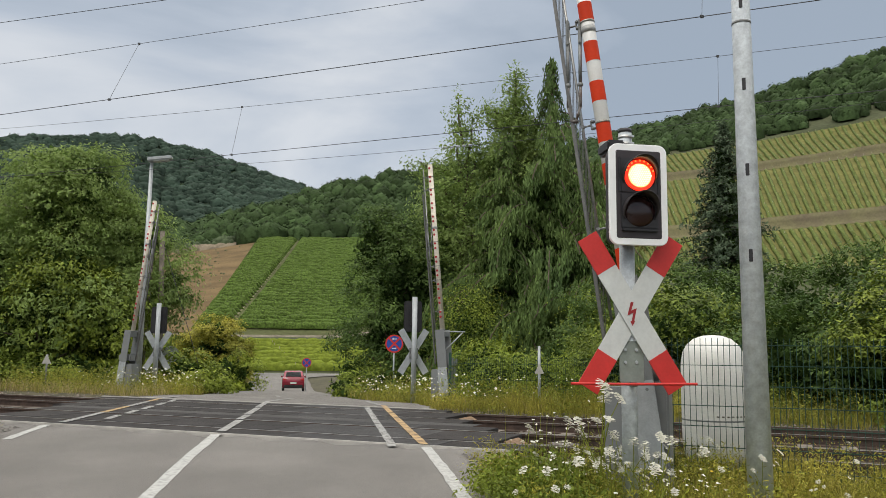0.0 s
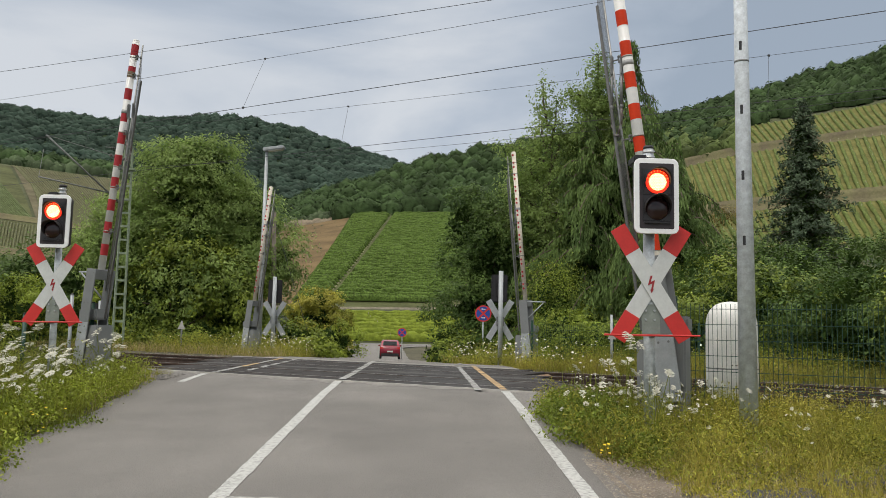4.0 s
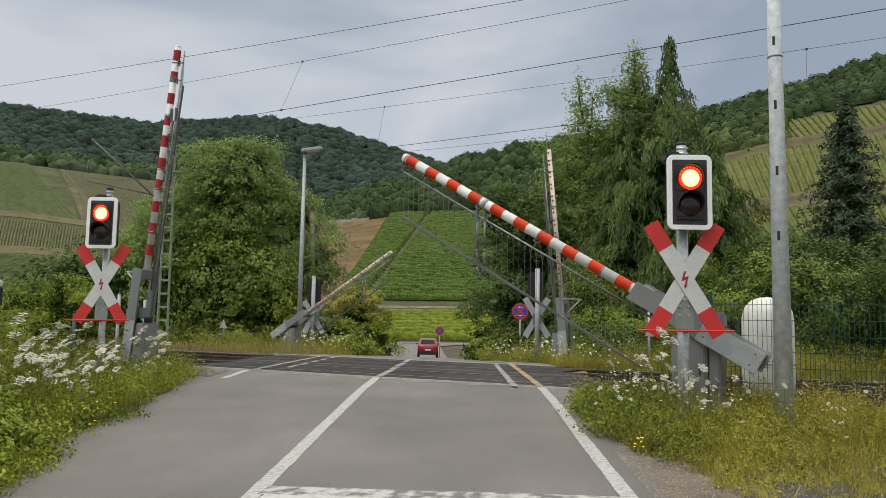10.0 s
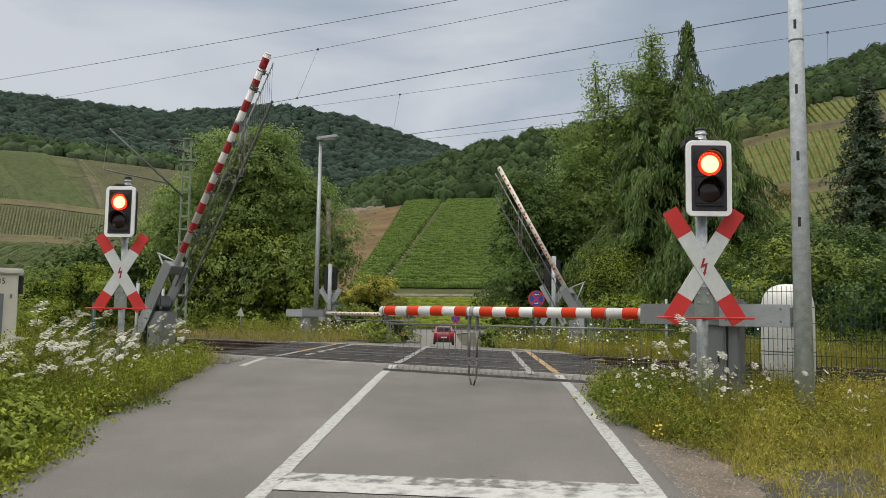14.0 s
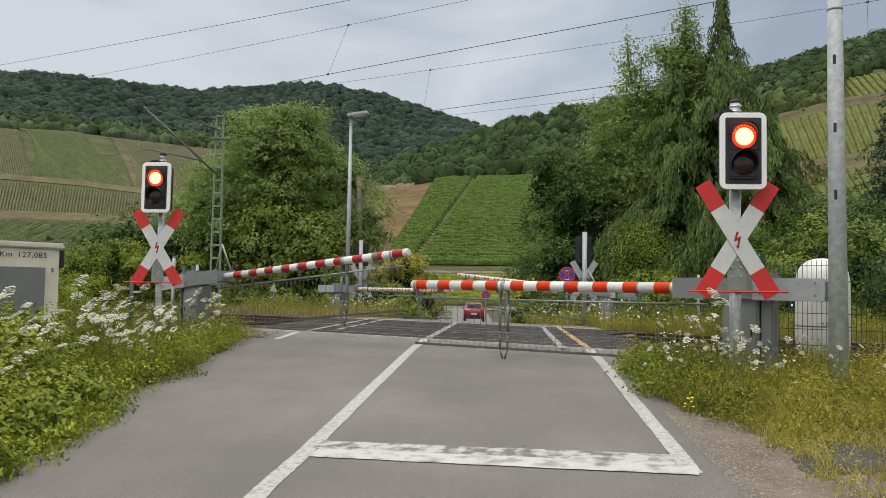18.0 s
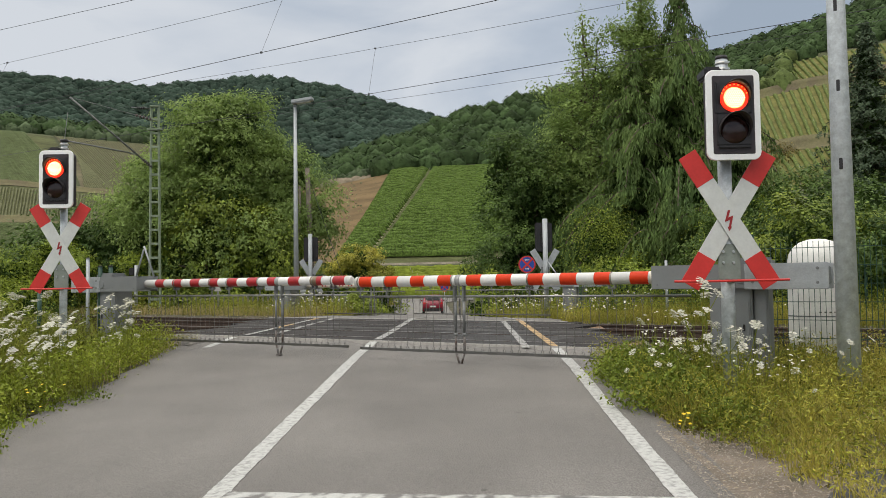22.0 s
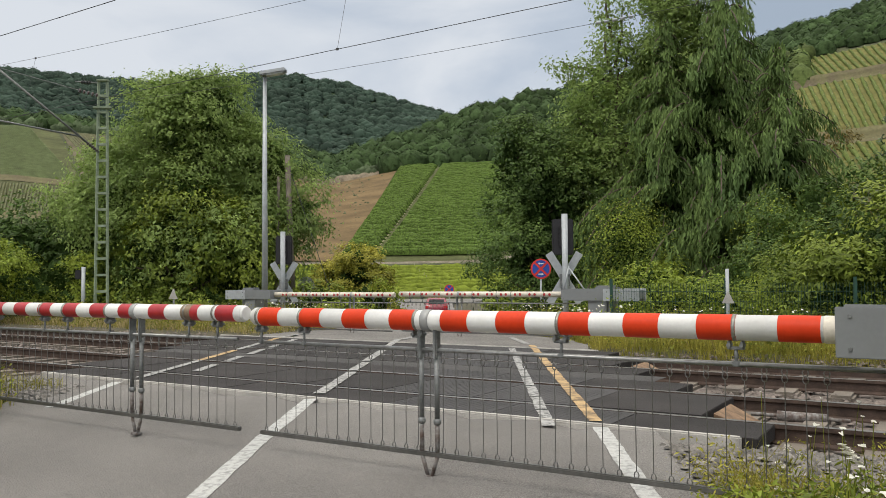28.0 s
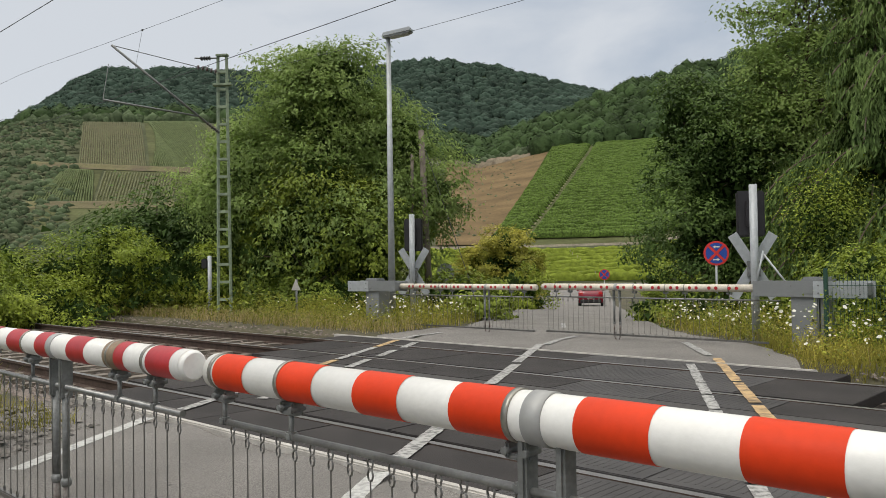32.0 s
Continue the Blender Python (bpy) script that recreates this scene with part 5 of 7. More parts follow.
    prof = [(0.0, 1.47), (0.10, 1.462), (0.19, 1.43), (0.26, 1.37), (0.305, 1.29), (0.325, 1.18), (0.328, 0.9), (0.328, 0.5), (0.322, 0.33), (0.30, 0.22), (0.255, 0.13), (0.18, 0.07), (0.0, 0.05)]
    n = 32
    rings = [[bm.verts.new((max(r, 0.001) * math.cos(2 * math.pi * i / n), max(r, 0.001) * math.sin(2 * math.pi * i / n), z)) for i in range(n)] for r, z in prof]
    for a, b in zip(rings, rings[1:]):
        for i in range(n):
            bm.faces.new((a[i], a[(i + 1) % n], b[(i + 1) % n], b[i]))
    bmesh.ops.recalc_face_normals(bm, faces=bm.faces)
    part("shell", bm, M_TANK, th, smooth=True)
    bm = B()
    tube(bm, (0, 0, 0.585), (0, 0, 0.60), 0.3295, seg=32, caps=False)
    part("seam", bm, M_GALVD, th)
    bm = B()
    for i in range(7):
        a = radians(-120 + i * 9)
        box(bm, 0.331 * math.cos(a), 0.331 * math.sin(a), 0.640, 0.026, 0.004, 0.014, 0, Matrix.Rotation(a + math.pi / 2, 4, "Z"))
    part("faded_lettering", bm, M_RUSTGREY, th, "faded brown bars")
    for i in range(3):
        a = i * 2.09 + 0.4
        bm = B()
        tube(bm, (0.2 * math.cos(a), 0.2 * math.sin(a), -0.1), (0.2 * math.cos(a), 0.2 * math.sin(a), 0.12), 0.03, seg=8)
        part("foot", bm, M_GALVD, th)


def hut():
    th = thing("equipment_hut", pose(-6.50, 11.75, 0.53, 0, 0, 50), "beige concrete equipment hut with grey door and kilometre lettering", "equipment hut")
    bm = B()
    box(bm, -1.0, 0.6, 0.92, 2.0, 1.2, 1.84, 0.015)
    part("wall", bm, M_BEIGE, th)
    bm = B()
    box(bm, -1.0, 0.6, 1.885, 2.10, 1.30, 0.09, 0.02)
    part("roof", bm, M_ROOFSLAB, th, "pale concrete roof slab")
    bm = B()
    box(bm, -0.68, -0.012, 0.78, 0.95, 0.03, 1.55, 0.006)
    d = part("door", bm, M_GREYPAINT, th, "grey steel door")
    bm = B()
    box(bm, -0.29, -0.04, 0.85, 0.03, 0.03, 0.14, 0.006)
    part("handle", bm, M_BLACK, d)
    bm = B()
    box(bm, 0.03, 0.02, 1.69, 0.055, 0.10, 0.27, 0.012)
    part("wall_box", bm, M_BLACK, th, "small black box at the corner")
    bm = B()
    box(bm, -0.10, -0.008, 1.52, 0.03, 0.014, 0.06, 0.003)
    part("small_plate", bm, M_GREYPAINT, th, "small grey plate")
    for word, x in (("B\u00dc", -0.96), ("Km", -0.75), ("127,085", -0.39)):
        cu = bpy.data.curves.new("lettering", "FONT")
        cu.body, cu.size, cu.extrude, cu.align_x = word, 0.112, 0.001, "CENTER"
        cu.space_character = 1.15
        tmp = bpy.data.objects.new("lettering", cu)
        scene.collection.objects.link(tmp)
        dg = bpy.context.evaluated_depsgraph_get()
        me = bpy.data.meshes.new_from_object(tmp.evaluated_get(dg))
        bpy.data.objects.remove(tmp)
        me.materials.clear()
        me.materials.append(M_BLACK)
        o = new("lettering", me)
        o.parent = th
        o["label"] = "dark painted kilometre lettering"
        o.matrix_basis = pose(x, -0.004, 1.70, 90, 0, 0)


# ---- cars ----
def car(name, m, paint, label, wagon=False):
    """A hatchback, nose toward its own +y."""
    th = thing(name, m, label, "car")
    prof = [(-2.05, 0.35), (-2.10, 0.62), (-2.06, 0.95), (-1.95, 1.02), (-1.55, 1.38), (-1.1, 1.46), (0.0, 1.47), (0.45, 1.40), (1.05, 0.98), (1.85, 0.84), (2.08, 0.66), (2.12, 0.35), (1.8, 0.24), (-1.8, 0.24)]
    if wagon:
        prof[3:5] = [(-1.98, 1.05), (-1.85, 1.38)]
    bm = B()
    rows = []
    for x, k in ((-0.88, 0.0), (-0.80, 1.0), (-0.3, 1.0), (0.3, 1.0), (0.80, 1.0), (0.88, 0.0)):
        ring = []
        for y, z in prof:
            tuck = max(0.0, (z - 0.95) / 0.55) * 0.20
            yy, zz = (y * 0.985, z * (0.99 if z > 0.5 else 1.0)) if k == 0 else (y, z)
            ring.append(bm.verts.new((x * (1 - tuck), yy, zz)))
        rows.append(ring)
    n = len(prof)
    for a, b in zip(rows, rows[1:]):
        for i in range(n):
            bm.faces.new((a[i], a[(i + 1) % n], b[(i + 1) % n], b[i]))
    bm.faces.new(rows[0])
    bm.faces.new(list(reversed(rows[-1])))
    bmesh.ops.recalc_face_normals(bm, faces=bm.faces)
    bmesh.ops.bevel(bm, geom=[e for e in bm.edges if e.calc_face_angle(0) > 0.5], offset=0.03, segments=2, affect="EDGES")
    body = part("body", bm, paint, th, smooth=True)
    back = -1.86 if wagon else -1.76

    def pane(nm, pts):
        bm = B()
        bm.faces.new([bm.verts.new(p) for p in pts])
        f = bm.faces[:] if False else list(bm.faces)
        r = bmesh.ops.extrude_face_region(bm, geom=f)
        return part(nm, bm, M_CARGLASS, th, "dark window glass")

    pane("rear_window", [(-0.62, -1.93, 1.06), (0.62, -1.93, 1.06), (0.56, -1.585 if not wagon else -1.87, 1.37), (-0.56, -1.585 if not wagon else -1.87, 1.37)])
    pane("windscreen", [(-0.64, 0.99, 1.045), (0.64, 0.99, 1.045), (0.58, 0.50, 1.38), (-0.58, 0.50, 1.38)])
    for sx in (-1, 1):
        pane("side_window", [(sx * 0.872, -1.5, 1.03), (sx * 0.872, 0.75, 1.03), (sx * 0.755, 0.40, 1.36), (sx * 0.755, -1.25, 1.36)])
        bm = B()
        box(bm, sx * 0.70, -2.06, 0.86, 0.30, 0.06, 0.15, 0.02)
        part("tail_light", bm, M_TAIL, th, "red tail light")
        bm = B()
        box(bm, sx * 0.66, 2.03, 0.70, 0.34, 0.08, 0.14, 0.03)
        part("headlight", bm, M_SIGNWHITE, th, "clear headlight")
        bm = B()
        box(bm, sx * 0.97, 0.62, 1.0, 0.16, 0.10, 0.12, 0.03)
        part("wing_mirror", bm, paint, th)
        for yy in (-1.28, 1.30):
            bm = B()
            tube(bm, (sx * 0.72, yy, 0.31), (sx * 0.90, yy, 0.31), 0.31, seg=20)
            wh = part("wheel", bm, M_TYRE, th, "black tyre")
            bm = B()
            tube(bm, (sx * 0.895, yy, 0.31), (sx * 0.912, yy, 0.31), 0.20, seg=16)
            part("rim", bm, M_GALV, wh)
    bm = B()
    box(bm, 0, -2.115, 0.62, 0.5, 0.02, 0.11, 0.004)
    part("number_plate", bm, M_SIGNWHITE, th, "blank pale plate")
    bm = B()
    box(bm, 0, -2.06, 0.38, 1.5, 0.10, 0.2, 0.03)
    part("bumper", bm, M_BLACK, th, "dark lower bumper")
    return th


def cars():
    red = car("red_car", pose(-2.75, 64.5, float(road_z(-2.75, 64.5)), 0, 0, 3), M_CARRED, "dark red hatchback stopped on the road seen from behind")
    red.scale = (0.90, 0.95, 1.03)
    a = car("white_car", pose(-60, 113.5, -0.41, 0, 0, -90), M_CARWHITE, "white hatchback driving along the cross road")
    b = car("silver_wagon", pose(60, 115.5, -0.41, 0, 0, 90), M_CARWHITE, "white estate car driving along the cross road", wagon=True)
    return a, b


# ---- foliage ----
def leaves(name, C, size, material, rng, parent=None, droop=0.0, aspect=0.55, label="", smooth=False, face=None, loose=0.55, far=False):
    """Many folded leaves at the places C. With face their blades turn that way, more or less; else at random. Far ones are plain pointed blades."""
    n = len(C)
    C = np.asarray(C)
    size = np.asarray(size).reshape(-1, 1) * np.ones((n, 1))
    d = rng.normal(size=(n, 3))
    d[:, :2] *= 1 - 0.75 * abs(droop)
    d[:, 2] = d[:, 2] * (1 - abs(droop)) - droop * 1.6
    q = rng.normal(size=(n, 3))
    if face is not None:
        f = np.asarray(face) + loose * q
        f /= np.linalg.norm(f, axis=1, keepdims=True) + 1e-9
        d = d - f * (d * f).sum(1, keepdims=True)
        q = f
    d /= np.linalg.norm(d, axis=1, keepdims=True) + 1e-9
    w = np.cross(d, q)
    w /= np.linalg.norm(w, axis=1, keepdims=True) + 1e-9
    nrm = np.cross(d, w)
    a = C - d * size * 0.5
    b = C + d * size * 0.5
    if far:
        w = w * size * aspect * 0.5
        V = np.stack([a + w, b, a - w], 1).reshape(-1, 3)
        return mesh_np(name, V, 3 * np.arange(n)[:, None] + np.arange(3), material, parent, label)
    l = C + w * size * aspect * 0.5 + nrm * size * 0.10
    r = C - w * size * aspect * 0.5 + nrm * size * 0.10
    V = np.stack([a, l, b, r], 1).reshape(-1, 3)
    i = 4 * np.arange(n)[:, None]
    F = np.concatenate([i + np.array([[0, 1, 2]]), i + np.array([[0, 2, 3]])], 1).reshape(-1, 3)
    return mesh_np(name, V, F, material, parent, label)


def crown_points(lobes, n_clumps, per, spread, rng, fill=0.35, spray=0.0, boughs=0, rb=0.7):
    """Leaf places and the way each faces, in clumps over a set of ellipsoids (cx, cy, cz, rx, ry, rz); with spray the clumps trail outward and down."""
    L = np.array(lobes, float)
    area = (L[:, 3] * L[:, 4] + L[:, 3] * L[:, 5] + L[:, 4] * L[:, 5])
    pick = rng.choice(len(L), n_clumps, p=area / area.sum())
    v = rng.normal(size=(n_clumps, 3))
    v /= np.linalg.norm(v, axis=1, keepdims=True)
    rad = np.where(rng.rand(n_clumps) < fill, rng.uniform(0.3, 0.8, n_clumps), rng.uniform(0.80, 1.06, n_clumps))
    c = L[pick, :3] + v * L[pick, 3:] * rad[:, None]
    out = v
    if boughs:
        k = rng.choice(n_clumps, boughs)
        b, size = c[k], rng.uniform(0.65, 1.35, boughs)
        i = rng.randint(0, boughs, n_clumps)
        v = rng.normal(size=(n_clumps, 3)) + (0, 0, 0.45)
        v /= np.linalg.norm(v, axis=1, keepdims=True)
        c = b[i] + v * np.array([1, 1, 0.62]) * rb * size[i][:, None] * rng.uniform(0.6, 1.1, (n_clumps, 1))
        out = v + 0.5 * out[k][i]
    P = c[:, None] + rng.normal(size=(n_clumps, per, 3)) * spread * np.array([1, 1, 0.7]) * rng.uniform(0.5, 1.4, (n_clumps, 1, 1))
    if spray:
        k = rng.rand(n_clumps, per, 1)
        ln = spray * rng.uniform(0.4, 1.3, (n_clumps, 1, 1))
        P = P + (v + (0, 0, 0.15))[:, None] * ln * k - np.array([0, 0, 0.75]) * ln * k * k
    N = np.repeat((out + (0, 0, 0.55))[:, None], per, 1)
    return P.reshape(-1, 3), N.reshape(-1, 3)


def trunk(th, h, r, rng, limbs=6, spread=2.0, lean=0.0):
    bm = B()
    p = Vector((0, 0, -0.2))
    k = 6
    pts = [p]
    for i in range(k):
        p = p + Vector((rng.uniform(-0.12, 0.12) + lean, rng.uniform(-0.12, 0.12), h / k))
        pts.append(p.copy())
    for i in range(k):
        tube(bm, pts[i], pts[i + 1], r * (1 - i / (k + 1)), r * (1 - (i + 1) / (k + 1)), seg=10, caps=False)
    for j in range(limbs):
        a = 2 * math.pi * j / limbs + rng.uniform(-0.4, 0.4)
        z0 = rng.uniform(0.25, 0.8)
        o = pts[int(z0 * k)]
        e = o + Vector((math.cos(a) * spread, math.sin(a) * spread, rng.uniform(0.3, 0.9) * spread))
        m = o.lerp(e, 0.5) + Vector((0, 0, 0.2))
        tube(bm, o, m, r * 0.4, r * 0.26, seg=7, caps=False)
        tube(bm, m, e, r * 0.26, r * 0.10, seg=7, caps=False)
    part("trunk", bm, M_BARK, th, "brown trunk with limbs")


def broadleaf(name, x, y, lobes, clumps, per, leaf, mat_, label, seed, mat_in=None, spread=0.42, inner=True, h=None, droop=0.25, category="tree", group="trees", zoff=0.0, fill=0.35, spray=0.0, dens_in=0.12, boughs=0, rb=0.7):
    rng = np.random.RandomState(seed)
    zg = float(land(x, y)) + zoff
    th = thing(name, pose(x, y, zg), label, category, group)
    top = max(l[2] + l[5] for l in lobes)
    if category == "tree":
        trunk(th, (h or top * 0.75), 0.22, random.Random(seed), 7, max(l[3] for l in lobes) * 0.6)
        bm = B()
        for a, b, c, d, e, f in lobes:
            tube(bm, (a * 0.15, b * 0.15, max(0.5, c - f * 1.1)), (a, b, c), 0.07, 0.045, seg=6, caps=False)
            tube(bm, (a, b, c), (a * 1.05, b, c + f * 0.75), 0.045, 0.015, seg=6, caps=False)
        part("branches", bm, M_BARK, th)
    P, N = crown_points(lobes, clumps, per, spread, rng, fill, spray, boughs, rb)
    P, N = P[P[:, 2] > 0.02], N[P[:, 2] > 0.02]
    leaves("crown", P, rng.uniform(0.6, 1.3, len(P)) * leaf, mat_, rng, th, droop=droop, face=N, far=y > 15)
    # core leaves in a darker tone, supplying the shade inside the crown
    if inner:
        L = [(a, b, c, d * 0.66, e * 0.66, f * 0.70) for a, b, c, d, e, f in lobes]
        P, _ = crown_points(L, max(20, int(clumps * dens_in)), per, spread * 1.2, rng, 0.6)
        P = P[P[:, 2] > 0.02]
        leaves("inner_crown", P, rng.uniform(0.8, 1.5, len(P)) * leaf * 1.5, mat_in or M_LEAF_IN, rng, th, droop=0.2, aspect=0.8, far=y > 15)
    return th


def weeping_conifer(x, y, h, rad, seed, label, mat_, n_br=110, strand=0.9, zoff=0.0, dens=1.0, top=1.0):
    """A conifer with arching branches whose side shoots hang down in fringes; top above 1 draws the crown into a spire."""
    rng = np.random.RandomState(seed)
    zg = float(land(x, y)) + zoff
    th = thing("conifer_tree", pose(x, y, zg), label, "tree", "conifers")
    bm = B()
    tube(bm, (0, 0, -0.2), (0.1, 0, h * 0.985), 0.24, 0.02, seg=10, caps=False)
    P, N = [], []
    for i in range(n_br):
        t = (i + 0.5) / n_br
        z0 = h * (0.05 + 0.945 * t ** 0.9)
        rr = rad * (1 - t) ** top * rng.choice([0.45, 0.7, 1.0, 1.4]) * rng.uniform(0.85, 1.15) + 0.16
        a = i * 2.39996 + rng.uniform(-0.35, 0.35)
        ca, sa = math.cos(a), math.sin(a)
        m = max(5, int(rr * 8 * dens))
        k = np.linspace(0.12, 1, m)
        lift = rng.uniform(0.2, 0.5)
        arch = z0 + rr * (lift * np.sin(k * 2.3) - 0.46 * k ** 2)
        for j in range(0, m - 2, 2):
            tube(bm, (ca * rr * k[j], sa * rr * k[j], arch[j]), (ca * rr * k[j + 2], sa * rr * k[j + 2], arch[j + 2]), 0.028, 0.018, seg=4, caps=False)
        for j in range(m):
            wide = 0.20 * rr * math.sin(k[j] * 2.6) * (1 - 0.3 * k[j]) + 0.05
            for side in (-1, 0, 1):
                o = side * wide * rng.uniform(0.4, 1.0)
                cx, cy = ca * rr * k[j] - sa * o, sa * rr * k[j] + ca * o
                ln = strand * rng.uniform(0.3, 1.15) * (0.45 + 0.55 * k[j]) * (1.05 - 0.7 * t)
                cnt = max(3, int(ln * 11))
                q = np.linspace(0, 1, cnt)[:, None]
                thin = 0.075 * (1 - 0.75 * q)
                P.append(np.concatenate([cx + thin * rng.normal(size=(cnt, 1)) + ca * 0.12 * q, cy + thin * rng.normal(size=(cnt, 1)) + sa * 0.12 * q, arch[j] - 0.10 * abs(side) - q * ln + 0.05 * rng.normal(size=(cnt, 1))], 1))
                N.append(np.tile([ca, sa, 0.12], (cnt, 1)) + (0, 0, 0.25) * (1 - q))
    part("trunk", bm, M_BARK, th, "brown trunk with limbs")
    P, N = np.concatenate(P), np.concatenate(N)
    P, N = P[P[:, 2] > 0.05], N[P[:, 2] > 0.05]
    leaves("crown", P, rng.uniform(0.16, 0.36, len(P)), mat_, rng, th, droop=0.92, aspect=0.24, face=N, loose=0.32)
    # dark core leaves whose colour carries the shade behind the fringes
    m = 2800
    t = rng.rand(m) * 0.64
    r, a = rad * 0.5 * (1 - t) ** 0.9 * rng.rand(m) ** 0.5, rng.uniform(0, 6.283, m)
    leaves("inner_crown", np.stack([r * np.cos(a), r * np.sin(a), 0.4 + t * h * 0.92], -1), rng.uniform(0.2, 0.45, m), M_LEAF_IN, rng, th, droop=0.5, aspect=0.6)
    return th


def spruce(x, y, h, rad, seed, label, mat_, zoff=0.0):
    """A dense ragged conifer: short stiff branches in uneven tiers round the trunk."""
    rng = np.random.RandomState(seed)
    zg = float(land(x, y)) + zoff
    th = thing("conifer_tree", pose(x, y, zg), label, "tree", "conifers")
    bm = B()
    tube(bm, (0, 0, -0.2), (0, 0, h * 0.985), 0.2, 0.02, seg=8, caps=False)
    P, N = [], []
    for i in range(420):
        t = ((i + rng.rand()) / 420) ** 0.85
        ln = rad * min(1.0, ((1 - t) * 1.25) ** 0.85) * rng.choice([0.62, 0.85, 1.0, 1.22]) * rng.uniform(0.85, 1.1) + 0.08
        a = i * 2.39996 + rng.uniform(-0.5, 0.5)
        ca, sa = math.cos(a), math.sin(a)
        k = rng.uniform(0.15, 1, max(14, int(ln * 46)))
        up = rng.uniform(-0.05, 0.40)
        z = t * h + ln * k * (up - 0.35 * k) + rng.normal(size=len(k)) * 0.07
        o = rng.normal(size=len(k)) * 0.16 * (1.15 - 0.7 * k)
        P.append(np.stack([ca * ln * k - sa * o, sa * ln * k + ca * o, z], -1))
        N.append(np.tile([0.6 * ca, 0.6 * sa, 0.9], (len(k), 1)))
        tube(bm, (0, 0, t * h), (ca * ln * 0.9, sa * ln * 0.9, t * h + ln * 0.9 * (up - 0.3)), 0.02, 0.006, seg=4, caps=False)
    part("trunk", bm, M_BARK, th, "brown trunk with branches")
    P, N = np.concatenate(P), np.concatenate(N)
    leaves("crown", P, rng.uniform(0.10, 0.24, len(P)), mat_, rng, th, droop=0.3, aspect=0.42, face=N, loose=0.7, far=True)
    # darker leaves near the trunk, with shade put into their colour
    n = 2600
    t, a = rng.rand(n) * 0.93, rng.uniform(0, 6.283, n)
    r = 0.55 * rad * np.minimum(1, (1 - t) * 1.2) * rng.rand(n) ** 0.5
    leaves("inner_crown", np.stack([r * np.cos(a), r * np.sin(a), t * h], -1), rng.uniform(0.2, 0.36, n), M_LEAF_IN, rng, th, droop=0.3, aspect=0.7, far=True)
    return th


def ell(*rows):
    return list(rows)


def trees():
    # walnut behind the mast and lamp
    x, y = at_az(-18.0, 38.0)
    # mat_in: dark leaves fill the core, painting shade inside the crown
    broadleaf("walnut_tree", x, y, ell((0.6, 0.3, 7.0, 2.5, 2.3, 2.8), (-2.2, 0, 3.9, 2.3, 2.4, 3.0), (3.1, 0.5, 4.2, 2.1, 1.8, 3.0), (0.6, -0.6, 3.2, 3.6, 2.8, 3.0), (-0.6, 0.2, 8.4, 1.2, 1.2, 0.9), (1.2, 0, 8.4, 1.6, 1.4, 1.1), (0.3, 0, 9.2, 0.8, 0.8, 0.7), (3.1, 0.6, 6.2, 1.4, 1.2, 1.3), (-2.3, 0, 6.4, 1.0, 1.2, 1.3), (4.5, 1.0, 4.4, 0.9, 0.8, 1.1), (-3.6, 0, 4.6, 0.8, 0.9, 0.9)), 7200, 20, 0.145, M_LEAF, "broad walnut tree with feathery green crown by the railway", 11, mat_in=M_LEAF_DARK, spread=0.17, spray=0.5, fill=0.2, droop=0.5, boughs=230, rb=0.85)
    x, y = at_az(-17.6, 35.6)
    broadleaf("shrub_tree", x, y, ell((0, 0, 2.4, 2.5, 1.3, 2.5), (-1.3, 0, 1.8, 1.6, 1.2, 1.9), (1.9, 0.2, 2.0, 1.5, 1.2, 2.1), (0.5, 0.2, 4.3, 1.5, 1.1, 1.4)), 1500, 20, 0.155, M_HEDGE, "dark walnut shrub with drooping leaves below the tree", 13, h=2.4, spread=0.16, spray=0.5, droop=0.55, boughs=70, rb=0.7)
    x, y = at_az(-26.5, 40.0)
    broadleaf("shrub_tree", x, y, ell((0, 0, 2.3, 2.4, 2.0, 2.4), (2.0, 0, 2.0, 2.0, 1.8, 2.0), (-2.0, 0, 1.6, 1.8, 1.6, 1.8)), 700, 18, 0.21, M_LEAF_DARK, "dark leafy shrub at the edge of the tree", 12, h=2.0)
    # group right of the road beyond the crossing
    x, y = at_az(3.8, 37.5)
    broadleaf("lime_tree", x, y, ell((0.6, 0, 5.4, 2.1, 2.0, 2.7), (0.1, 0, 3.1, 2.0, 2.0, 2.7), (1.5, 0, 3.6, 2.2, 2.0, 2.8), (-0.8, 0, 6.6, 1.2, 1.2, 1.5)), 2600, 20, 0.135, M_LEAF_DARK, "dark green broadleaf tree by the road", 21, spread=0.16, spray=0.4, boughs=60, rb=0.8)
    # slender open-crowned trees whose leaders stand above the conifers
    x, y = at_az(8.4, 37.0)
    broadleaf("ginkgo_tree", x, y, ell((0, 0, 7.0, 1.5, 1.4, 2.6), (0.9, 0, 5.6, 1.6, 1.5, 2.6), (-0.25, 0, 12.6, 0.30, 0.30, 1.15), (-0.30, 0, 11.0, 0.55, 0.5, 1.1), (0.35, 0, 11.6, 0.26, 0.3, 1.25), (0.5, 0, 10.3, 0.5, 0.5, 1.0), (-1.0, 0, 10.1, 0.75, 0.5, 0.42), (-1.85, 0, 10.35, 0.55, 0.4, 0.24), (-0.8, 0, 9.1, 1.0, 0.8, 0.7), (-1.3, 0, 8.0, 0.9, 0.8, 0.7), (-1.4, 0, 6.6, 0.9, 0.9, 1.0)), 1500, 18, 0.15, M_LEAF, "tall slender light green tree among conifers", 22, inner=False, spread=0.2, spray=0.4)
    x, y = at_az(12.0, 37.2)
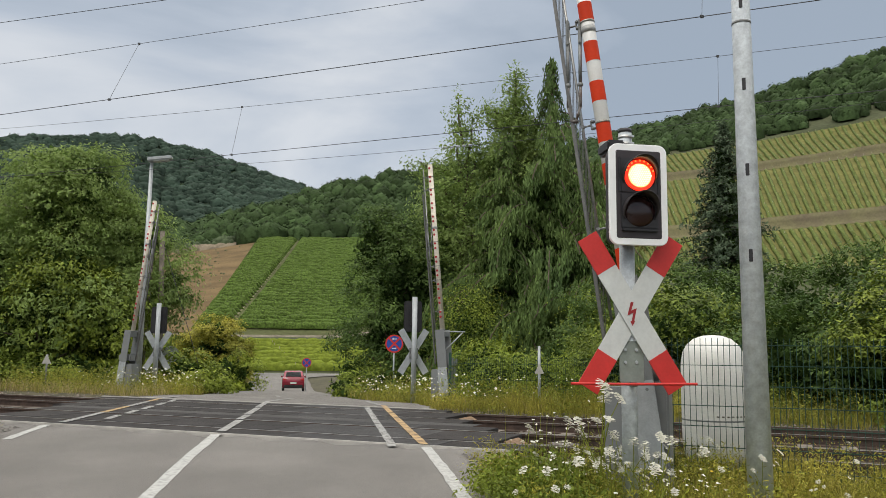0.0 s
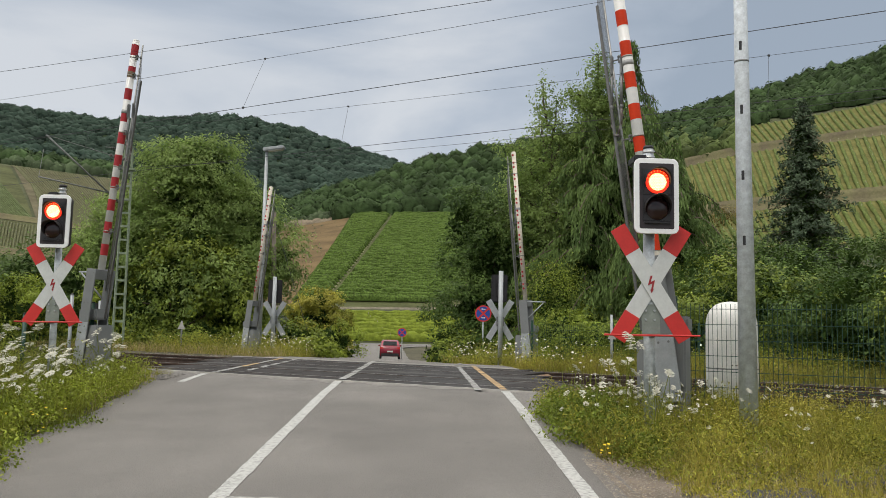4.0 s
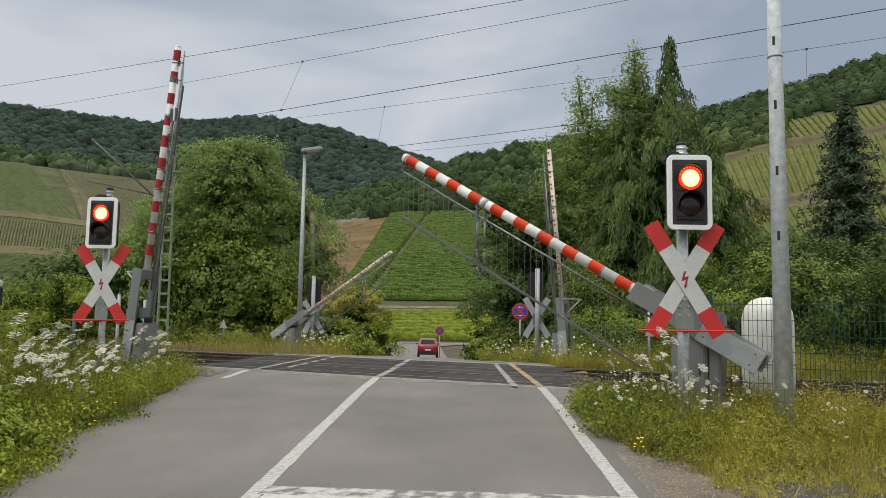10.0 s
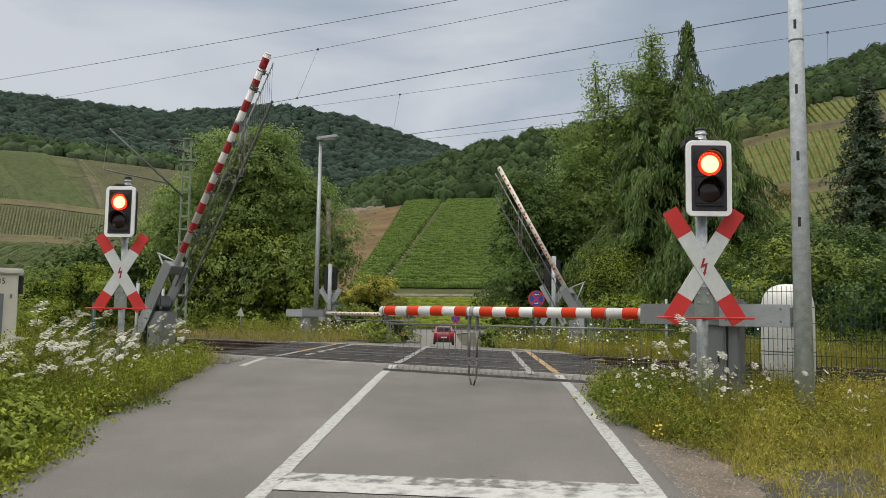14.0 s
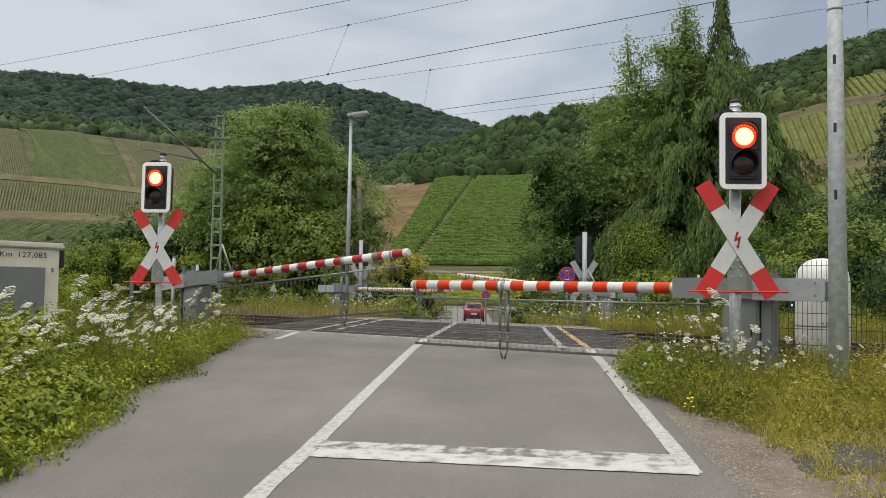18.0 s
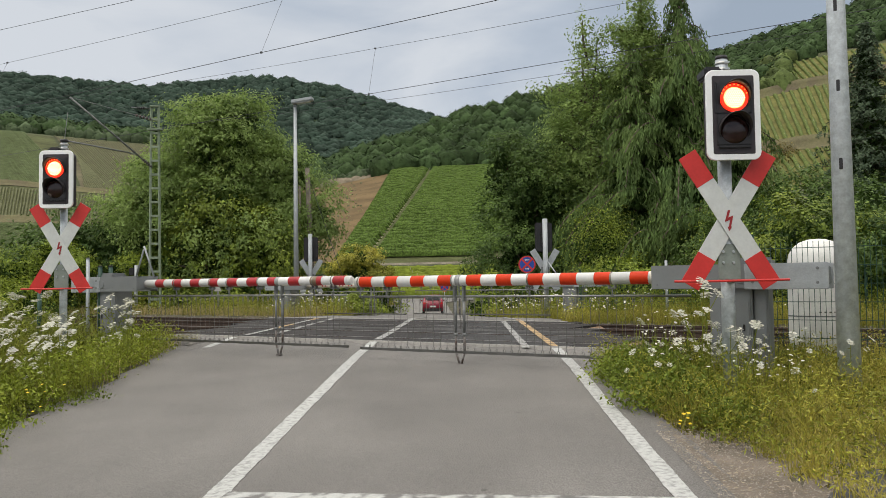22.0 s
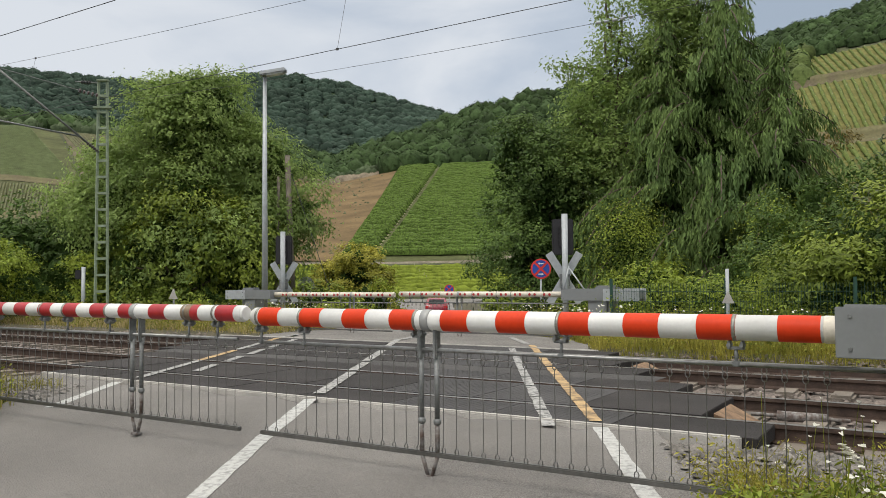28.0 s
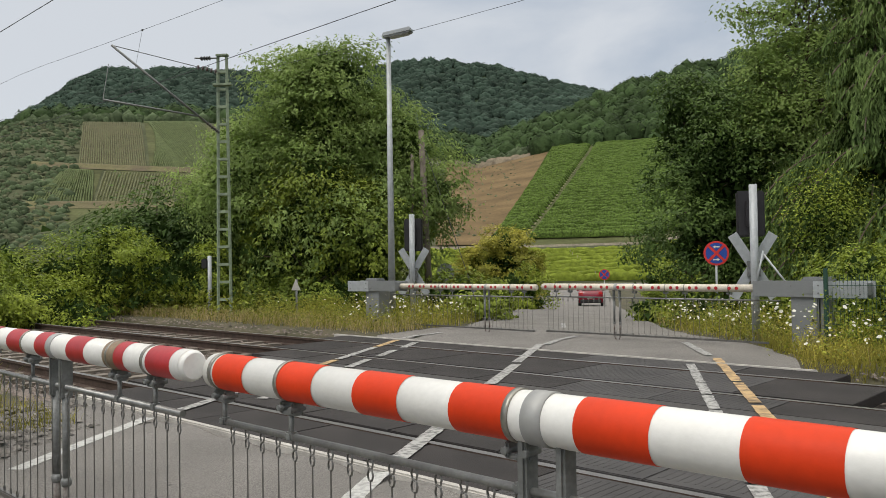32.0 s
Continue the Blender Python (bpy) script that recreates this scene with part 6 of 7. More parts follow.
    broadleaf("ginkgo_tree", x, y, ell((0, 0, 14.2, 0.22, 0.25, 0.95), (0.05, 0, 13.2, 0.45, 0.4, 0.8), (-0.05, 0, 12.0, 0.8, 0.7, 0.9), (-0.95, 0, 12.95, 0.55, 0.4, 0.28), (-0.6, 0, 12.3, 0.6, 0.4, 0.35), (0.75, 0, 12.4, 0.45, 0.4, 0.32), (0.85, 0, 11.2, 0.7, 0.6, 0.7), (-0.8, 0, 10.8, 0.8, 0.7, 0.7), (0, 0, 9.4, 1.4, 1.2, 1.5)), 1100, 18, 0.15, M_LEAF, "tall open-crowned light green tree with upright leader", 23, inner=False, spread=0.2, spray=0.4)
    x, y = at_az(11.4, 36.0)
    weeping_conifer(x, y, 11.6, 4.4, 31, "tall weeping conifer with trailing green sprays", M_CONIFER, 95, 1.05, dens=1.25, top=0.9)
    x, y = at_az(14.45, 36.2)
    weeping_conifer(x, y, 15.1, 4.6, 32, "tall weeping conifer with drooping branch tips", M_CONIFER, 135, 1.05, dens=1.3, top=1.12)
    x, y = at_az(17.4, 34.0)
    weeping_conifer(x, y, 9.8, 3.6, 33, "weeping conifer partly overgrown with climber", M_CONIFER, 80, 1.0, dens=1.35)
    x, y = at_az(9.0, 33.5)
    broadleaf("climber_bush", x, y, ell((0, 0, 2.6, 1.1, 1.0, 1.9), (0.7, 0, 1.6, 1.1, 1.0, 1.5)), 900, 20, 0.085, M_IVY, "yellow-green climber covering a small tree", 41, category="bush", group="bushes")
    x, y = at_az(17.0, 31.5)
    broadleaf("climber_bush", x, y, ell((0, 0, 2.2, 0.9, 0.9, 2.0), (0.4, 0, 1.2, 0.9, 0.9, 1.3)), 800, 20, 0.085, M_IVY, "yellow-green climber on a conifer", 42, category="bush", group="bushes")
    x, y = at_az(25.75, 36.0)
    spruce(x, y, 11.7, 3.0, 51, "dark ragged spruce above the hedge", M_THUJA)
    x, y = at_az(-8.3, 60)
    broadleaf("bush", x, y, ell((0, 0, 2.3, 2.5, 2.2, 2.4), (-1.4, 0, 1.6, 1.6, 1.5, 1.8), (1.5, 0, 1.9, 1.5, 1.5, 1.7), (0.4, 0, 3.9, 1.3, 1.3, 1.0)), 2200, 18, 0.15, M_OLIVE, "rounded yellow-olive bush beside the road", 91, category="bush", group="bushes", spread=0.15, spray=0.2, boughs=60, rb=0.75)
    # brambles on the near verge
    for x, y, w, h, seed in ((-5.2, 6.4, 0.8, 1.1, 111), (-4.35, 5.3, 0.6, 0.75, 112), (-6.3, 7.6, 0.9, 1.25, 113), (-4.9, 7.9, 0.65, 0.9, 114), (-7.6, 9.0, 0.9, 1.2, 115), (-4.1, 6.5, 0.5, 0.6, 116), (-5.9, 9.6, 0.7, 1.0, 117), (-4.15, 7.6, 0.4, 0.45, 118), (-3.95, 6.1, 0.40, 0.34, 119), (-4.10, 7.0, 0.40, 0.32, 120), (-4.35, 8.0, 0.36, 0.32, 121), (-3.75, 5.2, 0.5, 0.5, 122)):
        broadleaf("bramble_bush", x, y, ell((0, 0, h * 0.4, w, w * 0.9, h * 0.6), (w * 0.6, 0.2, h * 0.25, w * 0.6, w * 0.6, h * 0.4), (-w * 0.5, -0.3, h * 0.25, w * 0.6, w * 0.6, h * 0.45)), 480, 16, 0.066, M_BRAMBLE, "low leafy bramble on the verge", seed, category="bush", group="bushes", inner=False, spread=0.08, spray=0.2)
    # hedges and thickets
    for az, r, w, h, seed, m in ((20.5, 29, 2.4, 5.2, 61, M_LEAF_DARK), (24.5, 27, 2.6, 5.2, 62, M_LEAF_DARK), (28.5, 26, 2.6, 5.0, 63, M_LEAF_DARK), (33, 25, 2.8, 5.0, 64, M_LEAF_DARK), (38, 24, 2.8, 5.0, 65, M_LEAF_DARK), (22.5, 24, 2.0, 3.4, 66, M_HEDGE), (30.5, 22, 2.2, 3.2, 67, M_LEAF_DARK), (20.0, 37, 1.6, 7.6, 60, M_RUSSET), (43, 22, 2.6, 4.6, 68, M_LEAF_DARK), (36, 20.5, 1.9, 3.0, 69, M_HEDGE)):
        x, y = at_az(az, r)
        broadleaf("thicket", x, y, ell((0, 0, h * 0.5, w, w * 0.8, h * 0.5), (-w * 0.5, 0, h * 0.35, w * 0.8, w * 0.7, h * 0.4), (w * 0.5, 0, h * 0.38, w * 0.8, w * 0.7, h * 0.42)), 900, 18, 0.105, m, "dense green hedge thicket behind the fence", seed, category="bush", group="bushes", spread=0.13, spray=0.25, boughs=22, rb=0.72)
    # left: climber thicket along the track
    for az, r, w, h, seed, m in ((-24.5, 36.5, 2.0, 2.4, 71, M_IVY), (-28.5, 35.5, 2.4, 3.1, 72, M_IVY), (-32.5, 36.0, 2.5, 3.0, 73, M_IVY), (-36.0, 34.5, 2.2, 2.6, 74, M_IVY), (-39.5, 34.5, 2.6, 3.4, 75, M_LEAF_DARK), (-43.0, 33.0, 2.6, 3.1, 76, M_IVY), (-47, 33, 2.6, 3.2, 77, M_HEDGE), (-31, 32.5, 2.0, 1.5, 78, M_IVY), (-35, 31.5, 2.0, 1.5, 79, M_IVY), (-40, 30.5, 2.2, 1.5, 80, M_IVY), (-20.5, 37.0, 2.2, 1.7, 81, M_IVY), (-16.5, 34.0, 1.8, 1.2, 82, M_HEDGE)):
        x, y = at_az(az, r)
        broadleaf("thicket", x, y, ell((0, 0, h * 0.45, w, w * 0.8, h * 0.55), (-w * 0.5, 0, h * 0.3, w * 0.8, w * 0.7, h * 0.4), (w * 0.6, 0, h * 0.36, w * 0.7, w * 0.7, h * 0.42)), 760, 18, 0.105, m, "green climber thicket along the railway", seed, category="bush", group="bushes", spread=0.13, spray=0.22, boughs=17, rb=0.68)
    for az, r, w, h, seed, m in ((-6.9, 50, 1.3, 2.1, 92, M_IVY), (-9.8, 45, 1.6, 1.8, 93, M_HEDGE), (1.3, 48, 1.3, 2.6, 94, M_IVY), (2.6, 40, 1.3, 1.1, 95, M_HEDGE), (0.9, 36, 0.9, 0.7, 96, M_HEDGE), (-9.6, 34.5, 1.5, 1.3, 97, M_HEDGE), (4.0, 31, 1.6, 1.1, 98, M_HEDGE), (10.0, 26.0, 1.3, 1.9, 101, M_IVY), (13.6, 25.6, 1.4, 2.0, 102, M_IVY), (17.2, 25.2, 1.4, 2.1, 103, M_HEDGE), (21.0, 24.6, 1.5, 2.0, 104, M_IVY), (25.0, 23.8, 1.5, 2.2, 105, M_HEDGE), (29.5, 22.6, 1.5, 2.0, 106, M_HEDGE)):
        x, y = at_az(az, r)
        broadleaf("bush", x, y, ell((0, 0, h * 0.45, w, w * 0.8, h * 0.55), (w * 0.5, 0, h * 0.3, w * 0.7, w * 0.7, h * 0.4)), int((170 if r < 30 else 110) * w * max(h, 1.2)), 18, 0.09 if r < 30 else 0.14, m, "light green roadside bush", seed, category="bush", group="bushes", spread=0.15, spray=0.2, boughs=14, rb=0.45)


# ---- hills ----
def clumps_mesh(name, X, Y, R, material, seed, label, cards=40, squash=1.0):
    """Tree crowns: a rough lump each, overgrown with leaf clusters that face outward."""
    rng = np.random.RandomState(seed)
    bm = B()
    bmesh.ops.create_icosphere(bm, subdivisions=1, radius=1.0)
    bmesh.ops.delete(bm, geom=[v for v in bm.verts if v.co.z < -0.6], context="VERTS")
    bm.verts.index_update()
    v0 = np.array([v.co[:] for v in bm.verts])
    f0 = np.array([[v.index for v in f.verts] for f in bm.faces])
    bm.free()
    n, m = len(X), len(v0)
    tall = squash * rng.uniform(0.8, 1.35, n)
    R = R * 1.15
    C = np.stack([X, Y, land(X, Y) + R * tall * 0.28], -1)
    bump = 0.96 + 0.08 * rng.normal(size=(n, m)).clip(-1.4, 1.4)
    ax = np.stack([R, R, R * tall], -1)
    V = v0[None] * bump[:, :, None] * ax[:, None] + C[:, None]
    F = f0[None] + m * np.arange(n)[:, None, None]
    v = rng.normal(size=(n, cards, 3))
    v[:, :, 2] = np.abs(v[:, :, 2]) * 1.1 - 0.25
    v /= np.linalg.norm(v, axis=2, keepdims=True)
    c = C[:, None] + v * ax[:, None] * rng.uniform(0.84, 1.06, (n, cards, 1))
    nr = v + 0.20 * rng.normal(size=v.shape)
    a = np.cross(nr, rng.normal(size=v.shape))
    a /= np.linalg.norm(a, axis=2, keepdims=True) + 1e-9
    b = np.cross(nr, a)
    b /= np.linalg.norm(b, axis=2, keepdims=True) + 1e-9
    sz = R[:, None, None] * rng.uniform(0.07, 0.17, (n, cards, 1))
    W = np.stack([c - a * sz * 0.9 - b * sz * 0.6, c + a * sz * 0.9 - b * sz * 0.6, c + b * sz * 1.0], 2).reshape(-1, 3)
    F2 = 3 * np.arange(n * cards)[:, None] + m * n + np.arange(3)
    return tagged(mesh_np(name, np.concatenate([V.reshape(-1, 3), W]), np.concatenate([F.reshape(-1, 3), F2]), material, smooth=True), label, "forest", kind="stuff")


def hills():
    rng = np.random.RandomState(77)
    # forest on the front and rear slopes
    n = 3300
    az, r = rng.uniform(-45, 38, n), rng.uniform(298, 440, n)
    keep = ~((az < -18) & (r < 342)) & ~((az > 21.5) & (r < 321))
    az, r = az[keep], r[keep]
    X, Y = at_az(az, r)
    clumps_mesh("forest_front", X, Y, rng.uniform(1.8, 4.4, len(X)), M_FOREST, 1, "dense dark green deciduous forest on the slope", 84)
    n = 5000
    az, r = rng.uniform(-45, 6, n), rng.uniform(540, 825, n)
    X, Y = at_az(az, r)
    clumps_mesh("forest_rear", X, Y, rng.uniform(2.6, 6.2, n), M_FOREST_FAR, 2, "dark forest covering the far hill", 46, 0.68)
    n = 150
    az, r = rng.uniform(11, 21.5, n), rng.uniform(262, 325, n)
    X, Y = at_az(az, r)
    clumps_mesh("forest_edge", X, Y, rng.uniform(1.8, 4.2, n), M_EDGE, 6, "olive green trees at the edge of the vineyard", 50)
    n = 7600
    az, r = rng.uniform(-54, -37.0, n), rng.uniform(150, 400, n)
    X, Y = at_az(az, r)
    h = rng.rand(n) < 0.45
    clumps_mesh("dry_scrub_left", X[h], Y[h], rng.uniform(0.25, 0.9, h.sum()), M_DRYSCRUB, 3, "dry scrub on the slope beside the vineyards", 14, 0.6)
    h = ~h
    clumps_mesh("scrub_left", X[h], Y[h], 0.4 + 0.85 * rng.rand(h.sum()) ** 1.6, M_SCRUB, 7, "green scrub on the slope beside the vineyards", 18, 0.75)
    n = 700
    az, r = rng.uniform(-40, -14, n), rng.uniform(336, 375, n)
    X, Y = at_az(az, r)
    clumps_mesh("scrub_band", X, Y, rng.uniform(1.2, 2.8, n), M_SCRUB, 4, "lighter scrub above the vineyards", 24)
    n = 240
    az, r = rng.uniform(-13, -5, n), rng.uniform(297, 310, n)
    X, Y = at_az(az, r)
    clumps_mesh("scrub_edge", X, Y, rng.uniform(0.8, 2.2, n), M_SCRUB, 5, "scrub along the rocky field edge", 24)
    n = 420
    r = rng.uniform(158, 290, n)
    g = rise((r - 156) / 140, 156, 296)
    X, Y = at_az(-10.2 + 3.9 * g - rng.rand(n) ** 0.8 * (3.2 + 3 * g), r)
    clumps_mesh("fallow_tufts", X, Y, rng.uniform(0.15, 0.45, n), M_DRYSCRUB, 8, "dry tufts on the fallow field", 8)
    x, y = at_az(np.linspace(-12.5, -7.2, 40), 293)
    x2, y2 = at_az(np.linspace(-12.5, -7.2, 40), 297)
    nz = np.convolve(rng.uniform(0.2, 1.7, 44), np.ones(5) / 5, "valid") * np.sin(np.linspace(0.2, 2.9, 40))
    P = np.stack([np.stack([x, y, land(x, y)], -1), np.stack([x, y + 0.8, land(x, y) + nz], -1), np.stack([x2, y2, land(x2, y2) + nz + 1.0], -1), np.stack([x2, y2 + 3, land(x2, y2 + 3)], -1)], 0)
    P[1:3, :, 1] += rng.uniform(-0.6, 0.6, (2, 40))
    tagged(grid_np("rock_outcrop", P, M_ROCK), "brown rocky bank above the fallow field", "rocks", kind="structure")


def patch(name, corner, material, lift, label, na=24, nr=30, bend=False):
    """A field: azimuths and distances of its four corners, near left, near right, far right, far left."""
    (a0, r0), (a1, r1), (a2, r2), (a3, r3) = corner
    P = np.zeros((nr, na, 3))
    for i, t in enumerate(np.linspace(0, 1, nr)):
        for j, q in enumerate(np.linspace(0, 1, na)):
            g = rise(t, r0, r3) if bend else t
            a = (a0 * (1 - q) + a1 * q) * (1 - g) + (a3 * (1 - q) + a2 * q) * g
            r = (r0 * (1 - q) + r1 * q) * (1 - t) + (r3 * (1 - q) + r2 * q) * t
            x, y = at_az(a, r)
            P[i, j] = (x, y, float(land(x, y)) + lift)
    ob = grid_np(name, P, material)
    return tagged(ob, label, "field", kind="structure")


def vine_rows(name, lines, material, h, w, seed, label, posts=0, step=1.6):
    """Rows of vines as leafy ridges along lines of (azimuth, distance) end points."""
    rng = np.random.RandomState(seed)
    V, F, base = [], [], 0
    PV = []
    for (a0, r0), (a1, r1) in lines:
        x0, y0 = at_az(a0, r0)
        x1, y1 = at_az(a1, r1)
        n = max(3, int(math.hypot(x1 - x0, y1 - y0) / step))
        t = np.linspace(0, 1, n)
        x, y = x0 + (x1 - x0) * t, y0 + (y1 - y0) * t
        z = land(x, y)
        L = math.hypot(x1 - x0, y1 - y0) + 1e-9
        nx, ny = -(y1 - y0) / L, (x1 - x0) / L
        sec = [(-0.5, 0.25), (-0.6, 0.75), (-0.15, 1.0), (0.2, 0.98), (0.6, 0.7), (0.5, 0.25)]
        for sx, sz in sec:
            j = rng.uniform(-0.22, 0.22, n)
            end = np.clip(np.minimum(np.arange(n), n - 1 - np.arange(n)) / 1.0, 0.08, 1)
            V.append(np.stack([x + nx * w * (sx + j), y + ny * w * (sx + j), z + h * end * (sz + rng.uniform(-0.2, 0.2, n) * (sz > 0.3))], -1))
        k = len(sec)
        i = base + np.arange(n)
        for s_ in range(k - 1):
            F.append(np.stack([i[:-1] + s_ * n, i[1:] + s_ * n, i[1:] + (s_ + 1) * n, i[:-1] + (s_ + 1) * n], -1))
        base += k * n
        if posts:
            PV.append((x[:: posts], y[:: posts], z[:: posts]))
    ob = mesh_np(name, np.concatenate(V), np.concatenate(F), material)
    tagged(ob, label, "vines", kind="stuff")
    if posts:
        X, Y, Z = (np.concatenate([p[k] for p in PV]) for k in range(3))
        n = len(X)
        c = np.array([(-1, -1, 0), (1, -1, 0), (1, 1, 0), (-1, 1, 0), (-1, -1, 1), (1, -1, 1), (1, 1, 1), (-1, 1, 1)], float) * (0.03, 0.03, h * 1.2)
        V = c[None] + np.stack([X, Y, Z], -1)[:, None]
        q = np.array([(0, 1, 5, 4), (1, 2, 6, 5), (2, 3, 7, 6), (3, 0, 4, 7), (4, 5, 6, 7)])
        tagged(mesh_np(name + "_stakes", V.reshape(-1, 3), (q[None] + 8 * np.arange(n)[:, None, None]).reshape(-1, 4), M_STAKE), "pale vineyard stakes", "stakes", kind="stuff")
    return ob


def lerp2(p, q, t):
    return (p[0] + (q[0] - p[0]) * t, p[1] + (q[1] - p[1]) * t)


def rise(t, r0, r1):
    """Share of the apparent height of the slope straight ahead at the share t of its depth."""
    e = lambda r: (3.1 + (r - 150) * 0.246) / r
    r = r0 + (r1 - r0) * t
    return (e(r) - e(r0)) / (e(r1) - e(r0))


def lane(nm, az, r, bank):
    """A dirt lane along the contour with a bare bank above it."""
    q = np.linspace(0, 1, 70)
    rng = np.random.RandomState(ord(nm))
    P = []
    for d, up in ((0.0, 0.25), (2.2, 0.3), (2.6, 0.3 + bank * 0.5), (3.2, 0.3 + bank), (4.4, 0.3 + bank * 0.6)):
        x, y = at_az(az[0] + (az[1] - az[0]) * q, r[0] + (r[1] - r[0]) * q + d)
        P.append(np.stack([x, y, land(x, y) + up + 0.15 * rng.rand(70) * (d > 0)], -1))
    tagged(grid_np("dirt_lane_" + nm, np.array(P), M_LANE), "tan dirt lane with a bank between vineyard terraces", "lane", kind="structure")


def vineyards():
    # the green slope straight ahead, rows along the contour
    bl, br, tr, tl = (-9.9, 156), (4.0, 156), (4.0, 296), (-5.9, 296)
    patch("vineyard_slope", ((-10.2, 151), (4.0, 151), tr, (-6.2, 296)), M_GREENSOIL, 0.25, "green vineyard slope", bend=True)
    lines = []
    for k in range(46):
        t = k / 45
        g = rise(t, 156, 296)
        a, b = (bl[0] + (tl[0] - bl[0]) * g, 156 + 140 * t), lerp2(br, tr, t)
        cut = 0.18 + 0.12 * g
        lines += [(a, lerp2(a, b, cut - 0.006)), (lerp2(a, b, cut + 0.006), b)]
    vine_rows("vines_slope", lines, M_VINE, 1.55, 0.95, 5, "rows of green vines on the slope", step=0.9)
    patch("fallow_field", ((-13.5, 152), (-9.85, 152), (-5.95, 296), (-13.0, 290)), M_FALLOW, 0.34, "brown fallow field beside the vineyard", bend=True)
    # bright field at the foot
    patch("vineyard_flat", ((-16, 124), (8, 124), (8, 147), (-16, 147)), M_GREENSOIL, 0.1, "flat vineyard at the foot of the slope")
    lines = [((-15, 124.5 + 2.5 * k), (7.5, 124.5 + 2.5 * k)) for k in range(9)]
    vine_rows("vines_flat", lines, M_VINE_YEL, 1.35, 0.75, 6, "bright yellow-green vine rows", posts=16, step=0.8)
    # wall and lane between them
    P = []
    for zz, rr in ((-0.6, 149.5), (0.45, 150.6), (0.6, 152.6), (1.3, 156.3)):
        x, y = at_az(np.linspace(-16, 9, 60), rr)
        P.append(np.stack([x, y, land(x, y) * 0 + np.maximum(land(*at_az(np.linspace(-16, 9, 60), 150)), 0) + zz], -1))
    tagged(grid_np("terrace_wall", np.array(P), M_STONE), "long dry stone terrace wall below the vines", "wall", kind="structure")
    # broken pale path up the slope
    V, n = [], 46
    for k in range(n):
        for t, sg in ((k / n, -1), (k / n, 1), ((k + 0.6) / n, 1), ((k + 0.6) / n, -1)):
            g = rise(t, 156, 296)
            a, b = (bl[0] + (tl[0] - bl[0]) * g, 156 + 140 * t), lerp2(br, tr, t)
            p = at_az(*lerp2(a, b, 0.18 + 0.12 * g + sg * 0.0032))
            V.append((*p, float(land(*p)) + 1.1))
    tagged(mesh_np("vineyard_path", np.array(V), 4 * np.arange(n)[:, None] + np.arange(4), M_PATH), "pale broken grass path up through the vines", "path", kind="structure")
    # left hillside terraces
    for nm, c, soil, vm, ang, cnt, lab in (
        ("a", ((-36.8, 226), (-32.8, 221), (-33.6, 322), (-36.9, 328)), M_PLOUGH, M_VINE_BROWN, 0.0, 30, "olive vineyard terrace"),
        ("b", ((-32.6, 220.7), (-26.5, 213), (-28.3, 312), (-33.4, 321.6)), M_GREENSOIL, M_VINE_TERR, -0.35, 48, "green vineyard terrace"),
        ("h", ((-26.3, 212.7), (-16, 207), (-16, 302), (-28.1, 311.5)), M_PLOUGH, M_VINE_BROWN, -0.2, 72, "brown vineyard terrace"),
        ("c", ((-39.6, 183.5), (-35.8, 183.5), (-35.4, 218.5), (-37.6, 221)), M_GREENSOIL, M_VINE_TERR, -0.25, 24, "green vineyard terrace"),
        ("d", ((-35.6, 183.5), (-18, 181), (-18, 204.5), (-35.2, 218.3)), M_GREENSOIL, M_VINE_BROWN, 0.0, 98, "olive vineyard terrace"),
        ("e", ((-39.6, 152), (-20, 152), (-20, 179.5), (-39.2, 179.5)), M_GREENSOIL, M_VINE_TERR, 0.22, 86, "green vineyard terrace"),
    ):
        patch("vineyard_terrace_" + nm, c, soil, 0.2, lab)
        lines = []
        for k in range(cnt):
            t = k / (cnt - 1)
            a = lerp2(c[0], c[1], t)
            t2 = t + ang
            if t2 > 1.0:
                lines.append((a, lerp2(lerp2(c[0], c[1], t), lerp2(c[3], c[2], 1.0), (1 - t) / ang)))
            elif t2 < 0.0:
                lines.append((a, lerp2(lerp2(c[0], c[1], t), lerp2(c[3], c[2], 0.0), t / -ang)))
            else:
                lines.append((a, lerp2(c[3], c[2], t2)))
        vine_rows("vines_terrace_" + nm, lines, vm, 0.5 if vm == M_VINE_BROWN else 0.8, 0.32, 10 + len(lab) + cnt, "rows of vines on the terrace", step=3.0)
    lane("a", (-39.5, -16), (222.5, 203.0), 0.5)
    lane("b", (-39.5, -16), (179.5, 179.5), 0.5)
    # right hillside
    for nm, c, cnt, vm in (("f", ((17, 184), (42, 184), (42, 252), (17, 258)), 52, M_VINE_OLIVE), ("i", ((17, 152), (42, 152), (42, 180), (17, 180)), 46, M_VINE_OLIVE), ("g", ((21.5, 263), (44, 258), (44, 310), (21.5, 318)), 56, M_VINE_OLIVE)):
        patch("vineyard_terrace_" + nm, c, M_GRASSROW, 0.2, "olive green vineyard on the slope")
        lines = [(lerp2(c[0], c[1], k / (cnt - 1)), lerp2(c[3], c[2], min(1, max(0, k / (cnt - 1) - 0.05)))) for k in range(cnt)]
        vine_rows("vines_terrace_" + nm, lines, vm, 1.05, 0.7, 30 + cnt, "rows of light green vines with pale stakes", posts=4, step=2.4)
    lane("c", (17, 44), (258.0, 252.0), 2.2)
    lane("d", (17, 42), (180.0, 180.0), 2.0)


# ---- verges ----
def scatter(n, x0, x1, y0, y1, test, rng):
    x, y = rng.uniform(x0, x1, n), rng.uniform(y0, y1, n)
    k = test(x, y)
    return x[k], y[k]


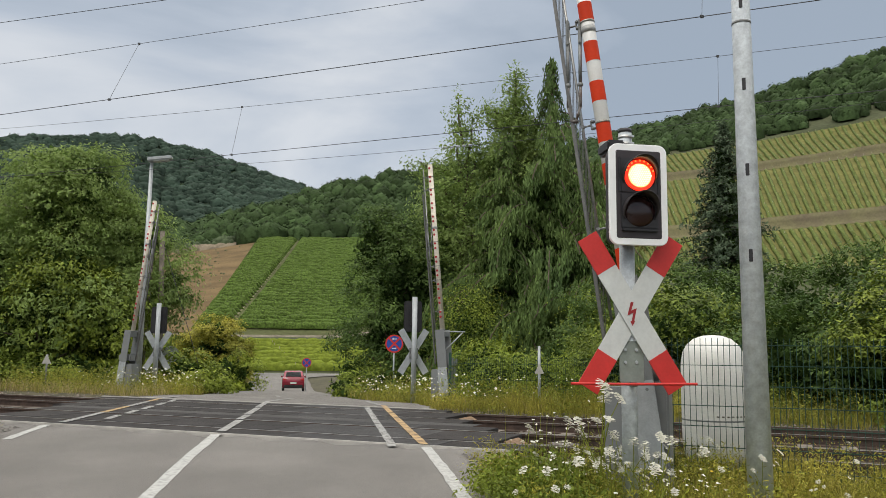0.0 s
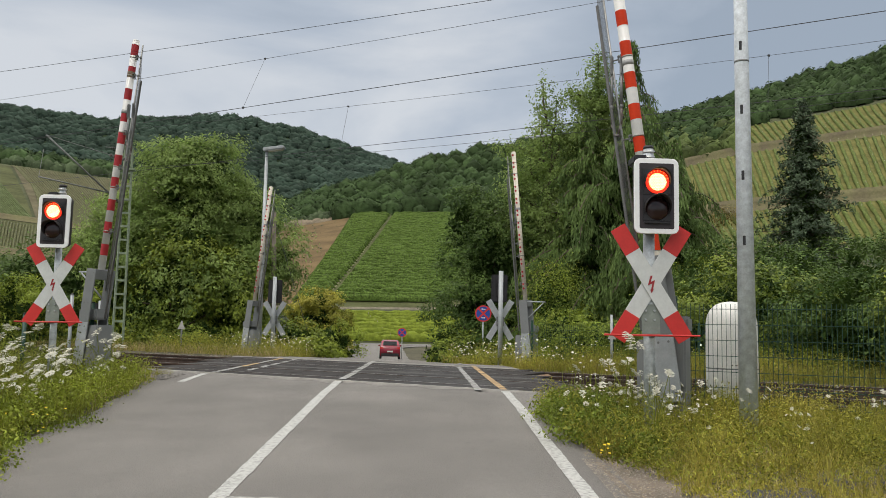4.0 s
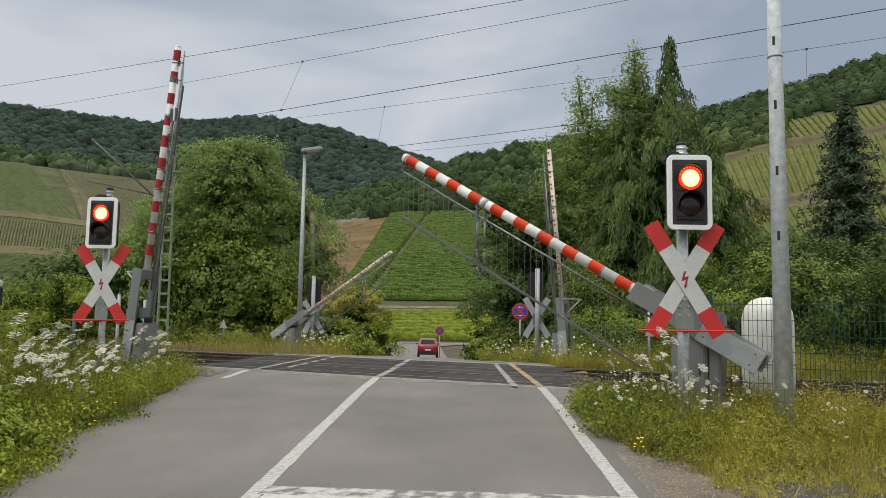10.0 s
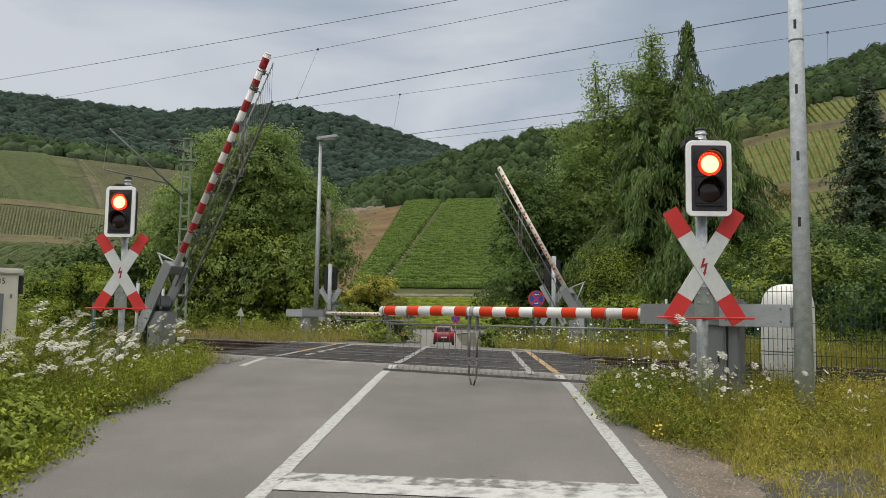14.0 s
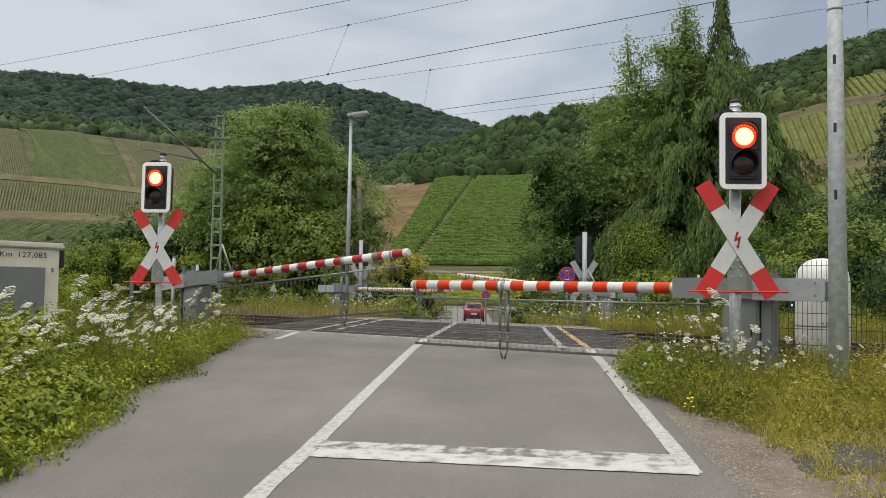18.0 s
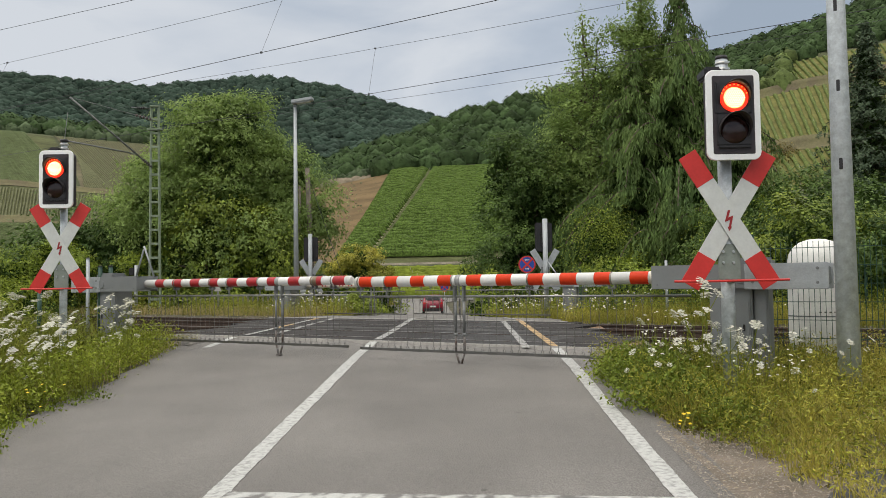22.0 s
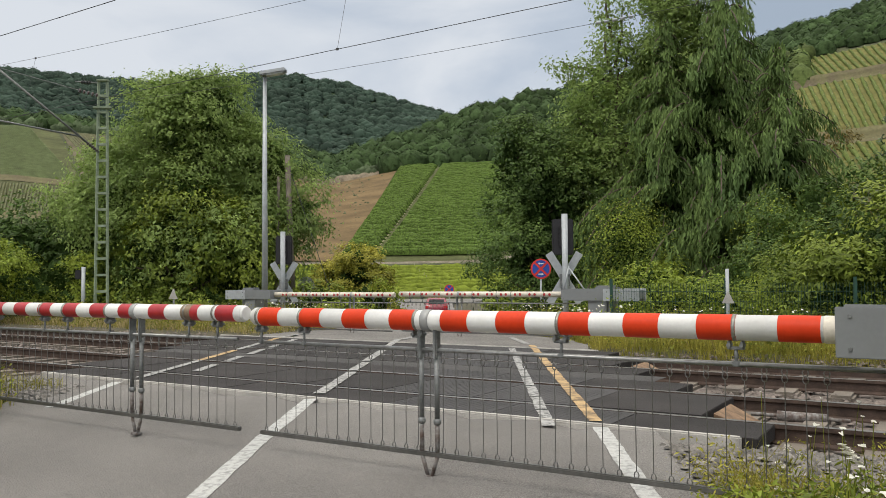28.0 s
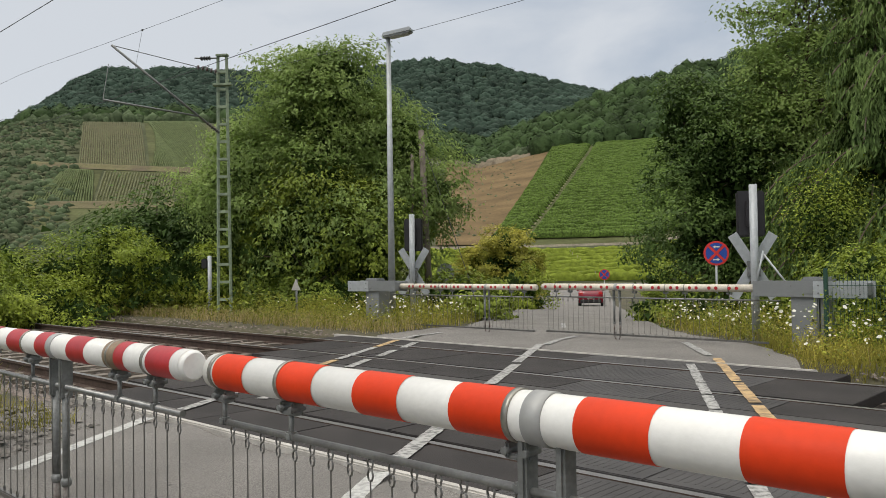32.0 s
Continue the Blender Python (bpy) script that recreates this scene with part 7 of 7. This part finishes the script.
def tufts(x, y, rng, share=0.75, per=26, r=0.05):
    """Draws most of the places together into tufts."""
    n = len(x)
    k = rng.randint(0, n, max(1, n // per))
    i = k[rng.randint(0, len(k), n)]
    own = rng.rand(n) > share
    return np.where(own, x, x[i] + rng.normal(size=n) * r), np.where(own, y, y[i] + rng.normal(size=n) * r)


def blades(name, x, y, h, w, material, rng, label, lean=0.35):
    n = len(x)
    z = land(x, y) + 0.02
    a = rng.uniform(0, 6.283, n)
    hh = h * rng.uniform(0.45, 1.25, n)
    lx, ly = rng.normal(size=n) * lean * hh, rng.normal(size=n) * lean * hh
    dx, dy = np.cos(a) * w / 2, np.sin(a) * w / 2
    V = np.stack([np.stack([x - dx, y - dy, z - 0.03], -1), np.stack([x + dx, y + dy, z - 0.03], -1), np.stack([x + lx * 0.35 + dx * 0.7, y + ly * 0.35 + dy * 0.7, z + hh * 0.6], -1), np.stack([x + lx * 0.35 - dx * 0.7, y + ly * 0.35 - dy * 0.7, z + hh * 0.6], -1), np.stack([x + lx, y + ly, z + hh], -1)], 1).reshape(-1, 3)
    i = 5 * np.arange(n)[:, None]
    F = np.concatenate([i + np.array([[0, 1, 2]]), i + np.array([[0, 2, 3]]), i + np.array([[3, 2, 4]])], 1).reshape(-1, 3)
    return tagged(mesh_np(name, V, F, material), label, "grass", kind="stuff")


def near_right(x, y):
    s = x * DN[0] + y * DN[1]
    edge = np.interp(y, [0, 5, 6, 7, 8, 8.6, 9.3, 10.5, 13], [2.6, 2.40, 2.45, 2.42, 2.05, 1.92, 1.82, 1.90, 2.05])
    return (x > edge) & (s < np.where(x < 3.5, 10.75, 11.9))


def near_left(x, y):
    s = x * DN[0] + y * DN[1]
    edge = np.interp(y, [2, 6, 6.7, 8.2, 8.8, 9.7, 10.3, 12.3, 12.8, 15.3, 16.3], [-3.2, -3.24, -3.30, -3.72, -4.05, -4.02, -3.92, -4.22, -4.28, -4.50, -4.85])
    return (x < edge) & (s < np.where(x > -6.6, 10.65, 11.9))


def far_side(x, y):
    s = x * DN[0] + y * DN[1]
    return (s > np.where(x > 0, 19.55, 20.0)) & (s < 34) & ((x < road_left(y) - 0.1) | (x > road_right(y) + 0.1))


def verges():
    rng = np.random.RandomState(91)
    x, y = scatter(120000, 1.8, 11, 2, 14, near_right, rng)
    keep = rng.rand(len(x)) < np.clip((y - 4.5) / 3.5 + 0.12, 0.30, 1)
    x, y = tufts(x[keep], y[keep], rng)
    blades("grass_right", x, y, np.interp(y, [4, 8], [0.10, 0.30]) * (0.75 + 0.45 * np.sin(5.1 * x + 2 * y) * np.sin(4.3 * y - x)), 0.0075, M_GRASS, rng, "tall rough green grass on the verge", lean=0.5)
    x, y = scatter(14000, 2.0, 10, 3, 11, near_right, rng)
    blades("dry_grass_right", x, y, 0.12, 0.006, M_STRAW, rng, "dry straw-coloured grass", lean=0.7)
    # plants stand lower at the near part of the road's edge
    low = lambda x, y: np.where(near_left(x + 0.55, y), np.where(near_left(x + 1.1, y), 1.0, 0.8), np.interp(y, [7.2, 9.0], [0.40, 0.85]))
    x, y = scatter(50000, -14, -3.2, 2, 22, near_left, rng)
    keep = rng.rand(len(x)) < np.clip((y - 6) / 4, 0.25, 1)
    x, y = tufts(x[keep], y[keep], rng, r=0.07)
    blades("grass_left", x, y, 0.52 * low(x, y), 0.008, M_MEADOW, rng, "tall rough green grass on the verge")
    x, y = scatter(2200, -9, -3.3, 3, 15, near_left, rng)
    blades("dry_grass_left", x, y, 0.42 * low(x, y), 0.009, M_STRAW, rng, "dry straw-coloured grass", lean=0.6)
    x, y = scatter(80000, -34, 14, 14, 46, far_side, rng)
    blades("grass_far", x, y, 0.36, 0.014, M_GRASS, rng, "rough grass beyond the tracks")
    near_deck = lambda x, y: far_side(x, y) & (x * DN[0] + y * DN[1] < 24.5)
    x, y = scatter(60000, 1.2, 12, 14, 25, near_deck, rng)
    blades("grass_by_deck", x, y, 0.30, 0.007, M_GRASS, rng, "fine rough grass beside the far end of the crossing", lean=0.45)
    x, y = scatter(60000, -30, -3.5, 20, 42, lambda x, y: far_side(x, y) & (x * DN[0] + y * DN[1] < 21.8), rng)
    blades("dry_grass_bank", x, y, 0.34, 0.010, M_STRAW, rng, "dry straw-coloured grass along the ballast", lean=0.5)
    x, y = scatter(5200, -6.6, -4.3, 14.2, 18.5, lambda x, y: (x < -4.55) & (x * DN[0] + y * DN[1] < 11.7) & (x * DN[0] + y * DN[1] > 9.8) & (np.sin(5 * x) * np.sin(4 * y) > -0.35), rng)
    blades("grass_by_ballast", x, y, 0.17, 0.007, M_GRASS, rng, "grass tufts at the edge of the ballast", lean=0.5)
    x, y = scatter(9000, -34, 14, 14, 46, far_side, rng)
    blades("dry_grass_far", x, y, 0.42, 0.012, M_STRAW, rng, "dry grass beyond the tracks", lean=0.6)

    x, y = scatter(6500, 4.2, 11, 18.5, 25, lambda x, y: far_side(x, y) & (x * DN[0] + y * DN[1] < 23.5), rng)
    blades("tall_grass_far", x, y, 0.55, 0.012, M_GRASS, rng, "tall yellow-green grass by the far fence", lean=0.18)

    def weeds(name, n, x0, x1, y0, y1, test, hmax, size, mt, label, mound=None, per=26, wide=0.13, aspect=0.5):
        cx, cy = scatter(n, x0, x1, y0, y1, test, rng)
        m = len(cx)
        hh = hmax * rng.uniform(0.3, 1.0, m) * (mound(cx, cy) if mound else 1)
        P = np.stack([cx, cy, np.maximum(land(cx, cy), np.where(cx < 2.6, road_z(cx, cy) - 0.02, -9))], -1)[:, None] + rng.normal(size=(m, per, 3)) * np.array([wide, wide, 0]) + np.stack([0 * hh, 0 * hh, hh], -1)[:, None] * (rng.rand(m, per, 1) ** 0.8) + (0, 0, 0.03)
        P = P.reshape(-1, 3)
        tagged(leaves(name, P, rng.uniform(0.5, 1.3, len(P)) * size, mt, rng, droop=0.1, aspect=aspect, far=y0 > 14), label, "weeds", kind="stuff")

    mr = lambda x, y: np.exp(-(((x - 2.8) / 1.4) ** 2 + ((y - 9.6) / 2.2) ** 2)) * 0.9 * np.interp(y, [10.0, 10.9], [1, 0.3]) + 0.25
    weeds("weeds_right", 1700, 1.95, 9, 6.5, 14, near_right, 0.58, 0.046, M_WEED, "leafy green weeds round the signal post", mr, per=36, wide=0.085, aspect=0.28)
    edge = lambda x, y: (x > 1.76 + 0.08 * np.sin(7 * y) * np.sin(2.3 * y + 1) + 0.6 * np.clip(8.7 - y, 0, 2)) & (x < 2.5)
    rise = lambda x, y: np.clip((x - 1.40) / 0.5, 0.3, 1) * np.interp(y, [7.6, 8.6, 9.8, 10.5], [0.2, 0.65, 1, 0.5])
    weeds("broad_weeds_right", 300, 1.6, 2.6, 7.8, 10.5, edge, 0.56, 0.050, M_HEDGE, "dense green broad-leaved weeds at the asphalt edge", rise, per=56, wide=0.09, aspect=0.42)
    weeds("pale_weeds_right", 460, 1.8, 5.5, 7.0, 11.5, lambda x, y: x > 1.85 + 0.5 * np.clip(8.2 - y, 0, 2), 0.50, 0.036, M_OLIVE, "fine yellow-green weeds among the grass", None, per=60, wide=0.075, aspect=0.3)
    weeds("low_weeds_right", 1900, 2.2, 7, 2.5, 9.0, near_right, 0.16, 0.030, M_OLIVE, "low yellow-green weeds in the gravel verge", lambda x, y: 0.35 + 0.65 * np.clip(np.sin(2.1 * x + 1.3 * y) * np.sin(3.7 * y - x) + 0.4, 0, 1), per=26, wide=0.09, aspect=0.35)
    x, y = scatter(4200, 1.86, 3.1, 3.0, 8.6, lambda x, y: x < np.interp(y, [3, 7, 8.6], [2.9, 2.6, 2.0]) + 0.3 * rng.rand(len(x)), rng)
    P = np.stack([x, y, np.maximum(land(x, y) + 0.053, road_z(x, y)) + rng.uniform(0.0, 0.018, len(x))], -1)
    tagged(leaves("straw_litter", P, rng.uniform(0.014, 0.055, len(P)), M_LITTER, rng, aspect=0.10, face=np.tile([0, 0, 1.0], (len(P), 1)), loose=0.25), "dry straw litter on the gravel", "straw", kind="stuff")
    ml = lambda x, y: (0.45 + 0.55 * np.clip((-4.2 - x) / 1.5, 0, 1)) * low(x, y)
    weeds("weeds_left", 2500, -12, -3.3, 4, 16, near_left, 1.0, 0.050, M_WEED, "leafy green weeds on the verge", ml, per=36, wide=0.085)
    weeds("edge_weeds_left", 420, -4.9, -3.7, 9.0, 14.0, near_left, 0.55, 0.042, M_BRAMBLE, "dense leafy weeds at the asphalt edge", per=46, wide=0.09)
    weeds("weeds_front", 1000, -7.0, -3.0, 3, 9.5, near_left, 0.55, 0.055, M_BRAMBLE, "broad yellow-green weeds at the road edge", low, per=40)
    creep = lambda x, y: near_left(x - 0.35 * rng.rand(len(x)), y) & ~near_left(x + 0.05, y)
    weeds("creeping_weeds", 260, -4.6, -2.9, 3.5, 10.5, creep, 0.10, 0.04, M_HEDGE, "low weeds creeping over the asphalt edge", per=50, wide=0.08)
    ceps = lambda x, y: near_right(x + 0.25 * rng.rand(len(x)), y) & ~near_right(x, y)
    weeds("creeping_weeds_right", 120, 1.8, 4.0, 6.5, 11.5, ceps, 0.10, 0.04, M_WEED, "low weeds at the asphalt edge", per=45, wide=0.08)
    along = lambda x, y: (np.abs((y - 22.95) + 0.392 * (x - 3.25)) < 0.45) & (x > 3.3)
    weeds("fence_climber", 1500, 3.3, 12.0, 18.5, 24.0, along, 1.55, 0.050, M_IVY, "leafy green climber covering the far fence", lambda x, y: 0.75 + 0.25 * np.sin(2.3 * x) * np.sin(5.1 * x + y), per=60, wide=0.16, aspect=0.7)
    by_road = lambda x, y: far_side(x, y) & (x > -9.5) & (y < 33)
    weeds("weeds_far", 2300, -30, 13, 15, 42, lambda x, y: far_side(x, y) & ~by_road(x, y), 0.9, 0.13, M_WEED, "leafy weeds beyond the tracks")
    weeds("fine_weeds_far", 5200, -9.5, 12, 17, 33, by_road, 0.80, 0.042, M_OLIVE, "fine yellow-green weeds beyond the tracks", per=34, wide=0.14, aspect=0.4)
    weeds("leafy_weeds_far", 2200, -9.5, 12, 17, 33, by_road, 0.62, 0.062, M_WEED, "leafy green weeds beside the far road", per=30, wide=0.15)


def yellow_flowers():
    rng = np.random.RandomState(23)
    spots = [(-3.95, 9.3, 0.16, 12), (-4.15, 9.0, 0.12, 7), (1.98, 7.75, 0.05, 6), (3.3, 9.4, 0.25, 4)]
    C = np.concatenate([np.stack([x + r * rng.normal(size=n), y + r * rng.normal(size=n), np.maximum(land(x, y), road_z(x, y)) + rng.uniform(0.08, 0.08 + min(0.3, 2.2 * r), n)], -1) for x, y, r, n in spots])
    n = len(C)
    a = np.linspace(0, 6.283, 7)[:-1]
    c = np.stack([np.cos(a), np.sin(a) * 0.9, 0.35 * np.sin(a)], -1)
    V = c[None] * rng.uniform(0.009, 0.018, (n, 1, 1)) + C[:, None]
    tagged(mesh_np("yellow_flowers", V.reshape(-1, 3), 6 * np.arange(n)[:, None] + np.arange(6), M_YFLOWER), "small yellow wild flowers at the road edge", "flowers", kind="stuff")


def umbels():
    """Wild carrot: thin stems with flat white heads."""
    rng = random.Random(6)
    protos = []
    for k in range(8):
        full = k > 3
        th = thing("wild_carrot", pose(0, 0, 0), "wild carrot with flat white flower heads", "flower", "wild carrots")
        h = 0.95
        bm = B()
        tube(bm, (0, 0, 0), (0.03 * (k % 4 - 1), 0.02, h), 0.006, 0.004, seg=5)
        heads = [(0.03 * (k % 4 - 1), 0.02, h, 0.064 if full else 0.054)]
        for j in range(2 + k % 3 if full else 1 + k % 3):
            a = 2.1 * j + k
            z0 = 0.35 + 0.15 * j
            e = (0.16 * math.cos(a), 0.16 * math.sin(a), 0.70 + 0.08 * j)
            tube(bm, (0.01, 0, z0), e, 0.005, 0.003, seg=5)
            heads.append((*e, 0.050 if full else 0.036))
        part("stem", bm, M_WEED, th, "thin green stem")
        for hx, hy, hz, r in heads:
            bm = B()
            kx, ky = rng.uniform(-0.3, 0.3), rng.uniform(0.30, 0.95)
            for q in range(34):
                rr, a = r * math.sqrt((q + 0.5) / 34), q * 2.39996
                c = Vector((hx + rr * math.cos(a), hy + rr * math.sin(a), hz + 0.012 + rr * (kx * math.cos(a) + ky * math.sin(a)) - 2.6 * rr * rr + rng.uniform(-0.004, 0.004)))
                bmesh.ops.create_circle(bm, cap_ends=True, segments=5, radius=r * 0.33, matrix=Matrix.Translation(c) @ Euler((rng.uniform(-0.3, 0.3), rng.uniform(-0.3, 0.3), a)).to_matrix().to_4x4())
            part("flower_head", bm, M_UMBEL, th, "flat white flower head")
        protos.append(th)
    spots = []
    nr = np.random.RandomState(17)
    while len(spots) < 30:
        x, y = nr.normal(2.6, 0.55), nr.normal(9.3, 1.0)
        if near_right(np.array([x]), np.array([y]))[0] and math.hypot(x - 2.83, y - 9.22) > 0.15 and y > 7.4:
            spots.append((x, y, nr.uniform(0.5, 0.92) * (0.6 if y > 9.5 else 1.0)))
    spots += [(2.50, 9.15, 1.16), (2.60, 9.32, 1.02), (2.42, 8.85, 0.80), (2.95, 9.02, 0.78)]
    while len(spots) < 52:
        x, y = nr.uniform(2.6, 5.5), nr.uniform(7.0, 10.5)
        spots.append((x, y, nr.uniform(0.3, 0.6)))
    while len(spots) < 104:
        x, y = -4.2 - abs(nr.normal(0, 1.3)), nr.uniform(7.4, 13.0)
        if near_left(np.array([x]), np.array([y]))[0]:
            spots.append((x, y, nr.choice([0.6, 0.8, 1.0, 1.15]) * nr.uniform(0.9, 1.1) * (1.15 if x < -5.6 else 0.9)))
    used = set()
    for i, (x, y, sc) in enumerate(spots):
        z = float(land(x, y))
        m = pose(x, y, z, nr.uniform(-8, 16), nr.uniform(-16, 16), nr.uniform(-50, 50))
        q = i % 4 + (4 if x < 0 else 0)
        p = protos[q]
        if q not in used:
            used.add(q)
            p.matrix_basis = m
            p.scale = (sc, sc, sc)
            o = p
        else:
            o = copy_thing(p, m)
            o.scale = (sc, sc, sc)
    # small heads of yarrow between them
    r3 = np.random.RandomState(19)
    n = 95
    q = r3.rand(n)
    x = np.where(q < 0.62, r3.normal(2.35, 0.28, n), r3.normal(2.98, 0.16, n))
    y = np.where(q < 0.62, r3.normal(9.5, 0.7, n), r3.normal(8.5, 0.16, n))
    ok = (x > 1.85) & (y > 7.5)
    x, y, q = x[ok], y[ok], q[ok]
    n = len(x)
    z = land(x, y) + np.where(q < 0.62, r3.uniform(0.42, 0.80, n), r3.uniform(0.34, 0.56, n))
    a = np.linspace(0, 6.283, 8)[:-1]
    c = np.stack([np.cos(a), np.sin(a), 0.30 * np.sin(a)], -1)
    V = c[None] * r3.uniform(0.006, 0.019, (n, 1, 1)) + np.stack([x, y, z], -1)[:, None]
    V += r3.normal(size=V.shape) * 0.003
    F = (7 * np.arange(n)[:, None] + np.arange(7))
    tagged(mesh_np("yarrow_flowers", V.reshape(-1, 3), F, M_UMBEL), "small white yarrow heads round the signal post", "flowers", kind="stuff")
    w = np.array([(-0.002, 0, 0), (0.002, 0, 0), (0.0, 0.002, 0)])
    top = np.stack([x, y, z - 0.004], -1)
    foot = np.stack([x + r3.normal(size=n) * 0.05, y + r3.normal(size=n) * 0.05, land(x, y)], -1)
    V = np.concatenate([foot[:, None] + w, top[:, None] + w], 1)
    F = np.array([(0, 1, 4, 3), (1, 2, 5, 4), (2, 0, 3, 5)])
    tagged(mesh_np("yarrow_stems", V.reshape(-1, 3), (F[None] + 6 * np.arange(n)[:, None, None]).reshape(-1, 4), M_WEED), "thin green stems of small white flowers", "stems", kind="stuff")
    # distant flowers
    r2 = np.random.RandomState(18)
    x, y = scatter(4200, -9, 10, 19, 33, far_side, r2)
    d = np.minimum(np.abs(x - road_left(y)), np.abs(x - road_right(y)))
    k = d < r2.exponential(1.6, len(x)) + 0.3
    x, y = x[k], y[k]
    n = len(x)
    a = np.linspace(0, 6.283, 8)[:-1]
    c = np.stack([np.cos(a), np.sin(a), 0 * a], -1)
    V = c[None] * (0.010 + 0.024 * r2.rand(n, 1, 1) ** 1.5)
    V[:, :, 2] += V[:, :, 1] * r2.uniform(0.2, 0.9, (n, 1)) + V[:, :, 0] * r2.uniform(-0.4, 0.4, (n, 1))
    V += np.stack([x, y, land(x, y) + r2.uniform(0.30, 0.85, n)], -1)[:, None]
    tagged(mesh_np("far_flowers", V.reshape(-1, 3), 7 * np.arange(n)[:, None] + np.arange(7), M_UMBEL), "white wild carrot flowers beyond the tracks", "flowers", kind="stuff")


def gravel():
    """Gravel strip at the near right road edge."""
    ys = np.linspace(-6, 7.8, 40)
    P = []
    for t in np.linspace(0, 1, 8):
        x = 1.9 + t * np.interp(ys, [-6, 4, 6.5, 8.6], [2.4, 2.2, 0.9, 0.05])
        P.append(np.stack([x, ys, np.maximum(land(x, ys), road_z(x, ys) - 0.05) + 0.052 - 0.02 * t], -1))
    tagged(grid_np("gravel_verge", np.array(P), M_GRAVEL), "pale gravel strip along the road edge", "gravel", kind="structure")
    rng = np.random.RandomState(33)
    n = 24000
    y = rng.uniform(1.5, 7.9, n)
    x = 1.8 + rng.rand(n) ** 1.3 * np.interp(y, [-6, 4, 6.5, 8.6], [2.6, 2.4, 1.3, 0.35])
    ico = np.array([(0, 0, 1), (.9, 0, .3), (.28, .85, .3), (-.73, .53, .3), (-.73, -.53, .3), (.28, -.85, .3)])
    tri = np.array([(0, 1, 2), (0, 2, 3), (0, 3, 4), (0, 4, 5), (0, 5, 1)])
    V = ico[None] * (0.003 + 0.0065 * rng.rand(n, 1, 1) ** 2.5) * rng.uniform(0.6, 1.4, (n, 6, 3))
    t = (x - 1.9) / np.interp(y, [-6, 4, 6.5, 8.6], [2.4, 2.2, 0.9, 0.05])
    V += np.stack([x, y, np.maximum(np.maximum(land(x, y), road_z(x, y) - 0.05) + 0.052 - 0.02 * t, np.where(x < 2.0, road_z(x, y), -9)) + 0.001], -1)[:, None]
    tagged(mesh_np("gravel_stones", V.reshape(-1, 3), (tri[None] + 6 * np.arange(n)[:, None, None]).reshape(-1, 3), M_GRIT), "small loose stones and grit at the road edge", "gravel", kind="stuff")


def old_asphalt():
    """Crumbled patches of old asphalt in the verge."""
    rng = np.random.RandomState(41)
    for cx, cy, rx, ry in ((3.05, 6.25, 0.75, 0.50), (2.95, 4.95, 0.60, 0.55), (4.3, 7.1, 0.8, 0.45)):
        a = np.linspace(0, 2 * math.pi, 41)[:-1]
        k = 1 + 0.25 * np.sin(3 * a + cx) + 0.14 * np.sin(7 * a + cy) + rng.uniform(-0.10, 0.10, 40)
        rows = []
        for q in (0.02, 0.4, 0.75, 1.0):
            x, y = cx + rx * q * k * np.cos(a), cy + ry * q * k * np.sin(a)
            z = land(x, y) + 0.075 - 0.06 * (q > 0.9) + rng.uniform(-0.006, 0.006, 40) * (q < 0.9)
            rows.append(np.stack([np.r_[x, x[0]], np.r_[y, y[0]], np.r_[z, z[0]]], -1))
        tagged(grid_np("asphalt_patch", np.array(rows), M_ASPHALT_DARK), "crumbled grey patch of old asphalt in the verge", "asphalt", kind="structure")


# ---- build ----
ground_sheet()
road()
markings()
tracks()
barriers()
crossing_signal(2.792, 9.21, 2.458, 1, "crossing signal with lit red light and red-tipped white cross")
crossing_signal(-5.369, 12.72, 2.466, 0, "crossing signal with glowing red light among wild carrots", k=0.97, cx=-0.01, bx=-0.022, r=0.052)
signal_back(2.6, 25.75, 3.78, 5, "back of a crossing signal beyond the tracks")
signal_back(-5.45, 30.35, 3.72, -5, "back of a crossing signal by the street lamp")
poles()
overhead()
signs()
fence(3.55, 10.75, 11.0, 6.5, 0.82, 1.5, "green welded mesh fence in front of a white tank", "mesh fences")
fence(3.25, 22.95, 9.5, 20.5, 0.72, 1.4, "green welded mesh fence beyond the tracks", "mesh fences")
tank()
hut()
CAR_A, CAR_B = cars()
hills()
vineyards()
trees()
gravel()
old_asphalt()
verges()
umbels()
yellow_flowers()
crossing()


def motions():
    for ob, rows in MOVES:
        walk(ob, rows)
    za = -0.41
    walk(CAR_A, [(0.0, pose(-219.45, 113.5, za, 0, 0, -90)), (32.0, pose(404.55, 113.5, za, 0, 0, -90))])
    walk(CAR_B, [(0.0, pose(587.1, 115.5, za, 0, 0, 90)), (32.0, pose(-40.1, 115.5, za, 0, 0, 90))])


motions()
